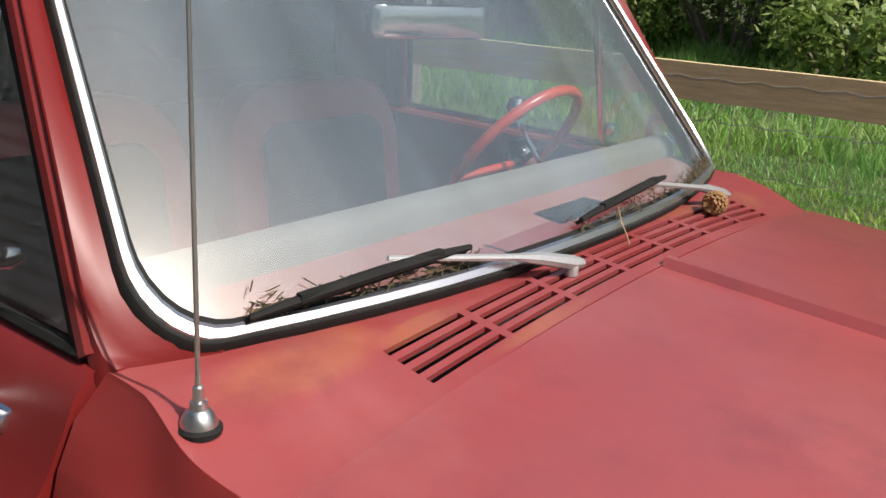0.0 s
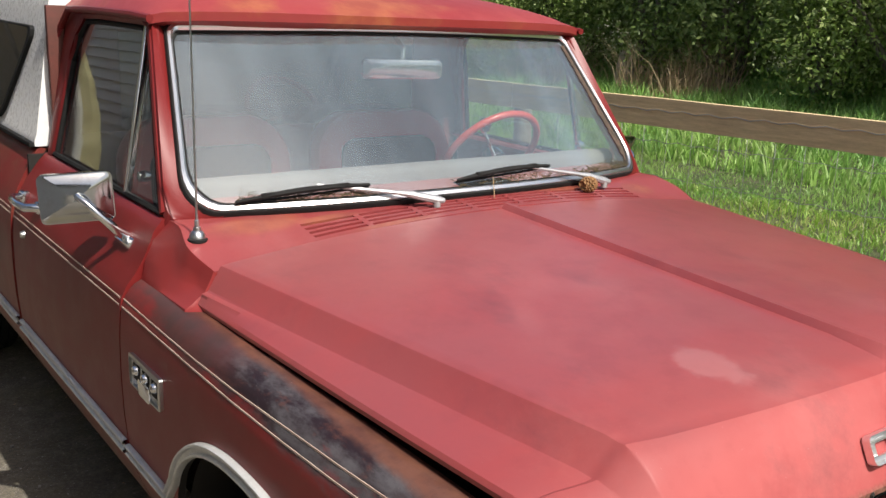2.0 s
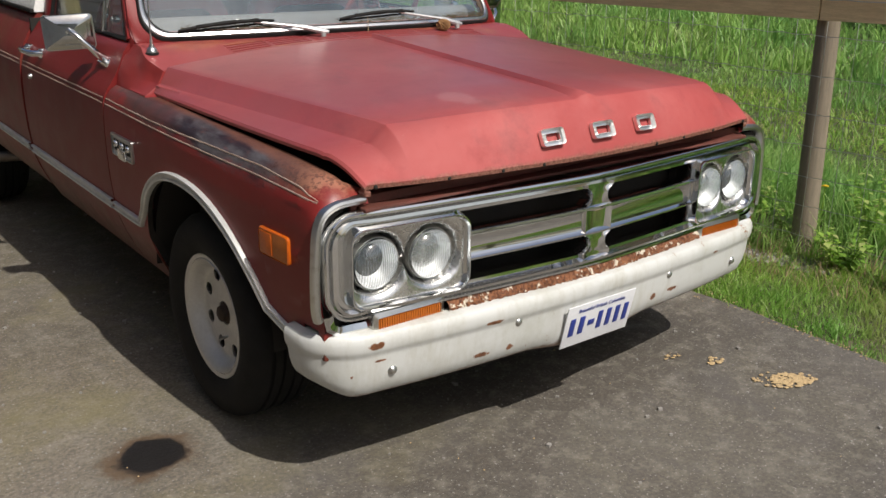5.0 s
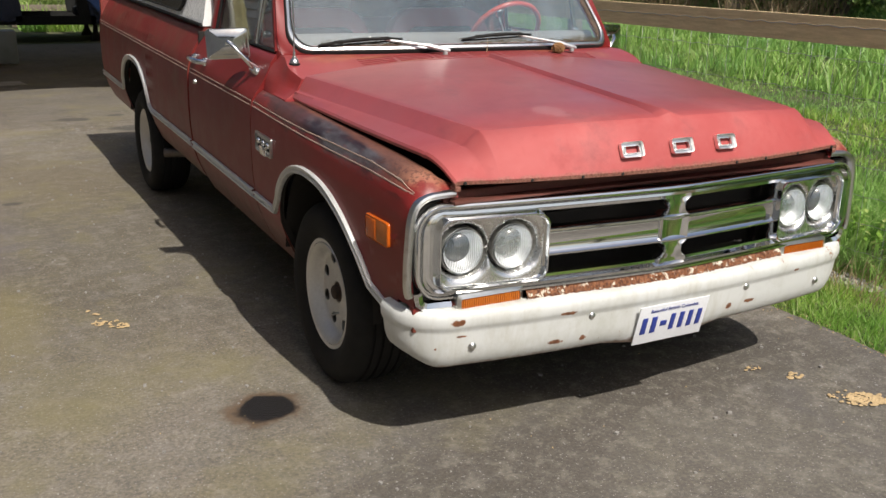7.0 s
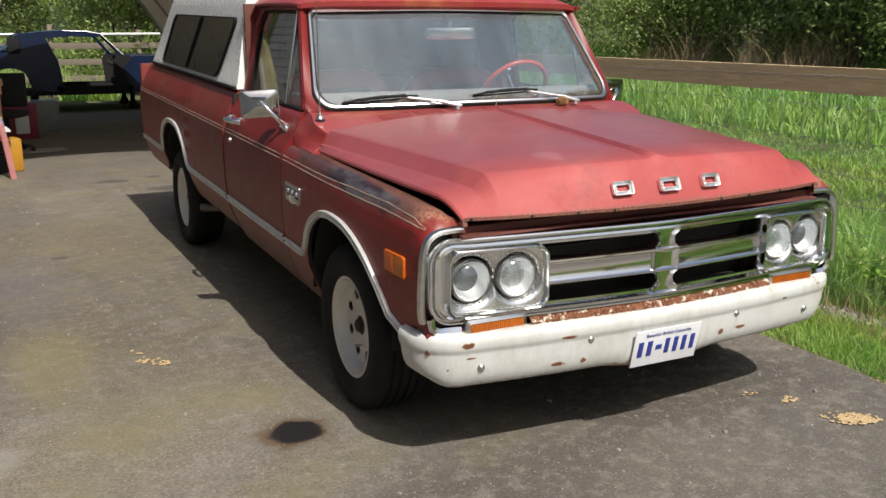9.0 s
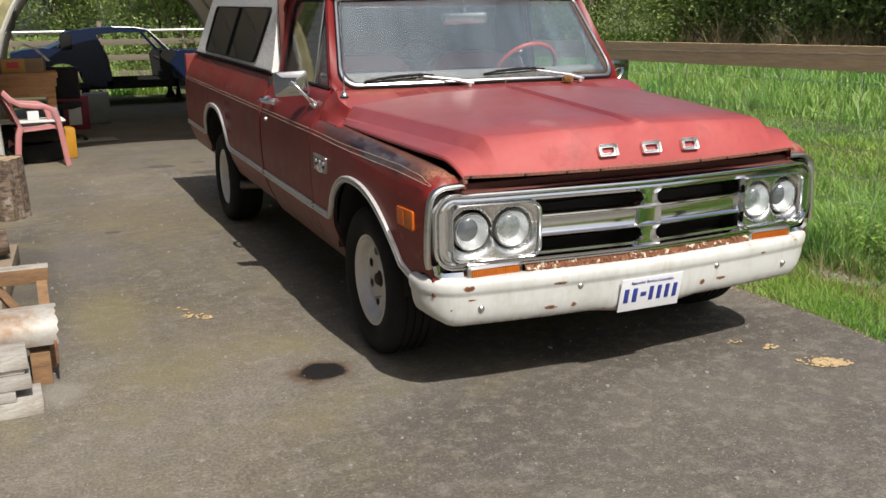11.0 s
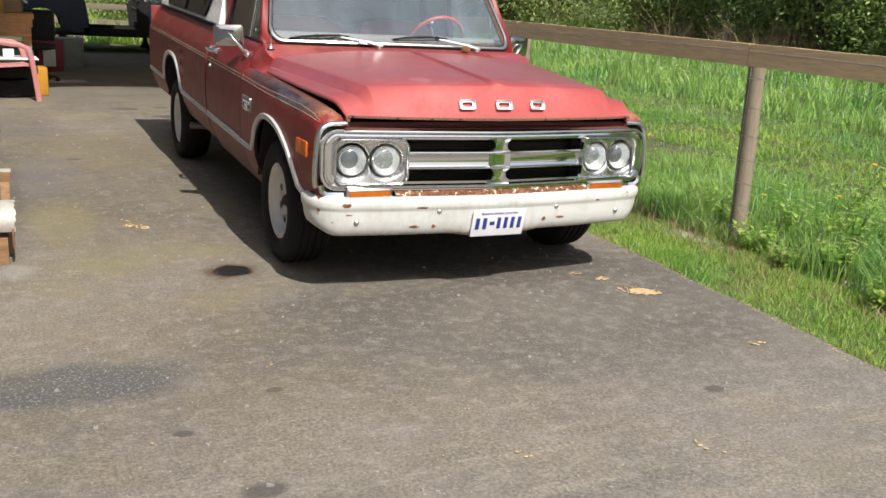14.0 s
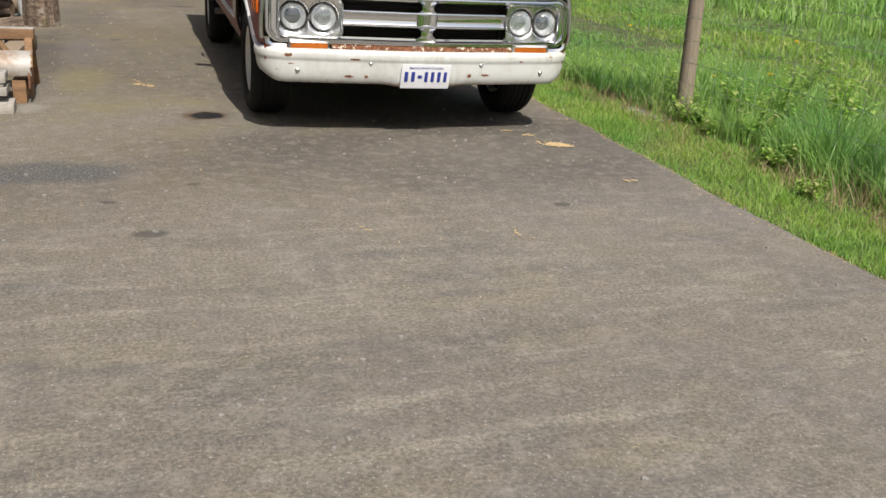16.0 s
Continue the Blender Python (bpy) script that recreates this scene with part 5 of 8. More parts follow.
DISH = chrome_mat("brushed_lamp_surround", (0.72, 0.72, 0.71), 0.26, 0.25)
for s in (False, True):
    bz = bmesh.new()
    o = loop_rect(-0.876, -0.502, 0.600, 0.828, 0.042, 7)
    c = Vector((-0.690, 0, 0.712))

    def ring_at(sc, f, lp=o):
        return [(c.x + (x - c.x) * sc, vee(x) - f, c.z + (z - c.z) * (sc if sc > 0.99 else sc - 0.02)) for x, z in lp]

    grid([ring_at(1.02, -0.02), ring_at(1.02, 0.006), ring_at(1.0, 0.010), ring_at(0.998, 0.026), ring_at(0.988, 0.034), ring_at(0.970, 0.034), ring_at(0.958, 0.024), ring_at(0.945, 0.020), ring_at(0.925, 0.016)], bz, True)
    BEZ = tpart("headlamp_bezel", bz, CHROME_GRILLE, label="chrome twin headlamp bezel", mirror=s, sharp=50)
    dish = bmesh.new()
    fine = []
    for (x0, z0), (x1, z1) in zip(o, o[1:] + o[:1]):
        n = max(1, int(math.hypot(x1 - x0, z1 - z0) / 0.012))
        fine += [(x0 + (x1 - x0) * k / n, z0 + (z1 - z0) * k / n) for k in range(n)]

    def cone_at(sc):
        """Two shallow cones, one round each lamp, that meet in the middle."""
        ring = []
        for x, y, z in ring_at(sc, 0.0, fine):
            near = min(math.hypot(x - hx, z - 0.716) for hx in (-0.782, -0.612))
            ring.append((x, y - float(np.interp(near, [0.070, 0.080, 0.086, 0.100, 0.135], [-0.040, -0.030, 0.002, 0.010, 0.015])), z))
        return ring

    grid([ring_at(0.925, 0.016, fine)] + [cone_at(q) for q in (0.925, 0.89, 0.85, 0.80, 0.75, 0.70, 0.64, 0.58, 0.5, 0.42, 0.34, 0.26, 0.18, 0.1, 0.02)], dish, True)
    tpart("lamp_dish", dish, DISH, BEZ, "brushed silver lamp surround", mirror=s, sharp=60)
    for hx in (-0.782, -0.612):
        cy = vee(hx) + 0.010
        lens = bmesh.new()
        spin(lens, [(0.0, -0.036), (0.025, -0.034), (0.05, -0.028), (0.066, -0.018), (0.071, -0.006), (0.071, 0.012)], (hx, cy, 0.716), "y", 36)
        LENS = tpart("headlamp_lens", weld(lens), LAMP_GLASS, BEZ, "fluted glass headlamp", mirror=s)
        LENS.visible_shadow = False
        flu = bmesh.new()
        for k in range(-8, 9):
            xx = k * 0.0075
            hh = math.sqrt(max(0, 0.066 ** 2 - xx * xx))
            tube(flu, [(hx + xx, cy - 0.0335 + 0.016 * ((xx * xx + z * z) / 0.0045), 0.716 + z) for z in np.linspace(-hh, hh, 7)], 0.0016, 4, False)
        fo = tpart("lens_fluting", flu, LAMP_GLASS, LENS, mirror=s)
        fo.visible_shadow = False
        bowl = spin(bmesh.new(), [(0.0, 0.058), (0.012, 0.056), (0.024, 0.050), (0.036, 0.040), (0.048, 0.025), (0.058, 0.009), (0.065, -0.005), (0.069, -0.014)], (hx, cy, 0.716), "y", 32)
        tpart("reflector", weld(bowl), REFLECTOR, LENS, mirror=s)
        rt = spin(bmesh.new(), [(0.070, 0.016), (0.0712, -0.008), (0.0745, -0.009), (0.0755, 0.0), (0.0755, 0.02)], (hx, cy, 0.716), "y", 36)
        tpart("retaining_ring", weld(rt), CHROME_DULL, LENS, mirror=s)
    # fender edge trim round the lamp
    key = [(-0.81, 0.897), (-0.855, 0.896), (-0.900, 0.891), (-0.934, 0.870), (-0.951, 0.829), (-0.958, 0.76), (-0.962, 0.69), (-0.962, 0.62), (-0.956, 0.588)]
    ed = []
    for k in range(8):
        a, b, c2, d2 = [Vector(key[min(max(k + j, 0), 8)]) for j in (-1, 0, 1, 2)]
        for u in (0.0, 0.2, 0.4, 0.6, 0.8):
            ed.append(tuple(0.5 * (2 * b + (c2 - a) * u + (2 * a - 5 * b + 4 * c2 - d2) * u * u + (3 * b - a - 3 * c2 + d2) * u ** 3)))
    ed.append(key[-1])
    rows = []
    for k, (x, z) in enumerate(ed):
        d = Vector((ed[min(k + 1, 40)][0] - ed[max(k - 1, 0)][0], 0, ed[min(k + 1, 40)][1] - ed[max(k - 1, 0)][1])).normalized()
        n = Vector((0, 1, 0)).cross(d)
        n = n if n.x < 0 or (abs(n.x) < 0.3 and n.z > 0) else -n
        rows.append([(x + n.x * a, 0.000 - f, z + n.z * a) for a, f in ((0.008, -0.018), (0.012, -0.013), (0.012, -0.002), (0.008, 0.007), (0.001, 0.010), (-0.006, 0.008), (-0.010, 0.003), (-0.011, -0.03))])
    tpart("fender_edge_trim", weld(grid(rows)), CHROME_DULL, label="pitted bright edge trim", mirror=s)
    # black sheet set back, painting the shade of the gap inside the trim
    tpart("trim_gap_shade", boxed((-0.944, 0.016, 0.545), (-0.86, 0.03, 0.872), 0.006), BLACK, mirror=s)
    tpart("lamp_backing", boxed((-0.90, 0.03, 0.57), (-0.50, 0.06, 0.87)), BLACK, mirror=s)
    # indicator under the lamps
    ty = vee(0.69) - 0.008
    ts = tpart("turn_signal", boxed((-0.800, ty - 0.012, 0.536), (-0.585, ty + 0.04, 0.574), 0.005), AMBER, label="amber turn signal lens", mirror=s)
    fl = bmesh.new()
    for k in range(26):
        box(fl, (-0.792 + 0.0079 * k, ty - 0.015, 0.541), (-0.789 + 0.0079 * k, ty - 0.010, 0.569))
    tpart("lens_ribs", fl, AMBER, ts, mirror=s)
    fr = bmesh.new()
    o2, n2 = loop_rect(-0.812, -0.572, 0.526, 0.586, 0.010, 3), loop_rect(-0.799, -0.586, 0.537, 0.573, 0.006, 3)
    grid([[(x, ty - f, z) for x, z in lp] for lp, f in ((o2, -0.03), (o2, 0.010), (n2, 0.016), (n2, 0.0))], fr, True)
    tpart("lamp_frame", fr, CHROME_DULL, ts, mirror=s)
    # rounded bright foot of the surround, and the painted pan behind it
    ft = chrome_band(bmesh.new(), [(-0.935, 0.600), (-0.930, 0.566), (-0.905, 0.548), (-0.86, 0.546), (-0.82, 0.545)], [(0.018, -0.02), (0.016, 0.008), (0.0, 0.014), (-0.012, 0.008), (-0.016, -0.02)])
    tpart("lower_corner_trim", weld(ft), CHROME_GRILLE, mirror=s)
    tpart("lower_pan", boxed((-0.945, 0.0, 0.470), (-0.56, 0.03, 0.556), 0.006), RED_LOW, label="dull red pan behind the bumper", mirror=s)

rows = []
random.seed(4)
for x in np.linspace(-0.565, 0.565, 190):
    j = [random.random() for _ in range(6)]
    rows.append([(x, vee(x) + 0.004 + 0.004 * j[0], 0.584 + 0.002 * j[1]), (x, vee(x) - 0.008 + 0.006 * j[2], 0.570 + 0.004 * j[3]), (x, vee(x) - 0.020 + 0.012 * j[4], 0.556 + 0.008 * j[5]), (x, vee(x) - 0.024 + 0.010 * j[1], 0.542 + 0.006 * j[0]), (x, vee(x) - 0.01, 0.50)])
tpart("valance", grid(rows), RUST, label="flaking rusty filler panel", sharp=20)


def bumper():
    path = []
    for x in np.linspace(0, 0.80, 13):
        path.append((float(x), -0.084 + 0.052 * (float(x) / 0.80) ** 2.2))
    for a in np.linspace(10, 90, 9):
        path.append((0.80 + 0.158 * math.sin(radians(float(a))), 0.105 - 0.137 * math.cos(radians(float(a)))))
    path.append((0.960, 0.14))
    path = [(-x, y) for x, y in path[:0:-1]] + path
    prof = [(-0.060, 0.530), (-0.020, 0.541), (0.008, 0.541), (0.020, 0.538), (0.027, 0.530), (0.030, 0.515), (0.029, 0.497), (0.025, 0.484), (0.0205, 0.477), (0.0185, 0.466), (0.016, 0.43), (0.008, 0.390), (-0.003, 0.360), (-0.020, 0.342), (-0.050, 0.338)]
    rows = []
    for k, (x, y) in enumerate(path):
        x0, y0 = path[max(k - 1, 0)]
        x1, y1 = path[min(k + 1, len(path) - 1)]
        n = Vector((y1 - y0, -(x1 - x0), 0)).normalized()
        dip = 0.022 * (1 - smooth01((abs(x) - 0.16) / 0.08))
        ends = smooth01((abs(x) - 0.86) / 0.14)
        rows.append([(x + n.x * o, y + n.y * o, z - (dip * (0.47 - z) / 0.15 if z < 0.47 else 0) + (0.055 * ends * (0.47 - z) / 0.15 if z < 0.47 else 0)) for o, z in prof])
    return tpart("front_bumper", weld(thicken(grid(rows), 0.004)), WHITE, label="white-painted steel bumper with rust chips", sharp=34)


BUMPER = bumper()
for x, y, z in ((-0.762, -0.044, 0.417), (0.766, -0.044, 0.417), (-0.337, -0.085, 0.466), (0.352, -0.085, 0.466)):
    tpart("bumper_bolt", spin(bmesh.new(), [(0, -0.016), (0.008, -0.015), (0.014, -0.009), (0.017, 0.0), (0.018, 0.01)], (x, y, z), "y", 16), CHROME_DULL, BUMPER)

PM = Matrix.Translation((-0.002, -0.104, 0.398)) @ Matrix.Rotation(radians(13), 4, "X")
pl = tpart("licence_plate", boxed((-0.1525, -0.002, -0.076), (0.1525, 0.002, 0.076), 0.001, PM), PLATE, label="white number plate with blue marks")
bars = ((-0.118, 0.036), (-0.076, 0.036), (0.006, 0.034), (0.046, 0.034), (0.086, 0.034), (0.126, 0.034))
for x, w in bars:
    tpart("plate_bar", boxed((x - w / 2 + 0.004, -0.0045, -0.034), (x + w / 2 - 0.010, -0.002, 0.030), 0.0008, PM), BLUE_INK, pl)
tpart("plate_bar", boxed((-0.05, -0.0040, -0.012), (-0.022, -0.002, 0.008), 0.0008, PM), BLUE_INK, pl)
tx = bpy.data.curves.new("slogan", "FONT")
tx.body, tx.size, tx.align_x, tx.extrude = "Beautiful British Columbia", 0.020, "CENTER", 0.0004
slog = new("slogan", tx)
slog.data.materials.append(BLUE_INK)
slog.parent, slog.matrix_parent_inverse = pl, Matrix()
slog.matrix_basis = Matrix.Translation((0, 0, RAKE * -0.8)) @ PM @ Matrix.Translation((0, -0.0035, 0.048)) @ Matrix.Rotation(radians(90), 4, "X")


# ---- wheels
HUB = plain("rusty_black_hub", (0.030, 0.024, 0.020), (0.075, 0.045, 0.03), 0.7, 0.3, 40, 160, 0.2)


def wheel(x, y, turn=1, r=0.345):
    """A tyre on a silver wheel with oval holes; turn is the outward side."""
    w = new("wheel")
    w.parent, w.matrix_parent_inverse = truck, HOME
    bm = bmesh.new()
    spin(bm, [(0.198, -0.085), (0.215, -0.108), (0.26, -0.124), (0.30, -0.122), (r - 0.02, -0.108), (r - 0.004, -0.085), (r - 0.002, -0.062), (r - 0.009, -0.060), (r - 0.009, -0.052), (r, -0.050), (r, -0.026), (r - 0.009, -0.024), (r - 0.009, -0.016), (r, -0.014), (r, 0.014), (r - 0.009, 0.016), (r - 0.009, 0.024), (r, 0.026), (r, 0.050), (r - 0.009, 0.052), (r - 0.009, 0.060), (r - 0.002, 0.062), (r - 0.004, 0.085), (r - 0.02, 0.108), (0.30, 0.122), (0.26, 0.124), (0.215, 0.108), (0.198, 0.085)], (0, 0, 0), "x", 72)
    tyre = part("tyre", bm, RUBBER, w, "worn black tyre")
    bm = bmesh.new()
    spin(bm, [(0.196, 0.10), (0.209, 0.104), (0.212, 0.100), (0.205, 0.088), (0.196, 0.08), (0.190, 0.04), (0.188, -0.09), (0.205, -0.10)], (0, 0, 0), "x", 56)
    rim = part("rim", bm, SILVER, w, "dirty silver steel rim")
    bm = bmesh.new()
    # a deep bowl with eight round holes
    n = 128
    rad = [0.196, 0.190, 0.184, 0.178, 0.172, 0.167, 0.163, 0.158, 0.153] + [0.148 - 0.004 * k for k in range(13)] + [0.094, 0.08, 0.06, 0.046, 0.040]
    off = [float(np.interp(q, [0.036, 0.06, 0.10, 0.13, 0.154, 0.163, 0.172, 0.184, 0.196], [0.050, 0.047, 0.045, 0.045, 0.048, 0.055, 0.069, 0.089, 0.098])) for q in rad]
    ring_v = [[bm.verts.new((off[j], rad[j] * math.cos(2 * math.pi * k / n), rad[j] * math.sin(2 * math.pi * k / n))) for k in range(n)] for j in range(len(rad))]
    for j in range(len(rad) - 1):
        for k in range(n):
            q, sp = (rad[j] + rad[j + 1]) / 2, (k % 16 - 7.5) * 2 * math.pi / n * 0.130
            if math.hypot(q - 0.130, sp) < 0.0225:
                continue
            bm.faces.new((ring_v[j][k], ring_v[j][(k + 1) % n], ring_v[j + 1][(k + 1) % n], ring_v[j + 1][k]))
    for e in [e for e in bm.edges if e.is_boundary]:
        for v in e.verts:
            q, a = math.hypot(v.co.y, v.co.z), math.atan2(v.co.z, v.co.y)
            if 0.095 < q < 0.155:
                # round each hole off to a true circle
                mid = (math.floor(a / (math.pi / 4)) + 0.5) * math.pi / 4
                c = Vector((v.co.x, 0.130 * math.cos(mid), 0.130 * math.sin(mid)))
                d = v.co - c
                v.co = c + d * (0.0225 / d.length)
    thicken(bm, 0.006)
    part("wheel_disc", bm, SILVER, rim, "silver dished disc with eight holes")
    # black drum plate, painting the shade inside the wheel's holes
    part("drum_backing", spin(bmesh.new(), [(0.0, -0.03), (0.18, -0.03), (0.18, -0.06)], (0, 0, 0), "x", 32), BLACK, rim)
    cap = spin(bmesh.new(), [(0.0, 0.078), (0.018, 0.077), (0.026, 0.072), (0.030, 0.056), (0.038, 0.054), (0.042, 0.030)], (0, 0, 0), "x", 20)
    part("hub_cap", cap, HUB, rim, "rusty black hub")
    part("valve", tube(bmesh.new(), [(0.045, 0.0, -0.085), (0.085, 0.0, -0.088)], 0.005, 8), CHROME_DULL, rim)
    w.matrix_basis = Matrix.Translation((x, y, r)) @ (Matrix.Rotation(math.pi, 4, "Z") if turn < 0 else Matrix())
    return w


wheel(-0.845, 0.722, -1)
wheel(0.845, 0.722, 1)
wheel(-0.845, 4.06, -1)
wheel(0.845, 4.06, 1)
for s in (False, True):
    for a in (F_ARCH, R_ARCH):
        rows = []
        for k in range(25):
            t = math.pi * k / 24
            y, z = a[0] - 0.44 * math.cos(t), 0.40 + 0.46 * math.sin(t)
            rows.append([(-0.96, y, z), (-0.60, y, z)])
        tpart("wheel_well", grid(rows), BLACK, mirror=s)
tpart("axle", tube(bmesh.new(), [(-0.80, 4.06, 0.345), (0.80, 4.06, 0.345)], 0.045, 12), BLACK, level=True)
tpart("front_axle", tube(bmesh.new(), [(-0.80, 0.722, 0.32), (0.80, 0.722, 0.32)], 0.04, 12), BLACK, level=True)
for x in (-0.42, 0.42):
    tpart("chassis_rail", boxed((x - 0.04, 0.1, 0.40), (x + 0.04, 5.3, 0.52), 0.01), BLACK)
tpart("exhaust_pipe", tube(bmesh.new(), [(-0.35, 1.6, 0.30), (-0.35, 3.2, 0.30), (-0.70, 3.5, 0.28), (-0.92, 3.62, 0.27)], 0.03, 10), plain("dull_exhaust_steel", (0.25, 0.23, 0.2), (0.14, 0.1, 0.08), 0.5, 0.8))
tpart("bed_floor", boxed((-0.86, 2.56, 0.62), (0.86, 5.36, 0.66)), BLACK)
# black filler and bed front paint the shade of the gap behind the cab
tpart("cab_gap_shade", boxed((-0.93, 2.529, 0.40), (0.93, 2.546, 1.13)), BLACK)
tpart("bed_front", boxed((-0.89, 2.555, 0.62), (0.89, 2.58, 1.14), 0.005), BLACK)
tpart("tailgate", boxed((-0.80, 5.35, 0.56), (0.80, 5.39, 1.14), 0.01), RED_LOW)
for s in (False, True):
    tpart("tail_lamp", boxed((-0.97, 5.375, 0.66), (-0.84, 5.40, 0.92), 0.01), TAIL, mirror=s)
    tpart("rear_post", boxed((-0.985, 5.33, 0.50), (-0.80, 5.385, 1.14), 0.01), RED_LOW, mirror=s)

# ---- wipers, aerial
def wiper(base, tip, b0, b1, name="wiper"):
    base, tip, b0, b1 = [Vector(p) for p in (base, tip, b0, b1)]
    arm = bmesh.new()
    tube(arm, [base + (base - tip).normalized() * 0.022, base, base.lerp(tip, 0.22) + Vector((0, 0, 0.006)), base.lerp(tip, 0.34) + Vector((0, 0, 0.006)), tip], [0.007, 0.012, 0.010, 0.006, 0.0038], 8)
    spin(arm, [(0, 0.008), (0.009, 0.006), (0.011, -0.004), (0.011, -0.02)], tuple(base), "z", 14)
    w = tpart(name, arm, plain("worn_silver_arm", (0.62, 0.62, 0.62), (0.45, 0.45, 0.45), 0.35, 0.6), label="silver wiper arm with black blade", level=True)
    d = (b1 - b0)
    up = Vector((0, -0.70, 0.70))
    blade, clips = bmesh.new(), []
    tube(blade, [b0 + d * t + up * (0.006 + 0.016 * math.sin(math.pi * t)) for t in np.linspace(0, 1, 13)], [0.0045 + 0.0040 * math.sin(math.pi * t) for t in np.linspace(0, 1, 13)], 6)
    for t in (0.25, 0.5, 0.75):
        m = Matrix.Translation(b0 + d * t + up * 0.016) @ d.to_track_quat("X", "Z").to_matrix().to_4x4()
        clips.append(boxed((-0.028, -0.006, -0.005), (0.028, 0.006, 0.008), 0.002, m))
    tpart("wiper_blade", blade, SEAL, w, "black rubber blade", level=True)
    for clip in clips:
        tpart("blade_clip", clip, SEAL, w, level=True)
    lip = bmesh.new()
    tube(lip, [b0 + d * t - up * 0.004 for t in np.linspace(0, 1, 5)], 0.004, 4)
    tpart("blade_rubber", lip, SEAL, w, level=True)


def on_glass(x, v, lift=0.02):
    p = ws_point(x / (0.822 - 0.09 * v), v)
    return p + Vector((0, -0.7, 0.69)) * lift + Vector((0, 0, RAKE * (p.y - 0.7)))


wiper((-0.188, 1.232, 1.180), on_glass(-0.50, 0.075), on_glass(-0.72, 0.0), on_glass(-0.36, 0.05))
wiper((0.495, 1.254, 1.178), on_glass(0.20, 0.085), on_glass(-0.08, 0.035), on_glass(0.30, 0.07))
aer = bmesh.new()
spin(aer, [(0.020, -0.008), (0.020, 0.002), (0.018, 0.008), (0.014, 0.015), (0.010, 0.018), (0.009, 0.026), (0.006, 0.027), (0.006, 0.042), (0.0035, 0.044), (0.003, 0.058)], (-0.851, 1.292, 1.136), "z", 24)
AER = tpart("aerial_base", aer, CHROME_DULL, label="whip aerial on a domed chrome base", level=True)
tpart("aerial_gasket", spin(bmesh.new(), [(0.024, -0.009), (0.0245, -0.003), (0.019, 0.001)], (-0.851, 1.292, 1.136), "z", 24), SEAL, AER, level=True)
tpart("aerial_rod", tube(bmesh.new(), [(-0.851, 1.292, 1.18), (-0.851, 1.294, 1.55), (-0.851, 1.298, 1.95)], [0.0028, 0.0022, 0.0016], 6), CHROME_DULL, AER, level=True)

# ---- canopy on the bed
can = thing("truck_canopy", "white fibreglass canopy with smoked windows on a truck bed", "canopy", place=pose(0, 3.9, 1.15))
CH = Matrix.Translation((0, 3.9, 1.15)).inverted()


def cpart(name, bm, material, parent=can, label="", sharp=38, mirror=False):
    ob = tpart(name, bm, material, parent, label, sharp, mirror)
    if parent is can:
        ob.matrix_parent_inverse = CH
    return ob


def can_section(y):
    """Half section of the canopy, from the rail to the middle of its roof."""
    t = (y - 2.56) / 2.82
    top = 1.735 + 0.03 * math.sin(math.pi * min(1, max(0, t)))
    return [(0.902, 1.154), (0.902, 1.175), (0.895, 1.19), (0.862, 1.40), (0.830, 1.60), (0.812, 1.68), (0.785, 1.715), (0.74, top - 0.01), (0.55, top + 0.012), (0.50, top + 0.034), (0.30, top + 0.042), (0.25, top + 0.024), (0.0, top + 0.03)]


rows = []
for y, lean in ((2.548, 1), (2.56, 1), (2.70, 1), (3.2, 0), (4.0, 0), (4.8, 0), (5.18, 0), (5.22, 0)):
    half = can_section(y)
    rake = 1.30 * smooth01((y - 3.2) / 1.8)
    shift = 0.03 * lean * (1 if y < 2.6 else 0.75)
    left = [(-x, y + shift * smooth01((z - 1.5) / 0.25) - rake * max(0.0, min(z, 1.70) - 1.17), z) for x, z in half]
    rows.append(left + [(-x, yy, z) for x, yy, z in left[-2::-1]])
shell = grid(rows)
for r in (0, -1):
    shell.verts.ensure_lookup_table()
    n = len(rows[0])
    vv = [shell.verts[(r % len(rows)) * n + k] for k in range(n)]
    shell.faces.new(vv)
# added black sheet that darkens the view through the cab's rear window
cpart("dark_backing", boxed((-0.74, 2.532, 1.16), (0.74, 2.545, 1.66)), BLACK)
cpart("shell", weld(shell), CANOPY, sharp=30)
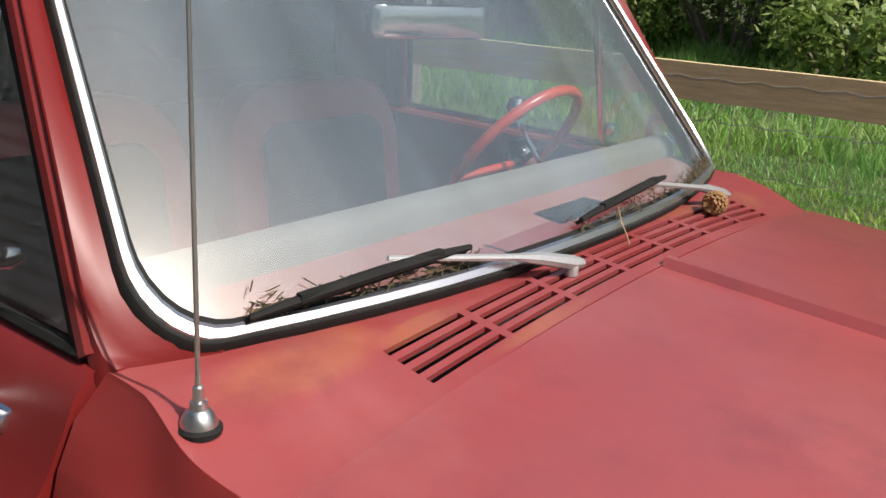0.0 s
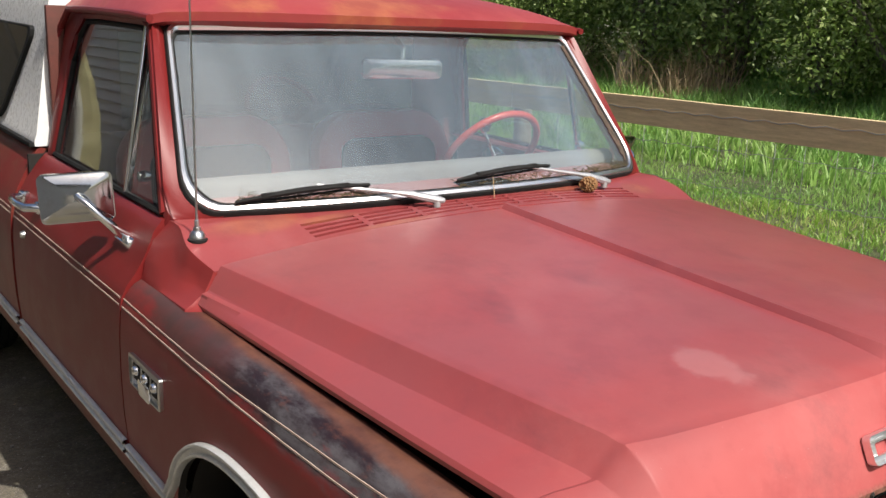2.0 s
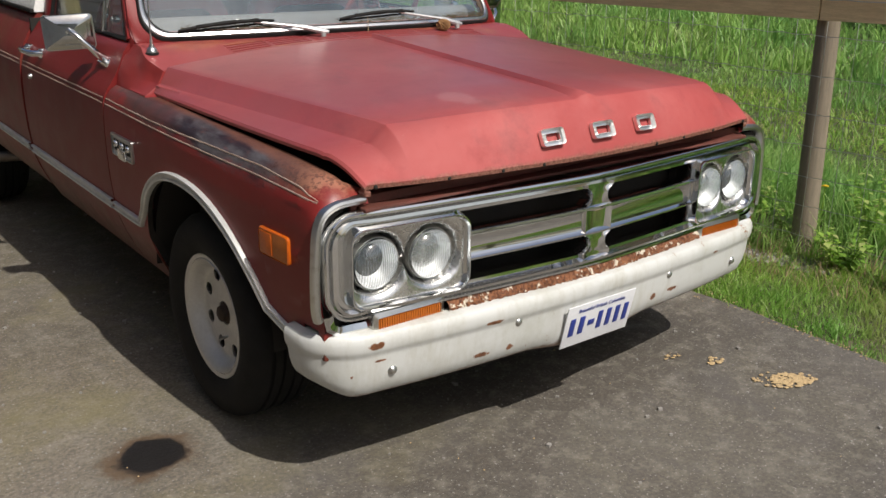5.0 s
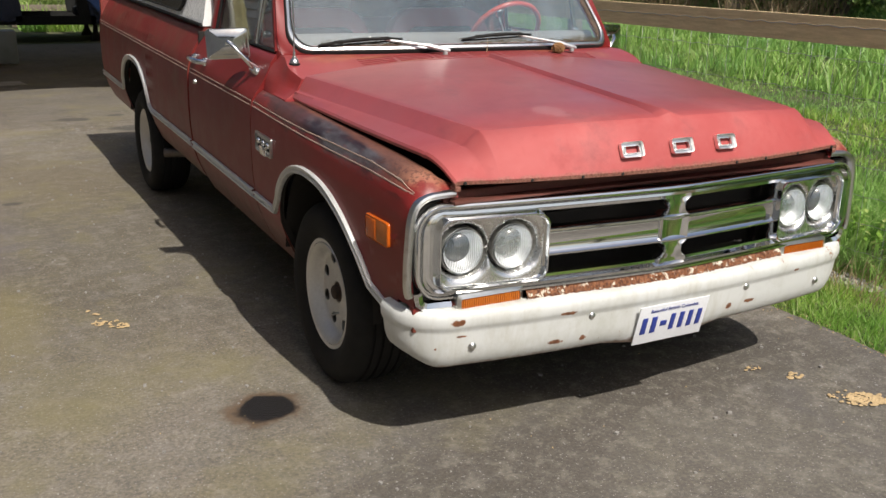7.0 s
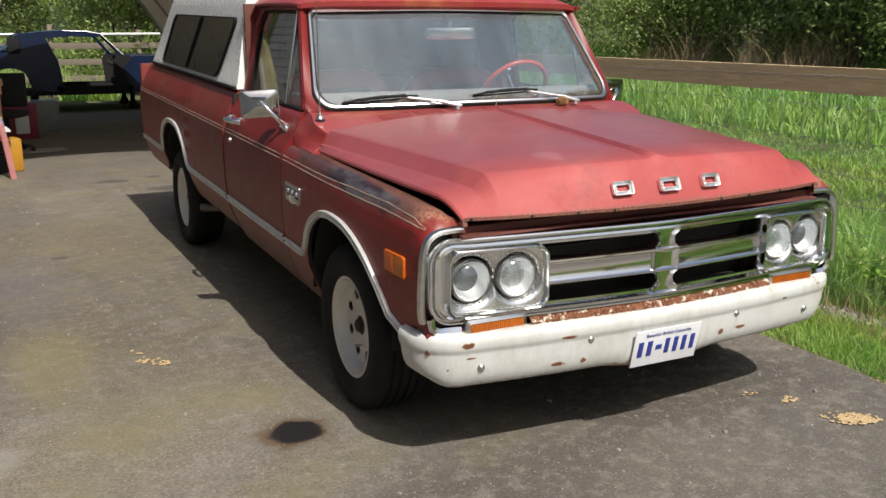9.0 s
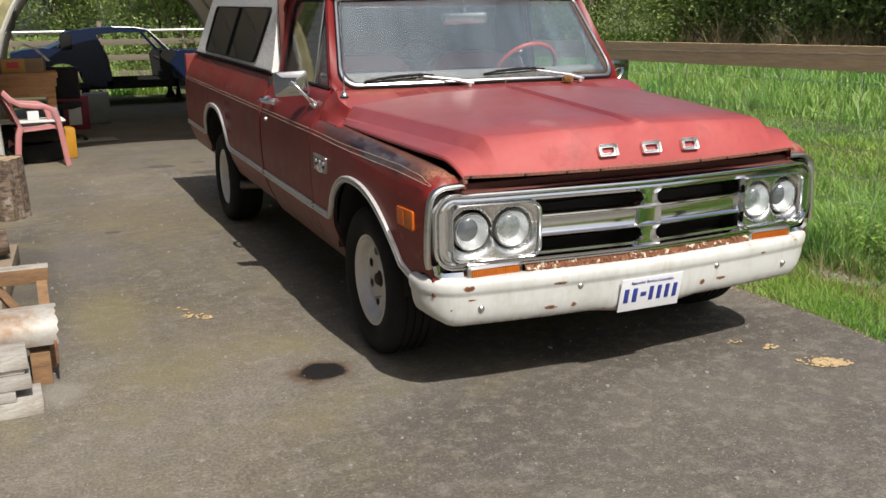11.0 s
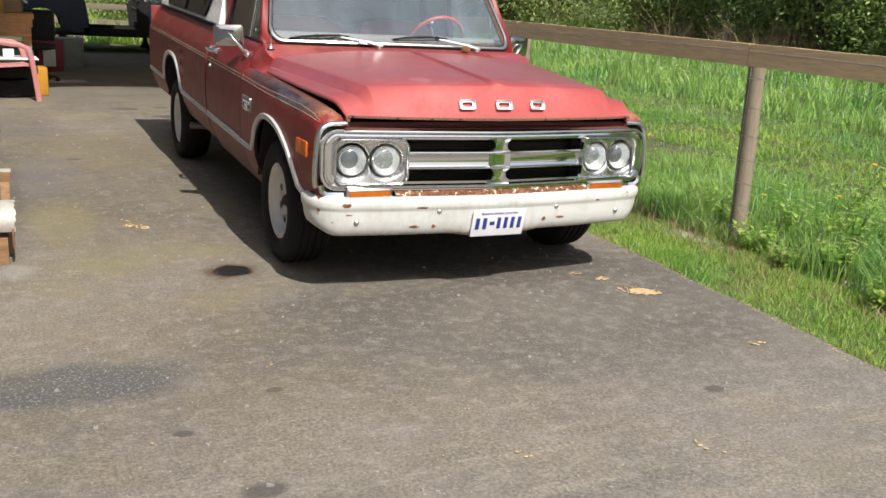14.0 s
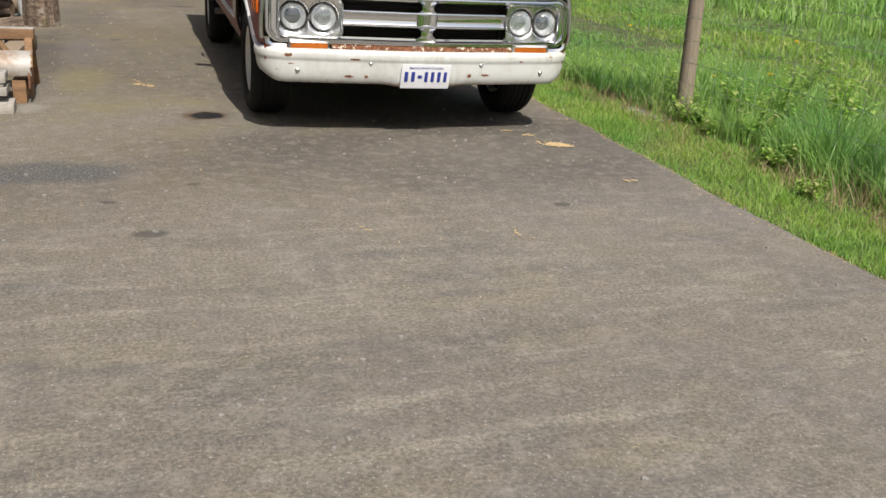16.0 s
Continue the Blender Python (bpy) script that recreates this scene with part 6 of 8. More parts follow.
for s in (False, True):
    def cx(z, out=0.0):
        return -(float(np.interp(z, [1.19, 1.40, 1.60, 1.68], [0.895, 0.862, 0.830, 0.812])) + out)
    W = bmesh.new()
    lp = []
    for y, z in loop_rect(3.02, 4.80, 1.188, 1.545, 0.06, 5):
        lp.append((y - 0.36 * (z - 1.188) / 0.357, z))
    cy, cz = 3.73, 1.366
    grid([[(cx(cz + (z - cz) * q, f), cy + (y - cy) * q, cz + (z - cz) * q) for y, z in lp] for q, f in ((1.0, 0.0), (0.995, 0.014), (0.965, 0.014), (0.955, 0.004))], W, True)
    WF = cpart("side_window", W, SEAL, label="smoked sliding window in a black frame", mirror=s)
    pn = bmesh.new()
    vs = [pn.verts.new((cx(cz + (z - cz) * 0.96, 0.006), cy + (y - cy) * 0.96, cz + (z - cz) * 0.96)) for y, z in lp]
    pn.faces.new(vs)
    cpart("window_pane", pn, DARK_GLASS, WF, mirror=s)
    bar = bmesh.new()
    box(bar, (-0.01, 3.50, 1.198), (0.006, 3.53, 1.535), 0.003)
    for v in bar.verts:
        v.co.x += cx(v.co.z, 0.008)
        v.co.y += 0.40 - 0.36 * (v.co.z - 1.188) / 0.357
    cpart("window_bar", bar, SEAL, WF, mirror=s)
    cpart("base_seal", boxed((-0.917, 2.56, 1.150), (-0.87, 5.20, 1.166), 0.003), SEAL, mirror=s)


# ---------------------------------------------------------------- ground
def ground_z(x, y):
    """The meadow rises gently from the fence to the far trees."""
    return -0.02 + 0.085 * min(max(x - 2.1, 0.0), 12.0)


def edge_x(y):
    return 1.245 + 0.035 * math.sin(y * 1.1 + 0.4) + 0.03 * noise.noise((y * 1.7, 0.3, 0)) + 0.02 * noise.noise((y * 6.1, 2.0, 0)) + (0.05 * (y + 2.6) if y < -2.6 else 0)


gb = bmesh.new()
R = [-600, -200, -60, -20, -8, 0, 2.1, 4, 8, 11, 14, 20, 30, 80, 250, 600]
grid([[(x, y, ground_z(x, y)) for x in R] for y in R], gb)
GROUND = tagged(part("ground", gb, EARTH), "meadow soil under grass reaching the horizon", "ground", kind="structure")
ab = bmesh.new()
rows = []
for k in range(150):
    y = -14 + 0.2 * k
    e = edge_x(y)
    row = [(-9.0, y, -0.03)] + [(-9.0 + (e + 9.0) * t, y, 0.0) for t in np.linspace(0, 1, 24)] + [(e + 0.03, y, -0.035)]
    rows.append(row)
grid(rows, ab)
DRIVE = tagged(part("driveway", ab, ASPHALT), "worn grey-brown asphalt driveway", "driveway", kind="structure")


def blades(name, n, area, height, width, material, seed, label, lean=0.35, keep=None, grow=None):
    """Grass as many tapering blades in one mesh."""
    rng = np.random.default_rng(seed)
    x0, x1, y0, y1 = area
    x, y = rng.uniform(x0, x1, n), rng.uniform(y0, y1, n)
    if keep is not None:
        ok = keep(x, y, rng)
        x, y = x[ok], y[ok]
        n = len(x)
    clump = np.array([noise.noise((a * 1.3, b * 1.3, seed)) * 0.6 + noise.noise((a * 4.1, b * 4.1, seed + 5)) * 0.4 for a, b in zip(x, y)])
    clump = 0.30 + 1.35 * np.clip(clump * 0.9 + 0.5, 0, 1) ** 1.3
    h = height * rng.uniform(0.55, 1.15, n) * clump
    if grow is not None:
        h = h * grow(x, y)
    a = rng.uniform(0, 2 * np.pi, n)
    w = width * rng.uniform(0.6, 1.3, n)
    bend, dirn = h * rng.uniform(0.05, lean * 1.6, n), rng.uniform(0, 2 * np.pi, n)
    bx, by = bend * np.cos(dirn), bend * np.sin(dirn)
    sx, sy = np.cos(a) * w / 2, np.sin(a) * w / 2
    z = -0.02 + 0.085 * np.clip(x - 2.1, 0, 12)
    P = np.stack([np.stack([x - sx, y - sy, z], 1), np.stack([x + sx, y + sy, z], 1), np.stack([x + 0.4 * bx + sx * 0.7, y + 0.4 * by + sy * 0.7, z + 0.62 * h], 1), np.stack([x + 0.4 * bx - sx * 0.7, y + 0.4 * by - sy * 0.7, z + 0.62 * h], 1), np.stack([x + bx, y + by, z + h], 1)], 1)
    me = bpy.data.meshes.new(name)
    me.vertices.add(5 * n)
    me.vertices.foreach_set("co", P.reshape(-1))
    base = (np.arange(n) * 5)[:, None]
    me.loops.add(7 * n)
    me.loops.foreach_set("vertex_index", (base + np.array([0, 1, 2, 3, 3, 2, 4])).reshape(-1))
    me.polygons.add(2 * n)
    start = (np.arange(n) * 7)[:, None] + np.array([0, 4])
    me.polygons.foreach_set("loop_start", start.reshape(-1))
    me.update(calc_edges=True)
    me.validate()
    me.materials.append(material)
    ob = new(name, me)
    return tagged(ob, label, "grass", kind="stuff")


# ---------------------------------------------------------------- fence
fence = thing("board_fence", "weathered top-rail fence with round posts and wire mesh", "fence", place=pose(2.07, 0, 0))
FH = Matrix.Translation((2.07, 0, 0)).inverted()


def fx(y):
    return 2.10 - 0.034 * (y - 0.5)


def fpart(name, bm, material, label=""):
    ob = part(name, bm, material, fence, label)
    ob.matrix_parent_inverse = FH
    return ob


POSTS = [-4.9, -2.2, 0.50, 3.40, 6.2, 9.0, 11.8]
for y in POSTS:
    bm = bmesh.new()
    tube(bm, [(fx(y) + 0.075 - 0.030 * (z - 1), y, z) for z in (-0.05, 0.3, 0.7, 1.1, 1.27)], [0.062, 0.058, 0.056, 0.054, 0.053], 14)
    fpart("post", bm, POST_WOOD, "round grey post")
for a, b in zip(POSTS, POSTS[1:]):
    bm = bmesh.new()
    n = 9
    rows = []
    for k in range(n):
        y = a + 0.004 + (b - a - 0.008) * k / (n - 1)
        x, z = fx(y), 1.175 + 0.0015 * math.sin(3 * k)
        rows.append([(x - 0.022, y, z), (x + 0.020, y, z), (x + 0.020, y, z + 0.142), (x - 0.022, y, z + 0.142)])
    grid(rows, bm, True)
    bm.verts.ensure_lookup_table()
    bm.faces.new([bm.verts[i] for i in range(4)])
    bm.faces.new([bm.verts[len(bm.verts) - 4 + i] for i in range(4)])
    bmesh.ops.recalc_face_normals(bm, faces=bm.faces)
    fpart("rail_board", bm, FENCE_WOOD)
wire = bmesh.new()
for k, z in enumerate((0.12, 0.27, 0.42, 0.58, 0.74, 0.92, 1.10, 1.262)):
    tube(wire, [(fx(y) - (0.030 if z < 1.2 else 0.0235), y, z + 0.006 * math.sin(y * 41) + 0.008 * math.sin(y * 1.3 + k)) for y in np.arange(-4.5, 9.0, 0.075)], 0.0019 if z < 1.2 else 0.0026, 3, False)
for y in np.arange(-4.5, 8.9, 0.15):
    tube(wire, [(fx(y) - 0.030, y + 0.004 * math.sin(9 * y + z), z) for z in (0.02, 0.4, 0.8, 1.172)], 0.0015, 3, False)
fpart("wire_mesh", wire, WIRE, "galvanised wire mesh")


# ---------------------------------------------------------------- yard: timber, chair, bench, shelter
CUT_WOOD = plain("cut_log_end", (0.48, 0.37, 0.24), (0.20, 0.14, 0.09), 0.85, 0, 16, 60, 0.4)


def bark():
    """Brown flaking bark with pale lichen blotches."""
    m, nt, p = nodes_of("lichened_bark")
    furrow, mid = noise_at(nt, 16, 7, 0.7, (0.35, 2, 2)), noise_at(nt, 9, 8, 0.75)
    col = mix(nt, step(nt, furrow, 0.38, 0.62), (0.050, 0.036, 0.027), (0.27, 0.20, 0.145))
    col = mix(nt, times(nt, step(nt, mid, 0.55, 0.62), 0.75), col, (0.40, 0.36, 0.31))
    col = mix(nt, times(nt, step(nt, noise_at(nt, 4, 6, 0.7), 0.60, 0.66), 0.7), col, (0.16, 0.15, 0.07))
    col = mix(nt, times(nt, per_piece(nt), 0.35), col, (0.12, 0.070, 0.050))
    nt.links.new(col, p.inputs["Base Color"])
    p.inputs["Roughness"].default_value = 0.92
    bump(nt, p, furrow, 0.9, 0.02)
    return m


LOG_BARK = bark()
GREY_WOOD = plain("painted_grey_timber", (0.54, 0.52, 0.48), (0.25, 0.205, 0.155), 0.8, 0, 7, 60, 0.5, 0.24, (0.8, 2.6, 2.6), True)
TAN_WOOD = plain("tan_bench_timber", (0.36, 0.205, 0.10), (0.13, 0.075, 0.04), 0.8, 0, 8, 50, 0.4, 0.3, (0.6, 3, 3), True)
DARK_BEAM = plain("dark_square_timber", (0.10, 0.085, 0.07), (0.20, 0.17, 0.13), 0.85, 0, 8, 50, 0.4, 0.4, (3, 0.5, 3))
RUST_PLATE = plain("rusted_steel", (0.33, 0.145, 0.065), (0.11, 0.060, 0.040), 0.85, 0.1, 13, 90, 0.6, 0.30)
PINK = plain("faded_pink_plastic", (0.40, 0.150, 0.155), (0.50, 0.23, 0.22), 0.42, 0, 4, 60, 0.03, 0.5)
# blue car paint, darkened by the tree shade put into its colour
BLUE_CAR = plain("shaded_blue_car_paint", (0.006, 0.013, 0.038), (0.009, 0.019, 0.052), 0.25, 0.0, 4, 60, 0.03)
TARP = leaf_mat("grey_shelter_tarp", (0.56, 0.52, 0.45), (0.50, 0.46, 0.40))
TARP_EDGE = plain("yellowed_translucent_sheet", (0.40, 0.37, 0.20), (0.24, 0.215, 0.10), 0.6, 0, 5, 40, 0.1)
STEEL_PIPE = plain("galvanised_pipe", (0.62, 0.63, 0.63), (0.45, 0.45, 0.44), 0.4, 0.6, 12, 60, 0.03)
WHITE_BOARD = plain("white_melamine", (0.75, 0.75, 0.73), (0.6, 0.6, 0.57), 0.5, 0, 6, 60, 0.03)
YELLOW = plain("yellow_plastic", (0.48, 0.24, 0.02), (0.36, 0.17, 0.015), 0.45, 0, 6, 60, 0.03)
CRIMSON = plain("dark_red_plastic", (0.28, 0.02, 0.05), (0.18, 0.015, 0.03), 0.5, 0, 6, 60, 0.03)
CARD = plain("brown_cardboard", (0.36, 0.25, 0.14), (0.28, 0.19, 0.10), 0.85, 0, 6, 60, 0.1)
SIDING = plain("pale_lap_siding", (0.62, 0.61, 0.59), (0.53, 0.52, 0.50), 0.6, 0, 3, 60, 0.05)


def log(y, x_end, z, r, length, yaw=0.0, pitch=0.0, label="cut firewood log with grey lichened bark"):
    """A log whose sawn end faces the driveway."""
    rng = random.Random(int(1000 * (y + z * 7 + r * 31)))
    t = thing("firewood_log", label, "log", "stacked firewood logs", pose(x_end, y, z, 0, pitch, yaw))
    bm = bmesh.new()
    n, rows = 22, []
    wob = [1 + 0.07 * math.sin(2 * math.pi * k / n * 2 + y * 9) + rng.uniform(-0.04, 0.04) for k in range(n)]
    for j in range(9):
        u = j / 8
        rr = r * (1 - 0.05 * u) * (0.93 if j == 0 else 1.0)
        bow = 0.02 * math.sin(u * 3 + r * 20)
        rows.append([(-u * length + 0.0, rr * math.cos(2 * math.pi * k / n) * (wob[k] + 0.03 * rng.uniform(-1, 1)), bow + rr * math.sin(2 * math.pi * k / n) * (wob[k] + 0.03 * rng.uniform(-1, 1))) for k in range(n)])
    grid(rows, bm, True)
    bm.verts.ensure_lookup_table()
    bm.faces.new([bm.verts[len(bm.verts) - n + k] for k in range(n)][::-1])
    part("bark", bm, LOG_BARK, t)
    end = bmesh.new()
    vs = [end.verts.new((0.003, 0.92 * r * math.cos(2 * math.pi * k / n) * wob[k], 0.92 * r * math.sin(2 * math.pi * k / n) * wob[k])) for k in range(n)]
    c = end.verts.new((0.006, 0, 0))
    for k in range(n):
        end.faces.new((vs[k], vs[(k + 1) % n], c))
    part("sawn_end", end, CUT_WOOD, t, "pale sawn log end")
    return t


# a leaning stack of logs in front of the stump
for y, x, z, r, ln, yaw, pitch in (
    (3.30, -2.50, 1.035, 0.080, 0.75, 14, -9), (3.52, -2.61, 1.110, 0.060, 0.70, -6, -6), (3.55, -2.66, 0.975, 0.075, 0.70, 4, -3),
    (3.28, -2.60, 0.850, 0.088, 0.75, 5, 0), (3.50, -2.66, 0.815, 0.080, 0.70, -7, 0),
    (3.30, -2.72, 0.700, 0.050, 0.60, 8, 0), (3.44, -2.62, 0.655, 0.075, 0.70, -4, 2),
    (3.26, -2.66, 0.590, 0.055, 0.60, 12, 0), (3.52, -2.64, 0.500, 0.075, 0.70, 6, 0), (3.20, -2.73, 0.510, 0.045, 0.60, -9, 0),
    (3.34, -2.63, 0.445, 0.060, 0.65, 3, 0), (3.50, -2.60, 0.335, 0.080, 0.70, 9, 0), (3.30, -2.62, 0.320, 0.058, 0.65, -5, 0),
    (3.42, -2.66, 0.180, 0.082, 0.70, 4, 0), (3.60, -2.62, 0.085, 0.085, 0.70, -3, 0), (3.80, -2.70, 0.100, 0.100, 0.70, 3, 0),
    (3.76, -2.72, 0.290, 0.090, 0.70, 10, 0), (3.78, -2.74, 0.470, 0.090, 0.70, -6, 0), (3.78, -2.76, 0.650, 0.085, 0.70, 2, 0), (3.76, -2.78, 0.820, 0.085, 0.70, 6, 0)):
    log(y, x, z, r, ln, yaw * 1.5 - 6, pitch)
log(3.06, -2.79, 0.415, 0.092, 0.42, -78, 0, "short log with its pale sawn end facing the drive")
# a split billet with a pale torn face
sp = thing("split_billet", "split firewood billet with a pale torn face", "log", "stacked firewood logs", pose(-2.58, 3.16, 0.585, 0, 8, 12))
bm = bmesh.new()
rng = random.Random(12)
rows = []
for j in range(7):
    u = j / 6
    w = 0.056 * (1 - 0.15 * u)
    rows.append([(-0.26 * u + 0.03 * rng.uniform(-1, 1) * (j == 0), w * a + 0.008 * rng.uniform(-1, 1), w * b + 0.008 * rng.uniform(-1, 1)) for a, b in ((-1, -0.9), (0.1, -1.0), (0.9, -0.7), (0.75, 0.2), (0.35, 1.0), (-0.1, 1.5), (-0.5, 0.5))])
grid(rows, bm, True)
bm.verts.ensure_lookup_table()
bm.faces.new([bm.verts[i] for i in range(7)])
bm.faces.new([bm.verts[len(bm.verts) - 7 + i] for i in range(7)][::-1])
part("billet", bm, plain("torn_split_wood", (0.19, 0.135, 0.09), (0.07, 0.05, 0.035), 0.9, 0, 12, 60, 0.5, 0.3, (0.5, 3, 3)), sp)
log(2.95, -2.50, 0.215, 0.090, 0.55, 6, -3, "peeled brown log lying on timbers")

st = thing("chopping_stump", "upright grey tree stump with a split top", "stump", place=pose(-2.545, 4.98, 0))
bm = bmesh.new()
rng = random.Random(5)
n, rows = 30, []
wob = [1 + 0.10 * math.sin(3 * k * 2 * math.pi / n) + rng.uniform(-0.06, 0.06) for k in range(n)]
for j in range(9):
    z = 0.485 * j / 8
    rows.append([(0.162 * wob[k] * (1.06 - 0.10 * j / 8) * math.cos(2 * math.pi * k / n), 0.162 * wob[k] * (1.06 - 0.10 * j / 8) * math.sin(2 * math.pi * k / n), z + (0.012 * rng.uniform(-1, 1) if j == 8 else 0)) for k in range(n)])
grid(rows, bm, True)
part("bark", bm, LOG_BARK, st)
bm = bmesh.new()
vs = [bm.verts.new((p[0] * 0.98, p[1] * 0.98, 0.480 + 0.01 * rng.uniform(-1, 1))) for p in rows[-1]]
c = bm.verts.new((0, 0, 0.500))
for k in range(n):
    bm.faces.new((vs[k], vs[(k + 1) % n], c))
part("split_top", bm, CUT_WOOD, st)


def timber_thing(name, label, category, lo, hi, material, m, group=""):
    t = thing(name, label, category, group, m)
    part("timber", boxed(lo, hi, 0.006), material, t)
    return t


timber_thing("square_beam", "short dark square timber on a pile", "timber", (-0.5, -0.12, 0), (0, 0.12, 0.21), DARK_BEAM, pose(-2.73, 2.55, 0.26, 0, 0, 4))
timber_thing("square_beam", "pale square timber lying under a pile", "timber", (-0.5, -0.12, 0), (0, 0.12, 0.12), GREY_WOOD, pose(-2.72, 2.55, 0.135, 0, 0, 4))
for x, y0, y1, zz, lb in ((-2.60, 1.95, 3.35, 0.0, "weathered plank lying on the asphalt"), (-2.78, 1.85, 3.2, 0.0, "weathered plank lying on the asphalt"), (-2.95, 1.9, 3.2, 0.0, "weathered plank lying on the asphalt")):
    timber_thing("loose_plank", lb, "plank", (-0.075, 0, 0), (0.075, y1 - y0, 0.125 if x > -2.7 else 0.13), timber("grey_brown_plank", (0.34, 0.27, 0.19), (0.22, 0.17, 0.12), (4, 0.5, 4)) if x > -2.7 else GREY_WOOD, pose(x, y0, zz, 0, 0, -3), "loose planks by the drive")

# low sawhorse
sh = thing("sawhorse", "low brown wooden sawhorse", "sawhorse", place=pose(-2.32, 1.42, 0))
part("top_rail", boxed((-0.62, -0.045, 0.345), (0.03, 0.045, 0.415), 0.005), TAN_WOOD, sh)
part("worn_paint", boxed((-0.618, -0.043, 0.412), (0.032, 0.043, 0.418), 0.003), GREY_WOOD, sh, "worn pale paint on the rail")
for x, y, tx_, ty in ((0.02, -0.05, 0.0, -0.20), (0.02, 0.05, 0.0, 0.20), (-0.55, -0.05, 0.0, -0.20), (-0.55, 0.05, 0.0, 0.20)):
    bm = bmesh.new()
    grid([[(x - 0.045, y - 0.01, 0.36), (x + 0.0, y - 0.01, 0.36), (x + 0.0, y + 0.012, 0.36), (x - 0.045, y + 0.012, 0.36)], [(x - 0.045 + tx_, y + ty - 0.01, 0), (x + tx_, y + ty - 0.01, 0), (x + tx_, y + ty + 0.012, 0), (x - 0.045 + tx_, y + ty + 0.012, 0)]], bm, True)
    part("leg", bm, TAN_WOOD, sh)
bm = bmesh.new()
tube(bm, [(-0.20, -0.02, 0.345), (-0.12, -0.06, 0.23), (0.0, -0.14, 0.14)], 0.022, 6)
part("brace", bm, TAN_WOOD, sh)

# curved steel sheet, a rusty drum lid and boards
cs = thing("curved_steel_sheet", "pale curved steel sheet with rusted scalloped end on blocks", "metal sheet", place=pose(-2.30, 1.02, 0))
rows = []
for j in range(15):
    x = 0.02 - 0.62 * j / 14
    row = []
    for k in range(13):
        a = radians(12 + 95 * k / 12)
        ragged = (0.005 * math.sin(k * 2.6) + 0.004 * math.sin(k * 5.3) if j == 0 else 0)
        row.append((x + ragged, 0.17 - 0.26 * math.cos(a - 0.5), 0.145 + 0.17 * math.sin(a)))
    rows.append(row)
part("sheet", thicken(grid(rows), 0.004), plain("pale_rusting_sheet", (0.46, 0.45, 0.42), (0.30, 0.20, 0.125), 0.6, 0.1, 5, 30, 0.1, 0.22), cs)
part("rusted_end", boxed((0.0, -0.10, 0.10), (0.012, 0.14, 0.20), 0.004), RUST_PLATE, cs)
part("block", boxed((-0.10, -0.06, 0.0), (-0.02, 0.10, 0.145), 0.005), TAN_WOOD, cs)
part("block", boxed((-0.60, -0.06, 0.0), (-0.50, 0.14, 0.16), 0.005), TAN_WOOD, cs)

dl = thing("rusty_drum", "squat grey drum with a dished rusty lid", "drum", place=pose(-2.74, 1.06, 0.0))
part("body", spin(bmesh.new(), [(0, 0.0), (0.17, 0.0), (0.178, 0.02), (0.17, 0.16), (0.175, 0.30)], (0, 0, 0), "z", 36), plain("grey_drum_paint", (0.20, 0.20, 0.18), (0.12, 0.10, 0.08), 0.6, 0.2), dl)
part("lid", weld(spin(bmesh.new(), [(0.0, 0.325), (0.15, 0.325), (0.175, 0.335), (0.19, 0.355), (0.205, 0.345), (0.212, 0.325), (0.208, 0.305), (0.19, 0.30), (0.0, 0.30)], (0, 0, 0), "z", 44)), RUST_PLATE, dl, "rusty dished lid")
part("paper_label", boxed((0.10, -0.176, 0.20), (0.16, -0.150, 0.275), 0.003), WHITE_BOARD, dl)
bp = thing("rusty_bracket", "brown rusty bent steel bracket", "bracket", place=pose(-2.77, 0.83, 0.243, 0, -8, 12))
part("plate", boxed((-0.10, -0.07, 0.0), (0.08, 0.07, 0.012), 0.004), RUST_PLATE, bp)
part("flange", boxed((-0.10, -0.07, -0.0), (0.08, -0.058, 0.05), 0.004), RUST_PLATE, bp)

for x0, x1, y, z0, z1, w, mt, lb in (
    (-2.95, -2.365, 0.72, 0.0, 0.066, 0.10, GREY_WOOD, "white-painted weathered board in a stack"),
    (-2.95, -2.46, 0.72, 0.066, 0.105, 0.09, GREY_WOOD, "chipped white board in a stack"),
    (-2.95, -2.40, 0.75, 0.105, 0.155, 0.10, GREY_WOOD, "weathered yellowed board in a stack"),
    (-2.95, -2.42, 0.78, 0.155, 0.178, 0.085, GREY_WOOD, "short pale board in a stack"),
    (-2.95, -2.405, 0.78, 0.178, 0.236, 0.10, GREY_WOOD, "pale grey board on a stack")):
    timber_thing("stacked_board", lb, "board", (x0 + 2.4, -w, 0), (x1 + 2.4, w, z1 - z0 - 0.002), mt, pose(-2.4, y, z0, 0, 0, 2), "stacked white boards")
timber_thing("white_block", "white-painted timber block with a tan sawn end", "block", (-0.30, -0.17, 0), (0, 0.17, 0.125), plain("white_block_paint", (0.78, 0.77, 0.74), (0.64, 0.62, 0.58), 0.6, 0, 6, 60, 0.1), pose(-2.685, 0.47, 0, 0, 0, -6))


# pink garden chair, facing the drive
ch = thing("garden_chair", "faded pink moulded plastic garden chair", "chair", place=pose(-2.24, 8.12, 0, 0, 0, 98))


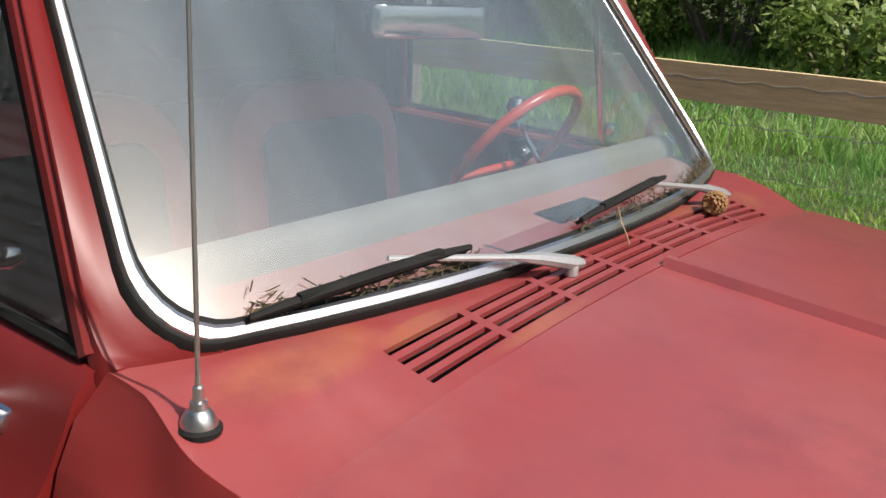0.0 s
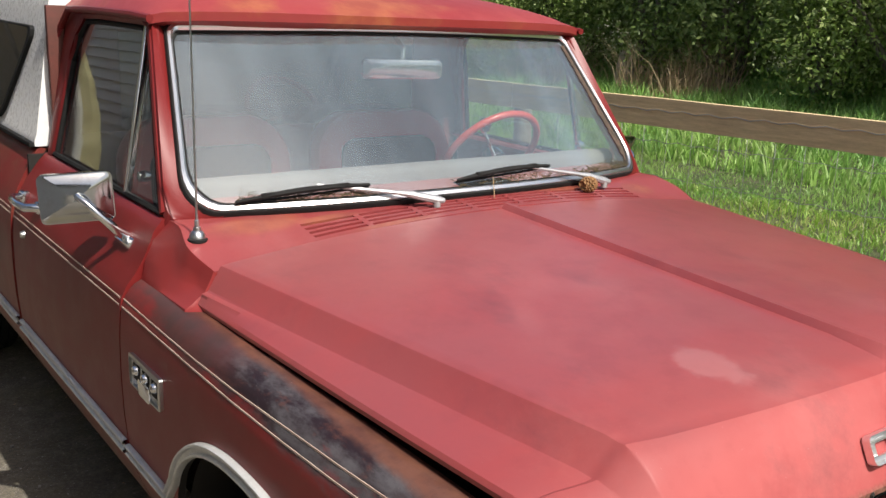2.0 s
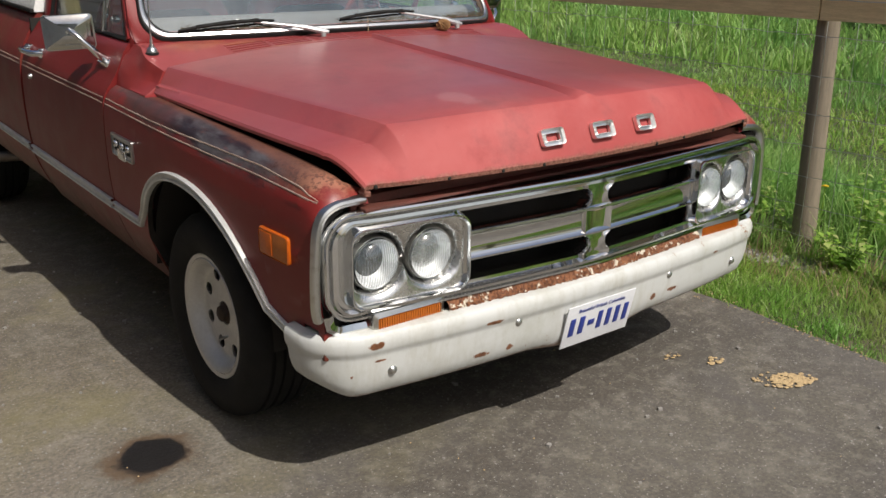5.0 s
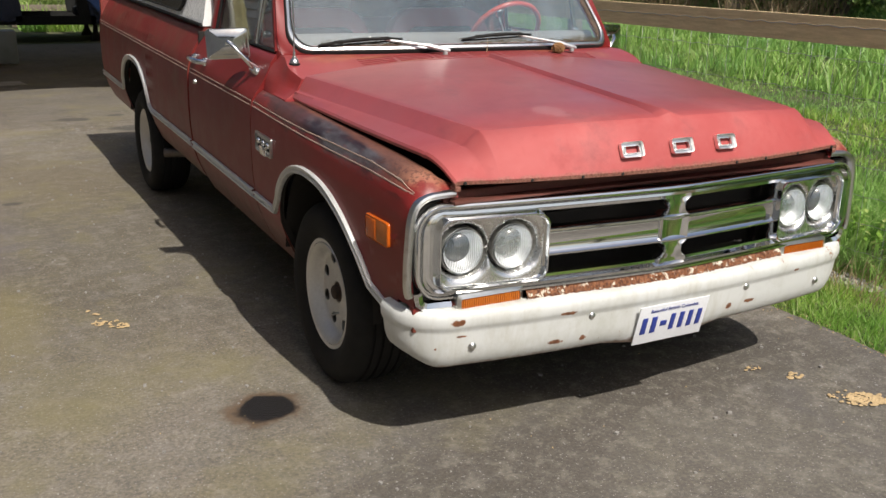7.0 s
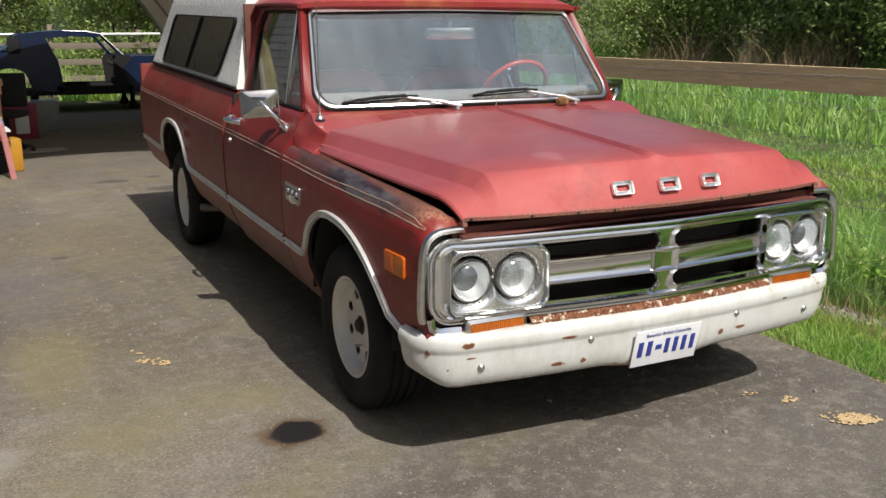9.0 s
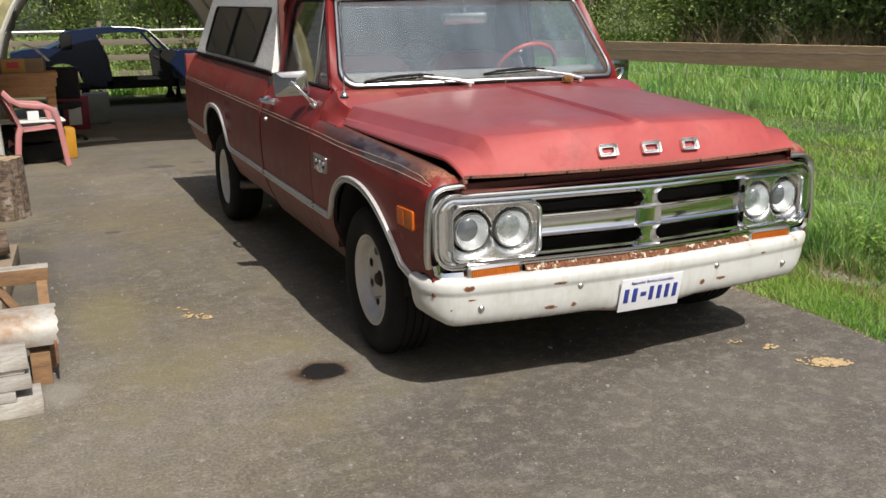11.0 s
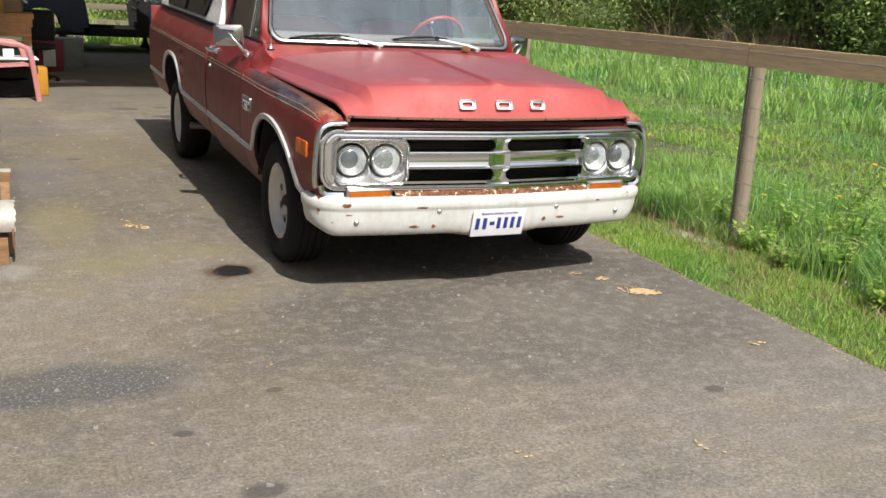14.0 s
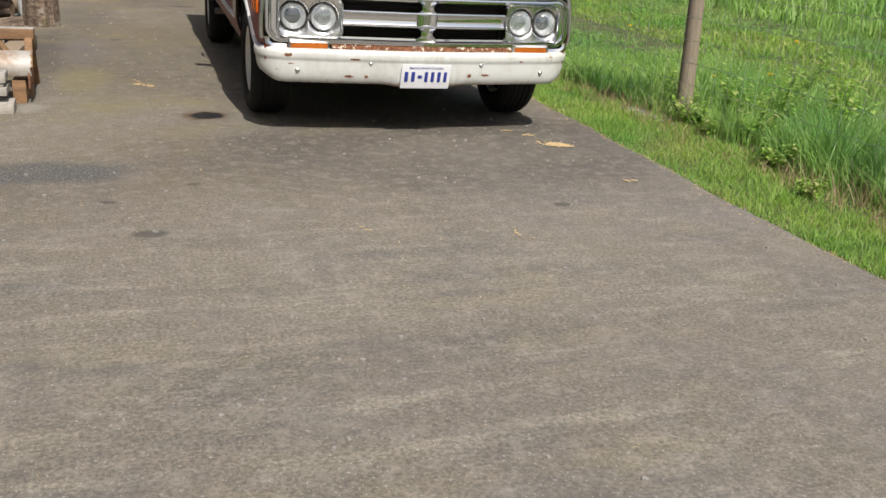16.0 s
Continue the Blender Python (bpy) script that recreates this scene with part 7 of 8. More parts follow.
def cpts(pts, w, t, name, label=""):
    rows = []
    P = [Vector(p) for p in pts]
    for k, p in enumerate(P):
        d = (P[min(k + 1, len(P) - 1)] - P[max(k - 1, 0)]).normalized()
        s = Vector((1, 0, 0)) if abs(d.x) < 0.8 else Vector((0, 1, 0))
        u = s.cross(d).normalized()
        ww = w[k] if isinstance(w, (list, tuple)) else w
        rows.append([p + s * ww / 2 * a + u * t / 2 * b for a, b in ((-1, -0.6), (-1, 0.6), (-0.8, 1), (0.8, 1), (1, 0.6), (1, -0.6), (0.8, -1), (-0.8, -1))])
    bm = grid(rows, None, True)
    bm.verts.ensure_lookup_table()
    bm.faces.new([bm.verts[i] for i in range(8)][::-1])
    bm.faces.new([bm.verts[len(bm.verts) - 8 + i] for i in range(8)])
    return part(name, bm, PINK, ch, label)


rows = []
for j in range(11):
    t = j / 10
    y = -0.25 + 0.46 * t
    drop = 0.045 * max(0.0, 0.2 - t) / 0.2
    rows.append([(x, y, 0.455 - 0.03 * t - drop - 0.018 * (1 - (x / 0.23) ** 2)) for x in np.linspace(-0.23, 0.23, 9)])
part("seat", thicken(grid(rows), 0.034), PINK, ch)
rows = []
for j in range(11):
    t = j / 10
    rows.append([(x * (1 + 0.08 * t - 0.22 * t ** 4), 0.20 + 0.15 * t - 0.045 * (1 - (x / 0.23) ** 2), 0.415 + 0.43 * t - 0.07 * (x / 0.23) ** 2 * t ** 3) for x in np.linspace(-0.23, 0.23, 9)])
part("backrest", thicken(grid(rows), 0.014), PINK, ch)
for s in (-1, 1):
    # each arm sweeps from the back and turns down into the front leg
    cpts([(s * 0.235, 0.335, 0.835), (s * 0.248, 0.27, 0.755), (s * 0.258, 0.17, 0.690), (s * 0.268, 0.04, 0.668), (s * 0.272, -0.07, 0.660), (s * 0.272, -0.145, 0.625), (s * 0.270, -0.180, 0.545), (s * 0.268, -0.195, 0.46), (s * 0.270, -0.222, 0.23), (s * 0.275, -0.250, 0.0)], [0.03, 0.045, 0.060, 0.072, 0.075, 0.075, 0.078, 0.075, 0.060, 0.045], 0.056, "arm_and_leg")
    cpts([(s * 0.235, 0.19, 0.45), (s * 0.245, 0.225, 0.36), (s * 0.255, 0.245, 0.2), (s * 0.262, 0.265, 0.0)], [0.085, 0.080, 0.065, 0.048], 0.060, "rear_leg")

# work bench with what lies on it
BENCH = plain("orange_bench_timber", (0.44, 0.23, 0.095), (0.24, 0.12, 0.05), 0.8, 0, 8, 50, 0.4, 0.3, (0.6, 3, 3))
wb = thing("work_bench", "heavy tan timber work bench", "workbench", place=pose(-2.14, 9.15, 0))
part("bench_top", boxed((-0.48, -0.35, 0.915), (0.20, 0.35, 0.98), 0.006), BENCH, wb)
part("apron", boxed((-0.44, -0.34, 0.70), (0.16, -0.30, 0.915), 0.005), BENCH, wb)
part("apron", boxed((-0.46, -0.352, 0.82), (0.18, -0.340, 0.915), 0.003), BENCH, wb)
for x in (-0.42, 0.06):
    for y in (-0.30, 0.22):
        part("leg", boxed((x, y, 0), (x + 0.10, y + 0.09, 0.915), 0.005), BENCH, wb)
bx = thing("printed_carton", "small cardboard carton with a red and yellow printed panel", "box", place=pose(-2.42, 8.98, 0.98, 0, 0, 8))
part("carton", boxed((-0.13, -0.1, 0), (0.13, 0.1, 0.17), 0.004), CARD, bx)
part("printed_panel", boxed((-0.115, -0.106, 0.02), (0.115, -0.1, 0.15), 0.001), YELLOW, bx)
part("printed_mark", boxed((-0.07, -0.110, 0.06), (0.06, -0.106, 0.13), 0.001), plain("print_red", (0.5, 0.03, 0.04), (0.4, 0.02, 0.03), 0.5), bx)
fl = thing("open_carton", "open brown cardboard box with a raised flap", "box", place=pose(-2.30, 9.28, 0.98, 0, 0, -6))
part("tray", boxed((-0.28, -0.15, 0), (0.24, 0.15, 0.16), 0.004), CARD, fl)
bm = bmesh.new()
grid([[(0.02, -0.14, 0.33), (0.02, 0.14, 0.33)], [(0.16, -0.14, 0.27), (0.16, 0.14, 0.27)], [(0.30, -0.14, 0.12), (0.30, 0.14, 0.12)]], bm)
part("flap", thicken(bm, 0.006), WHITE_BOARD, fl, "pale raised flap")
for k, (x, y) in enumerate(((-2.28, 8.50), (-2.28, 8.50))):
    t = thing("stored_tyre", "black tyre lying in a stack", "tyre", "stacked tyres", pose(x, y + 0.02 * k, 0.0 + 0.23 * k))
    part("tyre", weld(spin(bmesh.new(), [(0.19, 0.02), (0.25, 0.0), (0.31, 0.01), (0.335, 0.05), (0.335, 0.17), (0.31, 0.21), (0.25, 0.22), (0.19, 0.20), (0.19, 0.02)], (0, 0, 0), "z", 40)), RUBBER, t)
wt = thing("melamine_board", "white melamine board lying on tyres", "board", place=pose(-2.28, 8.48, 0.452, 0, 0, 4))
part("board", boxed((-0.36, -0.22, 0), (0.34, 0.22, 0.02), 0.003), WHITE_BOARD, wt)
pb = thing("paper_packet", "small white paper packet", "packet", place=pose(-2.26, 8.40, 0.474, 0, 0, 10))
part("packet", boxed((-0.06, -0.03, 0), (0.06, 0.03, 0.10), 0.004), WHITE_BOARD, pb)
bb = thing("blue_bottle", "crumpled blue plastic bottle", "bottle", place=pose(-2.02, 8.36, 0.474))
part("bottle", spin(bmesh.new(), [(0, 0), (0.035, 0.002), (0.04, 0.05), (0.03, 0.09), (0.012, 0.12), (0.012, 0.14), (0, 0.142)], (0, 0, 0), "z", 18), plain("blue_plastic", (0.05, 0.20, 0.35), (0.25, 0.40, 0.5), 0.3), bb)
yj = thing("yellow_can", "tall yellow plastic can", "can", place=pose(-1.915, 8.55, 0, 0, 0, 10))
part("can", boxed((-0.075, -0.12, 0), (0.075, 0.12, 0.36), 0.03), YELLOW, yj)
rb = thing("red_crate", "dark red plastic crate with papers", "crate", place=pose(-1.72, 11.9, 0, 0, 0, 4))
part("crate", boxed((-0.30, -0.18, 0), (0.24, 0.18, 0.50), 0.012), CRIMSON, rb)
part("papers", boxed((-0.06, -0.22, 0.08), (0.12, -0.18, 0.34), 0.01), WHITE_BOARD, rb)
oc = thing("office_chair", "black office chair on castors", "chair", place=pose(-1.90, 10.3, 0, 0, 0, -20))
part("seat", boxed((-0.22, -0.2, 0.44), (0.22, 0.22, 0.52), 0.03, None, 3), CLOTH, oc)
part("backrest", boxed((-0.20, 0.19, 0.55), (0.20, 0.25, 0.98), 0.028, None, 3), CLOTH, oc)
part("column", tube(bmesh.new(), [(0, 0, 0.10), (0, 0, 0.44)], 0.025, 10), CLOTH, oc)
for k in range(5):
    a = 2 * math.pi * k / 5
    part("foot", tube(bmesh.new(), [(0, 0, 0.11), (0.28 * math.cos(a), 0.28 * math.sin(a), 0.06)], [0.02, 0.014], 8), CLOTH, oc)
    part("castor", spin(bmesh.new(), [(0, -0.02), (0.028, -0.018), (0.028, 0.018), (0, 0.02)], (0.28 * math.cos(a), 0.28 * math.sin(a), 0.03), "y", 14), CLOTH, oc)
sg = thing("storage_tub", "translucent grey storage tub", "tub", place=pose(-1.30, 12.75, 0))
part("tub", boxed((-0.19, -0.2, 0), (0.19, 0.2, 0.47), 0.03), plain("clouded_plastic", (0.22, 0.24, 0.23), (0.16, 0.17, 0.16), 0.4), sg)
cp = thing("cardboard_sheet", "flat pale cardboard sheet on the ground", "sheet", place=pose(-1.52, 10.22, 0.0, 0, 0, 8))
part("sheet", boxed((-0.3, -0.16, 0.001), (0.28, 0.2, 0.008), 0.001), GREY_WOOD, cp)
for x, y, z in ((-2.62, 8.72, 0.0), (-2.60, 8.72, 0.12), (-2.62, 8.74, 0.24), (-2.60, 8.72, 0.36)):
    timber_thing("short_offcut", "short tan timber offcut in a stack", "offcut", (-0.10, -0.05, 0), (0.10, 0.05, 0.10), TAN_WOOD, pose(x, y, z), "timber offcuts")

# tube-framed tarp shelter
shl = thing("tarp_shelter", "open-ended barrel shelter of pipe ribs and grey tarp", "shelter", place=pose(-0.75, 12.3, 0))
SX, SW, SY0, SY1 = 0.0, 1.86, -4.7, 2.9


def rib(y, n=22):
    out = [(-SW + 0.02, y, 0.0), (-SW + 0.01, y, 0.3)]
    for k in range(n + 1):
        a = math.pi * (1 - k / n)
        out.append((SW * math.cos(a), y, 0.6 + 2.04 * math.sin(a)))
    return out + [(SW - 0.01, y, 0.3), (SW - 0.02, y, 0.0)]


for y in np.linspace(SY0, SY1, 6):
    part("pipe_rib", tube(bmesh.new(), rib(float(y)), 0.024, 8), STEEL_PIPE, shl)
cover = grid([[(x * 1.012, y, 1.0 + (z - 1.0) * 1.012 if z > 0.5 else max(z, 0.25)) for x, y0, z in rib(0.0)] for y in np.linspace(SY0, SY1, 9)])
part("tarp_cover", thicken(cover, 0.004), TARP, shl)
# a pale edge strip down the end, and a ribbed yellowed sheet beside its upper half
half_rib = []
for p, q in zip(rib(0.0)[:13], rib(0.0)[1:14]):
    half_rib += [Vector(p).lerp(Vector(q), u) for u in (0.0, 0.25, 0.5, 0.75)]
strip_rows = [[(v.x + 0.006, SY0 - 0.03, max(v.z, 0.02)), (v.x - 0.02, SY0 - 0.045, max(v.z, 0.02)), (v.x - 0.045, SY0 - 0.03, max(v.z, 0.02))] for v in half_rib]
part("edge_strip", thicken(grid(strip_rows), 0.006), plain("aged_white_plastic", (0.58, 0.58, 0.54), (0.40, 0.39, 0.33), 0.5, 0, 6, 40, 0.1), shl, "white plastic edge strip")
flap_rows = []
for k, v in enumerate(half_rib):
    if v.z > 0.62:
        out = 0.018 * (k % 4 == 0)
        flap_rows.append([(v.x - 0.047, SY0 - 0.02 - out, v.z), (v.x - 0.13, SY0 - 0.045 - out, v.z), (v.x - 0.20 - 0.03 * math.sin(v.z * 2.0), SY0 - 0.015 - out, v.z)])
part("end_flap", thicken(grid(flap_rows), 0.004), TARP_EDGE, shl, "yellowed ribbed end flap")
lean = thing("leaning_pole", "grey taped pole leaning on logs", "pole", place=pose(-2.86, 5.6, 0))
part("pole", tube(bmesh.new(), [(0.10, 0.0, 0.0), (-0.12, 0.2, 0.9), (-0.30, 0.4, 1.75)], 0.035, 10), plain("grey_taped_pole", (0.45, 0.45, 0.43), (0.14, 0.14, 0.14), 0.6, 0, 6, 40), lean)
lean2 = thing("leaning_pole", "dark pole leaning on logs", "pole", place=pose(-2.98, 5.7, 0))
part("pole", tube(bmesh.new(), [(0.12, 0.0, 0.0), (-0.08, 0.2, 0.9), (-0.26, 0.4, 1.75)], 0.045, 10), plain("dark_pole", (0.12, 0.13, 0.12), (0.06, 0.07, 0.07), 0.6), lean2)

# blue car body on stands behind the shelter
car = thing("blue_car_body", "stripped dark blue coupe body on stands without doors", "car", place=pose(-0.20, 17.2, 0))


def wall_poly(pts, y0, y1):
    bm = bmesh.new()
    vs = [bm.verts.new((x, y0, z)) for x, z in pts]
    f = bm.faces.new(vs)
    r = bmesh.ops.extrude_face_region(bm, geom=[f])
    for v in r["geom"]:
        if isinstance(v, bmesh.types.BMVert):
            v.co.y = y1
    bmesh.ops.recalc_face_normals(bm, faces=bm.faces)
    return bm


def arc(cx, cz, r, a0, a1, n=10):
    return [(cx + r * math.cos(radians(a0 + (a1 - a0) * k / n)), cz + r * math.sin(radians(a0 + (a1 - a0) * k / n))) for k in range(n + 1)]


for y0, y1 in ((-0.88, -0.83), (0.83, 0.88)):
    quarter = [(-2.30, 0.45), *arc(-1.42, 0.42, 0.40, 180, 0), (-0.80, 0.36), (-0.52, 0.36), (-0.53, 0.62), (-0.58, 0.95), (-0.78, 1.40), (-0.80, 1.46), (-1.20, 1.44), (-1.30, 1.40), (-1.34, 1.16), (-1.40, 1.11), (-2.0, 1.10), (-2.30, 1.04), (-2.36, 0.75)]
    part("quarter_panel", wall_poly(quarter, y0, y1), BLUE_CAR, car)
    part("sill", wall_poly([(-0.62, 0.30), (0.72, 0.30), (0.74, 0.46), (-0.64, 0.46)], y0, y1), SEAL, car)
    nose = [(0.66, 0.30), (0.95, 0.30), *arc(1.42, 0.42, 0.40, 180, 0), (2.2, 0.42), (2.32, 0.70), (2.25, 0.93), (1.5, 1.0), (0.80, 1.02), (0.60, 0.80)]
    part("front_wing", wall_poly(nose, y0, y1), BLUE_CAR, car)
    rail = [(-1.30, 1.405), (-0.80, 1.345), (-0.30, 1.385), (0.17, 1.370), (0.23, 1.415), (-0.05, 1.475), (-0.45, 1.490), (-0.85, 1.472)]
    part("roof_rail", wall_poly(rail, y0 * 0.93, y1 * 0.93), BLUE_CAR, car)
    part("hinge_pillar", wall_poly([(0.44, 0.46), (0.72, 0.46), (0.74, 1.02), (0.50, 1.05), (0.40, 0.92)], y0 * 0.98, y1 * 0.98), SEAL, car)
    yy = 0.80 if y0 > 0 else -0.80
    part("bright_trim", tube(bmesh.new(), [(0.60, yy * 1.09, 1.035), (0.22, yy * 0.99, 1.43), (-0.02, yy * 0.99, 1.475), (-0.45, yy * 0.99, 1.488)], 0.010, 6), STEEL_PIPE, car, "bright screen trim")
    for a, b, r in (((0.58, 1.0), (0.18, 1.47), 0.03),):
        part("roof_pillar", tube(bmesh.new(), [(a[0], yy * 1.04, a[1]), (b[0], yy * 0.92, b[1])], r, 8), BLUE_CAR, car)
rows = []
for x, z in ((-1.70, 1.12), (-1.42, 1.24), (-1.26, 1.42), (-0.85, 1.48), (-0.45, 1.51), (-0.05, 1.51), (0.18, 1.47)):
    rows.append([(x, y, z - 0.05 * (abs(y) / 0.76) ** 3) for y in np.linspace(-0.76, 0.76, 9)])
part("roof", thicken(grid(rows), 0.02), BLUE_CAR, car)
part("quarter_louvre", boxed((-1.42, -0.90, 1.08), (-1.20, -0.86, 1.38), 0.03), SEAL, car)
rows = [[(x, y, z) for y in np.linspace(-0.84, 0.84, 7)] for x, z in ((-2.32, 1.02), (-2.1, 1.09), (-1.7, 1.12))]
part("boot_lid", thicken(grid(rows), 0.02), BLUE_CAR, car)
rows = [[(x, y, z) for y in np.linspace(-0.84, 0.84, 7)] for x, z in ((0.62, 1.0), (1.5, 0.99), (2.2, 0.92), (2.32, 0.75))]
part("bonnet", thicken(grid(rows), 0.02), BLUE_CAR, car)
part("floor_pan", boxed((-2.2, -0.82, 0.30), (2.1, 0.82, 0.36), 0.01), BLACK, car)
part("rear_bulkhead", boxed((-1.0, -0.80, 0.36), (-0.95, 0.80, 0.9), 0.01), BLACK, car)
part("engine_bulkhead", boxed((0.70, -0.80, 0.36), (0.75, 0.80, 0.95), 0.01), BLACK, car)
for x in (-1.0, 0.75):
    for y in (-0.6, 0.6):
        part("axle_stand", spin(bmesh.new(), [(0.12, 0), (0.05, 0.15), (0.04, 0.30), (0.0, 0.30)], (x, y, 0), "z", 8), BLACK, car)
part("steering_column", tube(bmesh.new(), [(0.66, -0.35, 0.75), (0.35, -0.35, 0.90)], 0.03, 8), BLACK, car)
part("seat_remains", boxed((0.40, -0.7, 0.46), (0.70, -0.3, 0.62), 0.04), CLOTH, car)

# paddock fence behind the car
PADDOCK = timber("weathered_paddock_board", (0.20, 0.165, 0.125), (0.12, 0.10, 0.075), (0.6, 6, 6))
pf = thing("paddock_fence", "weathered post and board fence with a white pipe rail", "fence", place=pose(0, 20.2, 0))
for k in range(14):
    x = -12 + 1.9 * k
    part("post", tube(bmesh.new(), [(x, 0.05, 0), (x, 0.05, 1.50 if k % 3 else 1.62)], 0.06, 10), POST_WOOD, pf)
    for z in (0.35, 0.72, 1.08):
        if x < 12 and not (-6 < x < -3.5 and z > 1):
            part("board", boxed((x, -0.025, z), (x + 1.9, 0.0, z + 0.13), 0.004), PADDOCK, pf)
part("pipe_rail", tube(bmesh.new(), [(-9, -0.08, 1.40), (2.6, -0.08, 1.40)], 0.035, 10), STEEL_PIPE, pf, "white pipe rail")

# the dwelling beside the drive, with lap siding
hs = thing("lap_sided_house", "pale lap-sided house beside the driveway", "house", place=pose(-3.46, 0.0, 0))
bm = bmesh.new()
rows = []
for k in range(30):
    z = 0.12 * k
    rows += [[(0.030, y, z) for y in (-12, 11.5)], [(0.0, y, z + 0.118) for y in (-12, 11.5)]]
grid(rows, bm)
box(bm, (-0.2, -12, 0), (-0.01, 11.5, 3.6))
part("siding_wall", bm, SIDING, hs, sharp=10)
part("roof_eave", boxed((-3.0, -12.3, 3.6), (0.35, 11.8, 3.75), 0.02), plain("brown_roof_felt", (0.10, 0.08, 0.07), (0.06, 0.05, 0.045), 0.9), hs)

# pine cone on the cowl, twig caught in the wiper
pc = thing("pine_cone", "small open brown pine cone lying on a truck cowl", "pine cone", place=pose(0.408, 1.236, 1.176))
bm = bmesh.new()
tube(bm, [(-0.024, 0, 0), (0, 0, 0), (0.026, 0, 0)], [0.006, 0.014, 0.004], 8)
for k in range(70):
    u = k / 70
    a = k * 2.399
    r = 0.024 * math.sin(math.pi * (0.08 + 0.86 * u)) ** 0.7
    m = Matrix.Translation((-0.026 + 0.054 * u, r * 0.75 * math.cos(a), r * 0.75 * math.sin(a))) @ Matrix.Rotation(a, 4, "X") @ Matrix.Rotation(radians(35), 4, "Z")
    box(bm, (-0.002, -0.004, -0.005), (0.003, 0.008, 0.005), 0.0, m)
part("cone", bm, plain("cone_brown", (0.36, 0.20, 0.08), (0.20, 0.10, 0.04), 0.8, 0, 60, 200, 0.2), pc, sharp=20)
tw = thing("dry_twig", "thin dry twig hanging from a wiper", "twig", place=pose(0.02, 1.235, 1.165))
part("twig", tube(bmesh.new(), [(0, 0, 0.0), (0.010, 0.012, 0.012), (0.022, 0.030, 0.03), (0.03, 0.045, 0.055)], 0.0013, 5), CARD, tw)


bm = bmesh.new()
rng = random.Random(31)
for k in range(420):
    u = rng.choice((rng.uniform(-0.86, -0.40), rng.uniform(-0.86, -0.40), rng.uniform(-0.10, 0.92), rng.uniform(0.55, 0.95)))
    p = ws_point(u, rng.uniform(0.012, 0.03 + 0.055 * rng.random() ** 2)) + Vector((0, -0.006, 0.007))
    p.z += RAKE * (p.y - 0.7)
    a, ln = rng.uniform(-0.9, 0.9), rng.uniform(0.010, 0.030)
    side, up = Vector((1, 0.12 * u, 0)), Vector((0, 0.66, 0.74))
    d = side * math.cos(a) + up * math.sin(a)
    w = up * math.cos(a) - side * math.sin(a)
    n = Vector((0, -0.7, 0.7)) * 0.0015
    vs = [bm.verts.new(p + d * ln * q + w * 0.0009 * r + n * (1 + math.sin(k))) for q, r in ((-0.5, -1), (0.5, -1), (0.5, 1), (-0.5, 1))]
    bm.faces.new(vs)
tagged(part("needle_litter", thicken(bm, 0.0008), plain("dry_needles", (0.085, 0.062, 0.026), (0.035, 0.028, 0.015), 0.9, 0, 40, 90, 0.0), None), "dry conifer needles and moss along the foot of a windscreen", "litter", kind="stuff")


# crumbs of dried litter and pebbles on the asphalt
def litter(name, label, spots, material, seed):
    rng = random.Random(seed)
    bm = bmesh.new()
    for x, y, r, n in spots:
        for _ in range(n):
            a, d = rng.uniform(0, 6.28), r * rng.random() ** 0.6
            s = rng.uniform(0.25, 1.0) * min(0.015, 0.35 * r + 0.003)
            k = rng.randint(5, 8)
            cx, cy = x + d * math.cos(a) * 1.3, y + d * math.sin(a)
            top = [bm.verts.new((cx + s * rng.uniform(0.5, 1) * math.cos(6.283 * i / k) * 1.3, cy + s * rng.uniform(0.5, 1) * math.sin(6.283 * i / k), 0.004 + 0.003 * rng.random())) for i in range(k)]
            c = bm.verts.new((cx, cy, 0.009))
            for i in range(k):
                bm.faces.new((top[i], top[(i + 1) % k], c))
    return tagged(part(name, bm, material, None, sharp=20), label, "litter", kind="stuff")


LITTER = plain("dry_tan_litter", (0.50, 0.37, 0.20), (0.38, 0.27, 0.14), 0.9, 0, 20, 90, 0.3)
litter("leaf_litter", "patches of dried tan plant litter on asphalt", [(0.80, -0.32, 0.055, 90), (0.86, -0.35, 0.04, 40), (0.76, -0.28, 0.06, 30), (0.72, -0.06, 0.03, 22), (0.62, 0.06, 0.03, 14), (-1.62, 1.66, 0.045, 20), (-1.56, 1.58, 0.035, 18), (-1.64, 1.80, 0.05, 4), (0.86, -1.15, 0.035, 5), (-0.75, -1.75, 0.03, 4), (-1.35, -0.75, 0.02, 2), (-1.9, -1.3, 0.015, 2), (-0.1, -1.9, 0.10, 4)], LITTER, 3)
rng = random.Random(9)
litter("leaf_litter", "scattered straw bits and crumbs on asphalt", [(rng.uniform(-3.5, 1.2), rng.uniform(-3.6, 7.5), 0.004, 1) for _ in range(360)], LITTER, 4)
litter("edge_litter", "tan straw and soil crumbs along the edge of the asphalt", [(edge_x(y) + rng.uniform(-0.06, 0.03) * (1 + 0.6 * math.sin(y * 3)), y, 0.003 + 0.006 * rng.random() ** 3, 2) for y in [rng.uniform(-5.5, 6.0) for _ in range(900)]], LITTER, 6)
PEB = plain("pale_grit", (0.34, 0.325, 0.30), (0.20, 0.185, 0.17), 0.9, 0, 30, 90, 0.2)
bm = bmesh.new()
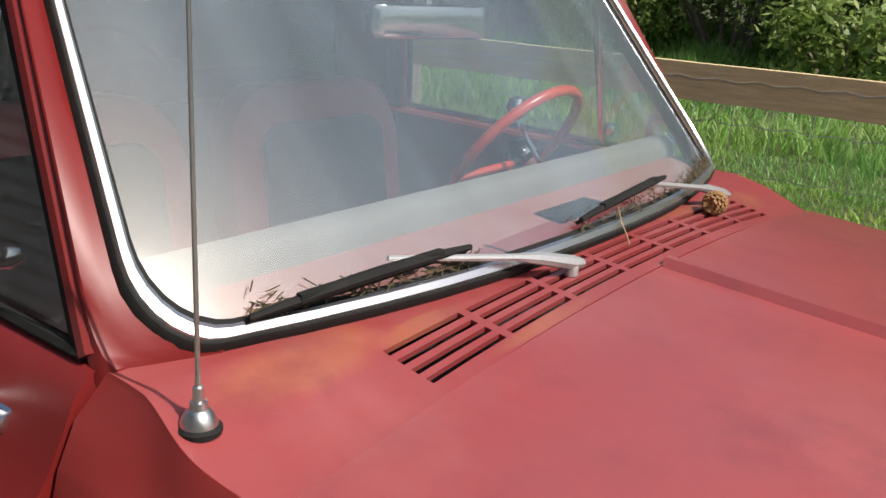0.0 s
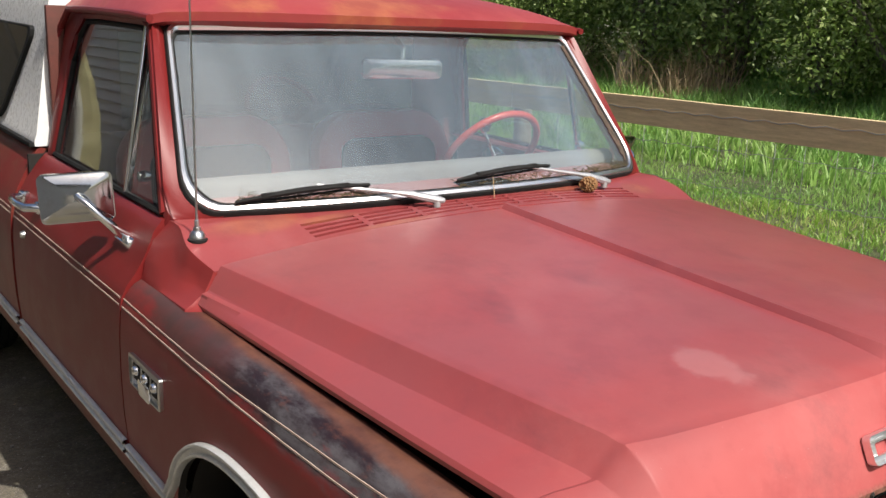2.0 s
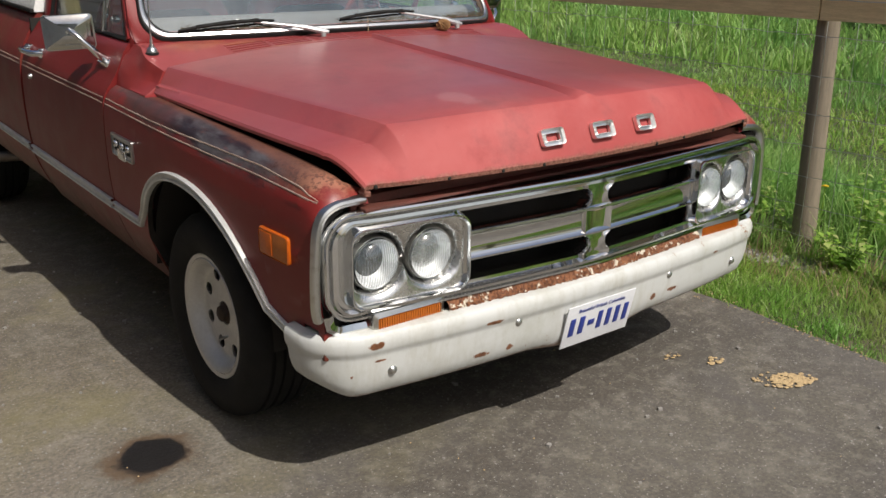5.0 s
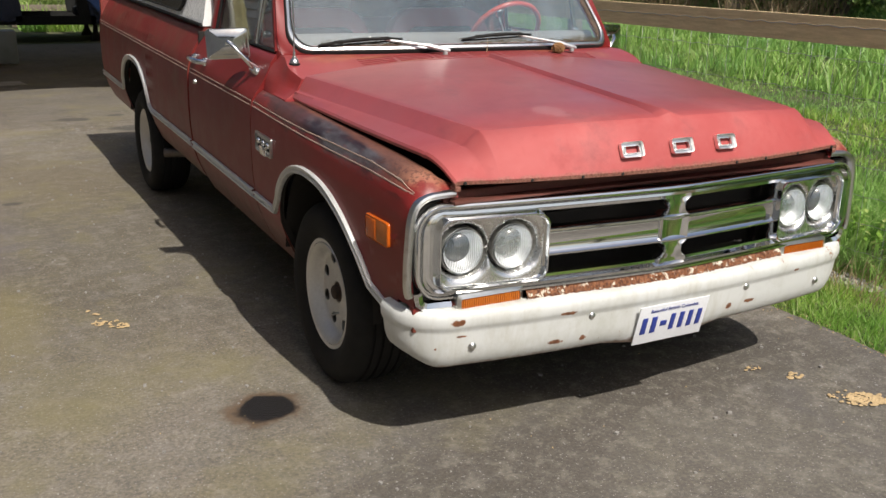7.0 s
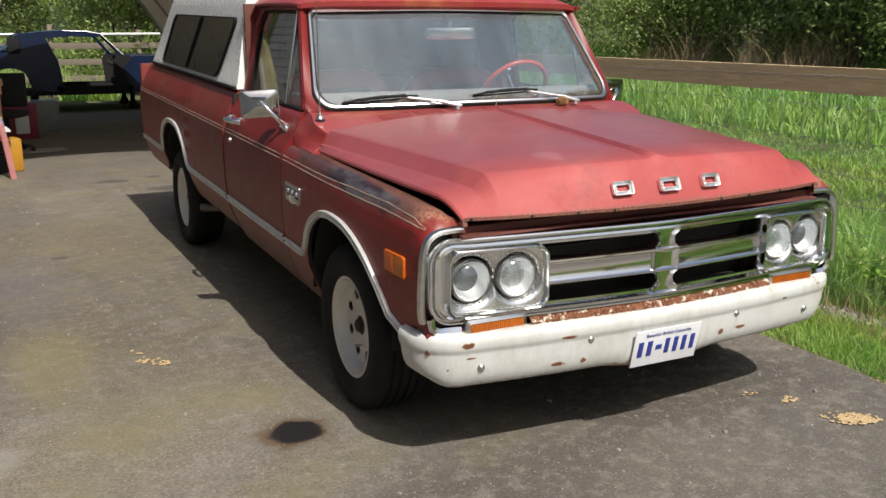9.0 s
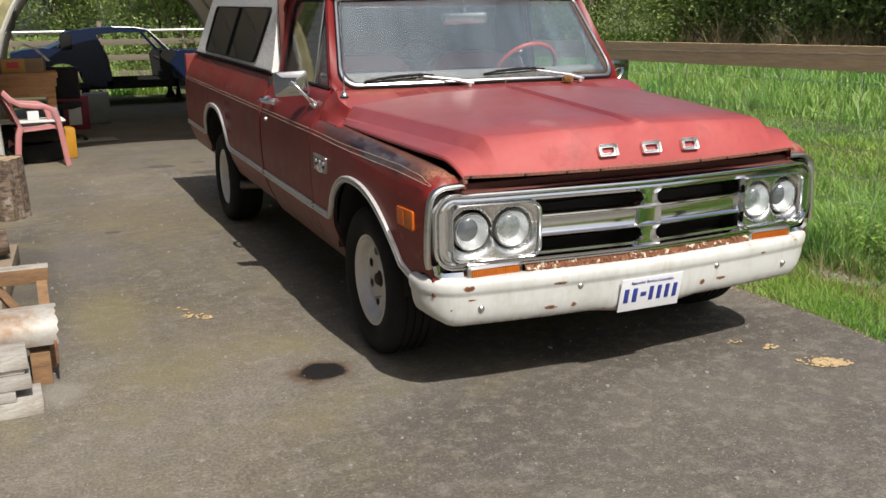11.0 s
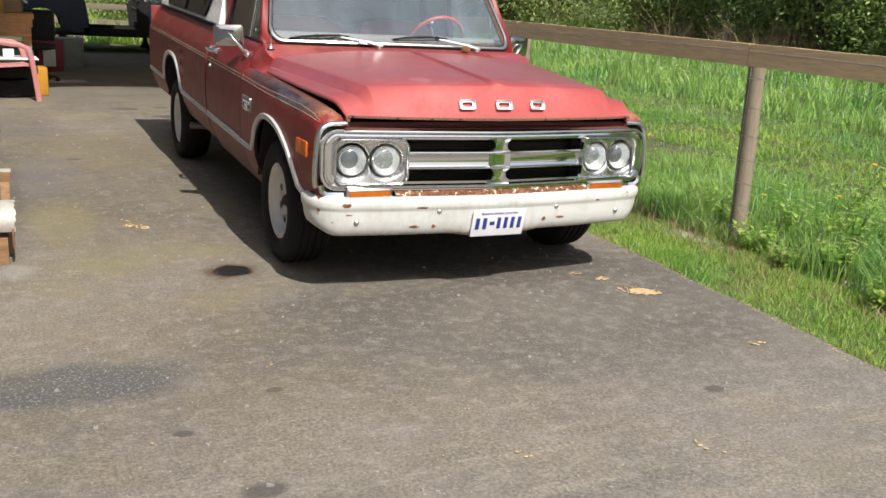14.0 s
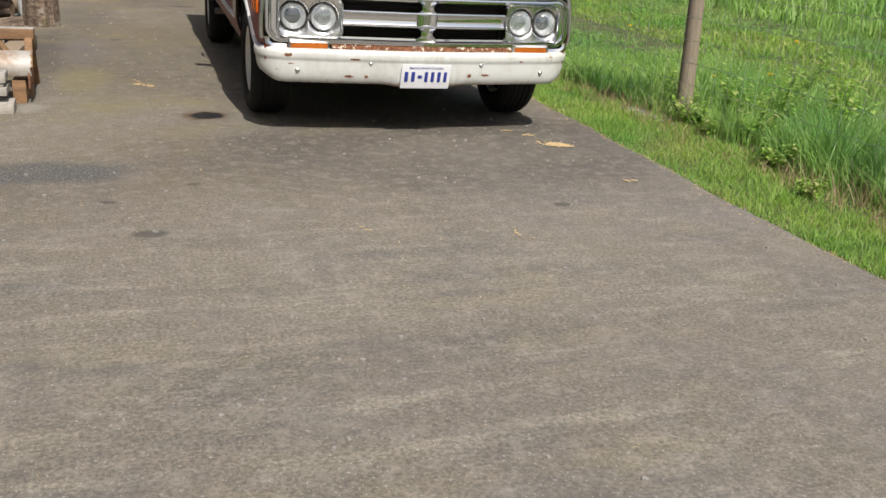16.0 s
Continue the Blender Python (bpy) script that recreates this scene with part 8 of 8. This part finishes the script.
for _ in range(1500):
    x, y = rng.uniform(-3.6, 1.25), rng.uniform(-3.8, 7.0)
    s = 0.0025 + 0.005 * rng.random() ** 3
    m = Matrix.Translation((x, y, s * 0.5)) @ Matrix.Rotation(rng.uniform(0, 3), 4, "Z")
    box(bm, (-s, -s * 0.7, -s * 0.6), (s, s * 0.8, s * 0.6), 0.0, m)
tagged(part("grit", bm, PEB, None, sharp=20), "pale grit and pebbles on asphalt", "grit", kind="stuff")
bm = bmesh.new()
for k in range(420):
    a, d = rng.uniform(0, 6.28), rng.random() ** 0.6
    cx_, cy_ = ((1.93, 0.68), (2.03, 0.40), (2.20, -0.60))[k % 5 // 2]
    x, y = cx_ + 0.10 * d * math.cos(a), cy_ + 0.19 * d * math.sin(a)
    s = rng.uniform(0.005, 0.015)
    m = Matrix.Translation((x, y, s * 0.6 - 0.01)) @ Matrix.Rotation(rng.uniform(0, 3), 4, "Z") @ Matrix.Rotation(rng.uniform(0, 1), 4, "X")
    box(bm, (-s, -s * 0.7, -s * 0.6), (s, s * 0.8, s * 0.6), 0.0, m)
tagged(part("gravel", bm, PEB, None, sharp=20), "patch of grey gravel in the verge", "gravel", kind="stuff")


# ---------------------------------------------------------------- plants
def off_drive(x, y, rng):
    e = 1.245 + 0.035 * np.sin(y * 1.1 + 0.4) + np.where(y < -2.6, 0.05 * (y + 2.6), 0)
    stony = np.minimum(((x - 1.93) / 0.10) ** 2 + ((y - 0.68) / 0.20) ** 2, ((x - 2.20) / 0.10) ** 2 + ((y + 0.60) / 0.20) ** 2)
    return (x > e - 0.02 + 0.05 * rng.random(len(x))) & (stony + 0.6 * rng.random(len(x)) > 1.0)


def meadow_growth(x, y):
    """Knee-high near the open end of the fence, grazed short beside the cab and along a trodden strip."""
    short = 1 / (1 + np.exp(-(y - 2.0) * 2.2))
    strip = np.exp(-((x - 4.2 - 0.3 * np.sin(y * 0.7)) / 0.7) ** 2)
    return (1.15 - 0.84 * short) * (1 - 0.6 * strip)


blades("verge_grass", 100000, (1.15, 2.25, -5.5, 6.5), 0.048, 0.0042, LAWN, 11, "short green verge grass beside the drive", 0.8, off_drive)
blades("verge_tufts", 26000, (1.22, 2.1, -5.5, 6.5), 0.085, 0.005, LAWN, 18, "taller tufts in the verge beside the drive", 0.9, lambda x, y, r: off_drive(x, y, r) & (x > 1.29) & (np.sin(x * 9 + 3 * np.sin(y * 2.1)) * np.sin(y * 7.3 + x * 4) > 0.30 + 0.3 * r.random(len(x))))
blades("tall_grass", 42000, (1.7, 3.2, -4.5, 9.0), 0.25, 0.0065, GRASS, 12, "tall green grass along the fence", 0.45, lambda x, y, r: (x > 1.97 + 0.22 * r.random(len(x)) + 0.12 * np.sin(y * 2.3)) & (r.random(len(x)) < 0.6 + 0.4 * np.sin(x * 2 + y)), meadow_growth)
blades("fence_grass", 24000, (1.90, 2.65, -4.2, 4.5), 0.26, 0.0062, GRASS, 24, "long drooping grass at the foot of a fence", 0.8, lambda x, y, r: (x > 1.95 + 0.10 * r.random(len(x))) & (np.sin(x * 5 + 2 * np.sin(y * 1.7)) * np.sin(y * 5.3 + 1.0) > -0.35 + 0.5 * r.random(len(x))), meadow_growth)
blades("meadow_grass", 90000, (2.6, 6.5, -4.0, 13.0), 0.20, 0.008, GRASS, 13, "lush green meadow grass", 0.8, lambda x, y, r: r.random(len(x)) < np.where(np.abs(x - 4.2 - 0.3 * np.sin(y * 0.7)) < 0.7, 0.35, 1.0), meadow_growth)
blades("meadow_grass", 70000, (6.0, 13.5, -6.0, 22.0), 0.27, 0.018, GRASS, 14, "lush green meadow grass", 0.7)
blades("mown_strip", 26000, (4.0, 5.3, -4.0, 14.0), 0.07, 0.010, LAWN, 15, "trodden yellow-green strip in the meadow", 0.9)
blades("paddock_grass", 60000, (-26, 14, 20.5, 90), 0.34, 0.060, LEAF_B, 16, "paddock grass behind a fence", 0.7)
blades("far_lawn", 26000, (-70, 60, 88, 150), 0.40, 0.40, LEAF_B, 25, "pale far lawn beyond the paddock", 0.7)
blades("weeds", 700, (-0.55, 0.75, 18.9, 19.9), 0.55, 0.022, LAWN, 17, "clump of green weeds by a fence", 0.7)


def leaf_cloud(n, blobs, size, seed):
    """Vertices and faces of n pointed leaves scattered over blobs of (centre, radii)."""
    rng = np.random.default_rng(seed)
    w = np.array([b[1][0] * b[1][1] + b[1][2] * b[1][0] for b in blobs])
    pick = rng.choice(len(blobs), n, p=w / w.sum())
    c, r = np.array([b[0] for b in blobs])[pick], np.array([b[1] for b in blobs])[pick]
    d = rng.normal(size=(n, 3))
    d /= np.linalg.norm(d, axis=1)[:, None]
    rad = rng.random(n) ** 0.35 * (0.82 + 0.3 * rng.random(n))
    p = c + d * r * rad[:, None]
    nrm = d * 0.6 + rng.normal(size=(n, 3)) * 0.6 + np.array([0, 0, 0.45])
    nrm /= np.linalg.norm(nrm, axis=1)[:, None]
    t = np.cross(nrm, rng.normal(size=(n, 3)))
    t /= np.linalg.norm(t, axis=1)[:, None]
    b = np.cross(nrm, t)
    s = size * rng.uniform(0.6, 1.4, n)[:, None]
    q = np.stack([p - t * s, p + b * s * 0.45 - t * 0.1 * s, p + t * s, p - b * s * 0.45 - t * 0.1 * s], 1)
    return q.reshape(-1, 3)


def leaf_mesh(name, q, material):
    n = len(q) // 4
    me = bpy.data.meshes.new(name)
    me.vertices.add(4 * n)
    me.vertices.foreach_set("co", q.reshape(-1))
    me.loops.add(4 * n)
    me.loops.foreach_set("vertex_index", np.arange(4 * n))
    me.polygons.add(n)
    me.polygons.foreach_set("loop_start", np.arange(n) * 4)
    me.update(calc_edges=True)
    me.materials.append(material)
    return me


def shrub(seed, height, width, n, size, material, label, category, name, stems=9, low=0.0):
    """A shrub or small tree: forked stems and a crown of many leaves."""
    rng = random.Random(seed)
    t = thing(name, label, category)
    bm = bmesh.new()
    blobs = []
    for k in range(stems):
        a = 2 * math.pi * k / stems + rng.uniform(-0.4, 0.4)
        out = width * 0.5 * rng.uniform(0.15, 0.95)
        hh = height * rng.uniform(0.55, 1.0)
        p0 = Vector((0.15 * math.cos(a), 0.15 * math.sin(a), -0.05))
        p2 = Vector((out * math.cos(a), out * math.sin(a), hh * 0.86))
        p1 = p0.lerp(p2, 0.45) + Vector((rng.uniform(-0.2, 0.2), rng.uniform(-0.2, 0.2), 0.12 * hh))
        tube(bm, [p0, p1, p2], [0.035 + 0.012 * height / 3, 0.024 + 0.006 * height / 3, 0.008], 6)
        for _ in range(3):
            u = rng.uniform(0.35, 0.95)
            b0 = p1.lerp(p2, u)
            b1 = b0 + Vector((rng.uniform(-0.6, 0.6), rng.uniform(-0.6, 0.6), rng.uniform(0.1, 0.6))) * (width / 3)
            tube(bm, [b0, b0.lerp(b1, 0.5) + Vector((0, 0, 0.05)), b1], [0.014, 0.010, 0.004], 5)
            s = width * rng.uniform(0.10, 0.20)
            blobs.append((tuple(b1), (s, s, s * rng.uniform(0.7, 1.2))))
        s = width * rng.uniform(0.14, 0.24)
        blobs.append((tuple(p2), (s, s, s * 1.1)))
        if low < hh:
            s = width * rng.uniform(0.14, 0.22)
            blobs.append(((out * math.cos(a) * 1.05, out * math.sin(a) * 1.05, low + (hh - low) * rng.uniform(0.12, 0.5)), (s, s, s * 1.2)))
    part("branchwork", bm, BARK, t)
    crown = new("crown", leaf_mesh("crown", leaf_cloud(n, blobs, size, seed), material))
    crown.parent = t
    return t


HEDGE = [
    shrub(21, 4.6, 3.6, 26000, 0.045, LEAF, "dense green hedgerow shrub at the meadow edge", "shrub", "hedge_shrub"),
    shrub(22, 5.4, 3.4, 26000, 0.042, LEAF, "dense dark green hedgerow shrub at the meadow edge", "shrub", "hedge_shrub"),
    shrub(23, 3.2, 3.4, 22000, 0.042, LEAF_B, "bright young-leaved shrub at the meadow edge", "shrub", "hedge_shrub"),
    shrub(24, 6.8, 4.0, 26000, 0.048, LEAF_B, "tall light green willow shrub at the meadow edge", "shrub", "willow_shrub", 11, 0.6),
]
for h in HEDGE:
    tagged(h, group="hedgerow shrubs")
rng = random.Random(77)
row_line = []
y = -9.0
while y < 15.5:
    row_line.append((10.9 + rng.uniform(-0.5, 0.5) + 0.04 * (y - 5) ** 2 * (y < 5) * 0.1, y, 0))
    y += 1.75
y = -9.5
while y < 17:
    row_line.append((13.4 + rng.uniform(-0.6, 0.6), y, 1))
    y += 2.1
for k in range(9):
    row_line.append((10.2 - 1.15 * k + rng.uniform(-0.3, 0.3), 16.8 + 0.7 * k + rng.uniform(-0.4, 0.4), 0))
    row_line.append((12.4 - 1.15 * k, 19.5 + 0.7 * k, 1))
used = [False] * 4
for k, (x, y, back) in enumerate(row_line):
    gap = math.atan2(x + 1.63, y + 0.44)
    low_gap = radians(40) < gap < radians(49)
    kind = 2 if low_gap else ((1, 3, 0)[k % 3] if back else (0, 1, 0, 2, 1)[k % 5])
    s = rng.uniform(0.85, 1.15) * (0.72 if low_gap else 1.0)
    m = pose(x, y, ground_z(x, y) - 0.05, 0, 0, rng.uniform(0, 360))
    if used[kind]:
        ob = copy_thing(HEDGE[kind], m)
    else:
        ob, used[kind] = HEDGE[kind], True
        ob.matrix_basis = m
    ob.scale = (s, s, s * rng.uniform(0.9, 1.15))

bt = shrub(31, 5.2, 4.2, 24000, 0.048, BERRY, "tree with red berries and yellowing leaves behind a truck", "tree", "berry_tree", 10, 0.8)
bt.matrix_basis = pose(3.4, 13.6, 0.0)
copy_thing(bt, pose(5.9, 15.4, 0.2, 0, 0, 130))
for x, y, a in ((-5.5, 33, 10), (-1.2, 36, 80), (3.5, 34, 150), (-10, 31, 200), (8.5, 33, 260), (13, 30, 30)):
    o = copy_thing(HEDGE[3], pose(x * 4.2, y + 112, -0.1, 0, 0, a))
    o.scale = (6.0, 6.0, 4.2)
    o = copy_thing(HEDGE[0], pose(x * 4.2 + 9.5, y + 108, -0.1, 0, 0, a + 40))
    o.scale = (5.0, 5.0, 3.6)
for x, y, a, s in ((-7.2, 28.0, 0, 1.1), (-8.6, 26.5, 120, 1.3)):
    o = copy_thing(HEDGE[3], pose(x, y, 0.6, 0, 0, a))
    o.scale = (s, s, s)

# young leafy shrubs in the meadow, brambles, and a dead stump
yl = shrub(41, 0.9, 1.5, 1900, 0.06, LEAF_B, "young bright-leaved maple sapling in the meadow", "sapling", "sapling", 6)
yl.matrix_basis = pose(9.2, 3.2, ground_z(9.2, 0))
copy_thing(yl, pose(9.6, 1.6, ground_z(9.6, 0), 0, 0, 90))


def leafy_weed(seed, height, n_stems):
    """Low weed: thin leaning stems, each with pairs of broad pointed leaves."""
    rng = random.Random(seed)
    t = thing("leafy_weed", "low bright green broad-leaved weed in the grass by a fence", "weed", "leafy weeds by the fence")
    stem, leaf = bmesh.new(), bmesh.new()
    for k in range(n_stems):
        a, h = rng.uniform(0, 6.28), height * rng.uniform(0.6, 1.1)
        d = Vector((math.cos(a), math.sin(a), 0)) * rng.uniform(0.1, 0.5) * h
        pts = [Vector((0.05 * math.cos(a), 0.05 * math.sin(a), 0)) + d * u * u + Vector((0, 0, h * u)) for u in (0, 0.35, 0.7, 1.0)]
        tube(stem, pts, [0.004, 0.003, 0.0025, 0.002], 4)
        for j in range(7):
            u = 0.25 + 0.75 * j / 6
            p = Vector((0.05 * math.cos(a), 0.05 * math.sin(a), 0)) + d * u * u + Vector((0, 0, h * u))
            for side in (0, 2.6):
                b = a + j * 1.9 + side + rng.uniform(-0.4, 0.4)
                ln = rng.uniform(0.035, 0.070) * (1.15 - 0.4 * u)
                o, w = Vector((math.cos(b), math.sin(b), rng.uniform(-0.2, 0.5))), Vector((-math.sin(b), math.cos(b), 0)) * ln * 0.34
                sag = Vector((0, 0, -0.25 * ln))
                vs = [leaf.verts.new(q) for q in (p, p + o * ln * 0.45 + w, p + o * ln + sag, p + o * ln * 0.45 - w)]
                leaf.faces.new(vs)
    tagged(part("stem_cluster", stem, LAWN, t), kind="stuff")
    tagged(part("foliage", leaf, LAWN, t), kind="stuff")
    return t


weed = leafy_weed(61, 0.42, 9)
weed.matrix_basis = pose(2.50, 0.29, 0.02)
low = leafy_weed(62, 0.20, 14)
low.matrix_basis = pose(2.10, 0.22, -0.02)
for w0, x, y, a, sc in ((weed, 2.52, -0.16, 70, 1.1), (weed, 2.62, 0.05, 160, 0.9), (weed, 2.70, -0.55, 230, 1.2), (weed, 2.95, -0.30, 20, 1.2), (weed, 3.15, 0.45, 110, 1.1), (weed, 2.45, 0.95, 300, 0.8), (weed, 2.85, -1.1, 50, 1.1), (weed, 3.4, -0.9, 200, 1.2), (low, 2.02, -0.15, 90, 0.8), (low, 1.95, -0.95, 180, 0.9), (low, 2.25, -0.35, 250, 1.1), (low, 2.28, 0.62, 20, 1.0), (low, 1.75, -1.5, 130, 0.6)):
    o = copy_thing(w0, pose(x, y, ground_z(x, y), 0, 0, a))
    o.scale = (sc, sc, sc)
o = copy_thing(yl, pose(5.4, 1.2, 0.2, 0, 0, 160))
o.scale = (0.4, 0.4, 0.5)
ds = thing("dead_stump", "pale broken tree stump at the meadow edge", "stump", place=pose(10.3, 10.0, ground_z(10.3, 0)))
bm = bmesh.new()
tube(bm, [(0, 0, -0.1), (0.02, 0, 0.3), (0.05, 0.02, 0.62)], [0.22, 0.17, 0.13], 12)
part("trunk", bm, plain("bleached_dead_wood", (0.42, 0.34, 0.26), (0.28, 0.22, 0.16), 0.9, 0, 8, 40, 0.6, 0.4, (3, 3, 0.5)), ds)
DRY = leaf_mat("dry_grass_stalks", (0.36, 0.27, 0.16), (0.46, 0.34, 0.20), (0.30, 0.2, 0.12))
blades("dry_grass", 3600, (1.72, 2.25, -5.0, 4.0), 0.13, 0.0045, DRY, 19, "thin dry tan grass along a fence", 0.9)
for cx_, cy_ in ((9.9, 11.2), (10.0, 8.6)):
    blades("dry_stalks", 500, (cx_ - 0.7, cx_ + 0.5, cy_ - 0.8, cy_ + 0.8), 0.95, 0.012, DRY, int(cy_ * 10), "bleached dry stalks at the meadow edge", 0.6)
brn = thing("bare_shrub", "leafless grey branching shrub at the meadow edge", "shrub", place=pose(11.0, 12.6, ground_z(11, 0)))
rng = random.Random(8)
for k in range(9):
    bm = bmesh.new()
    a = rng.uniform(0, 6.28)
    p = Vector((0, 0, 0))
    pts = [p.copy()]
    d = Vector((math.cos(a) * 0.35, math.sin(a) * 0.35, 1)).normalized()
    for j in range(7):
        p = p + d * 0.55
        d = (d + Vector((rng.uniform(-0.3, 0.3), rng.uniform(-0.3, 0.3), rng.uniform(-0.1, 0.2)))).normalized()
        pts.append(p.copy())
    tube(bm, pts, [0.05 - 0.006 * j for j in range(8)], 6)
    for j in range(2, 8):
        q = pts[j]
        e = q + Vector((rng.uniform(-0.9, 0.9), rng.uniform(-0.9, 0.9), rng.uniform(0.2, 0.9)))
        tube(bm, [q, q.lerp(e, 0.5) + Vector((0, 0, 0.08)), e], [0.016, 0.011, 0.004], 5)
    part("branch", bm, BARK, brn)

# dandelions
fl = thing("dandelion", "yellow dandelion in tall grass", "flower", "dandelions in the grass")
part("stem", tube(bmesh.new(), [(0, 0, -0.34), (0.01, 0, 0.10), (0.0, 0.01, 0.30)], 0.003, 5), LAWN, fl)
bm = bmesh.new()
for k in range(26):
    a = 2.4 * k
    m = Matrix.Translation((0, 0.01, 0.30)) @ Matrix.Rotation(a, 4, "Z") @ Matrix.Rotation(radians(10 + 50 * (k / 26)), 4, "Y").inverted()
    box(bm, (0.0, -0.003, 0), (0.022 - 0.010 * k / 26, 0.003, 0.002), 0.0, m)
part("petals", bm, plain("dandelion_yellow", (0.80, 0.56, 0.02), (0.70, 0.45, 0.01), 0.6), fl)
rng = random.Random(14)
spots = [(2.45, -0.24, 0.66), (2.45, -0.045, 0.41), (2.45, 0.54, 0.29), (2.45, 1.87, 0.50), (2.9, -0.9, 0.50), (3.6, -0.2, 0.50), (3.1, -1.3, 0.45), (2.6, -1.9, 0.42), (3.4, -2.2, 0.48), (4.4, 0.8, 0.42)]
for k, (x, y, z) in enumerate(spots):
    m = pose(x, y, z - 0.30, rng.uniform(-8, 8), rng.uniform(-8, 8), rng.uniform(0, 360))
    if k:
        copy_thing(fl, m)
    else:
        fl.matrix_basis = m

# houses beyond the hedge
CREAM = plain("cream_siding", (0.62, 0.57, 0.46), (0.55, 0.50, 0.40), 0.7, 0, 2, 20, 0.05)
SLATE = plain("grey_roof_shingle", (0.13, 0.13, 0.14), (0.09, 0.09, 0.095), 0.85, 0, 2, 20, 0.2)
TRIMW = plain("white_trim", (0.8, 0.8, 0.78), (0.72, 0.72, 0.7), 0.5, 0, 4, 40, 0.02)


def gable_house(place, w, d, h, ridge, wall_mat, label):
    t = thing("house", label, "house", place=place)
    bm = bmesh.new()
    sec = [(-w / 2, 0), (w / 2, 0), (w / 2, h), (0, h + ridge), (-w / 2, h)]
    a = [bm.verts.new((x, 0, z)) for x, z in sec]
    b = [bm.verts.new((x, d, z)) for x, z in sec]
    bm.faces.new(a[::-1])
    bm.faces.new(b)
    for k in range(5):
        bm.faces.new((a[k], a[(k + 1) % 5], b[(k + 1) % 5], b[k]))
    part("wall", bm, wall_mat, t, sharp=20)
    for s in (-1, 1):
        bm = grid([[(s * (w / 2 + 0.5), y, h - 0.5 * 2 * ridge / w + 0.06), (0, y, h + ridge + 0.12)] for y in (-0.5, d + 0.5)])
        part("roof", thicken(bm, 0.15), SLATE, t)
        bm = grid([[(s * (w / 2 + 0.5), -0.54, h - ridge / w - 0.1), (s * (w / 2 + 0.5), -0.54, h - ridge / w + 0.14)], [(0, -0.54, h + ridge - 0.1), (0, -0.54, h + ridge + 0.16)]])
        part("barge_board", thicken(bm, 0.05), TRIMW, t)
    for x, z in ((-w * 0.2, h + 0.3), (w * 0.2, h + 0.3), (-w * 0.28, 1.0), (w * 0.1, 1.0)):
        win = part("window", boxed((x - 0.55, -0.06, z), (x + 0.55, 0.0, z + 1.2), 0.02), TRIMW, t)
        part("pane", boxed((x - 0.46, -0.08, z + 0.09), (x + 0.46, -0.065, z + 1.11)), DARK_GLASS, win)
    part("porch_roof", boxed((-w / 2 - 0.4, -2.2, h * 0.50), (-w * 0.05, 0, h * 0.50 + 0.18), 0.03), SLATE, t)
    for x in (-w / 2 - 0.2, -w * 0.1):
        part("porch_post", boxed((x - 0.1, -2.1, 0), (x + 0.1, -1.9, h * 0.5), 0.02), TRIMW, t)
    return t


gable_house(pose(39, 42, 0.9, 0, 0, -46), 8.5, 9, 4.6, 3.6, CREAM, "cream gabled house with grey roof beyond a hedge")
gable_house(pose(36, 27, 0.9, 0, 0, -60), 2.6, 5, 6.4, 0.8, plain("dark_blue_cladding", (0.02, 0.025, 0.045), (0.03, 0.035, 0.06), 0.7), "dark blue clad outbuilding beyond a hedge")
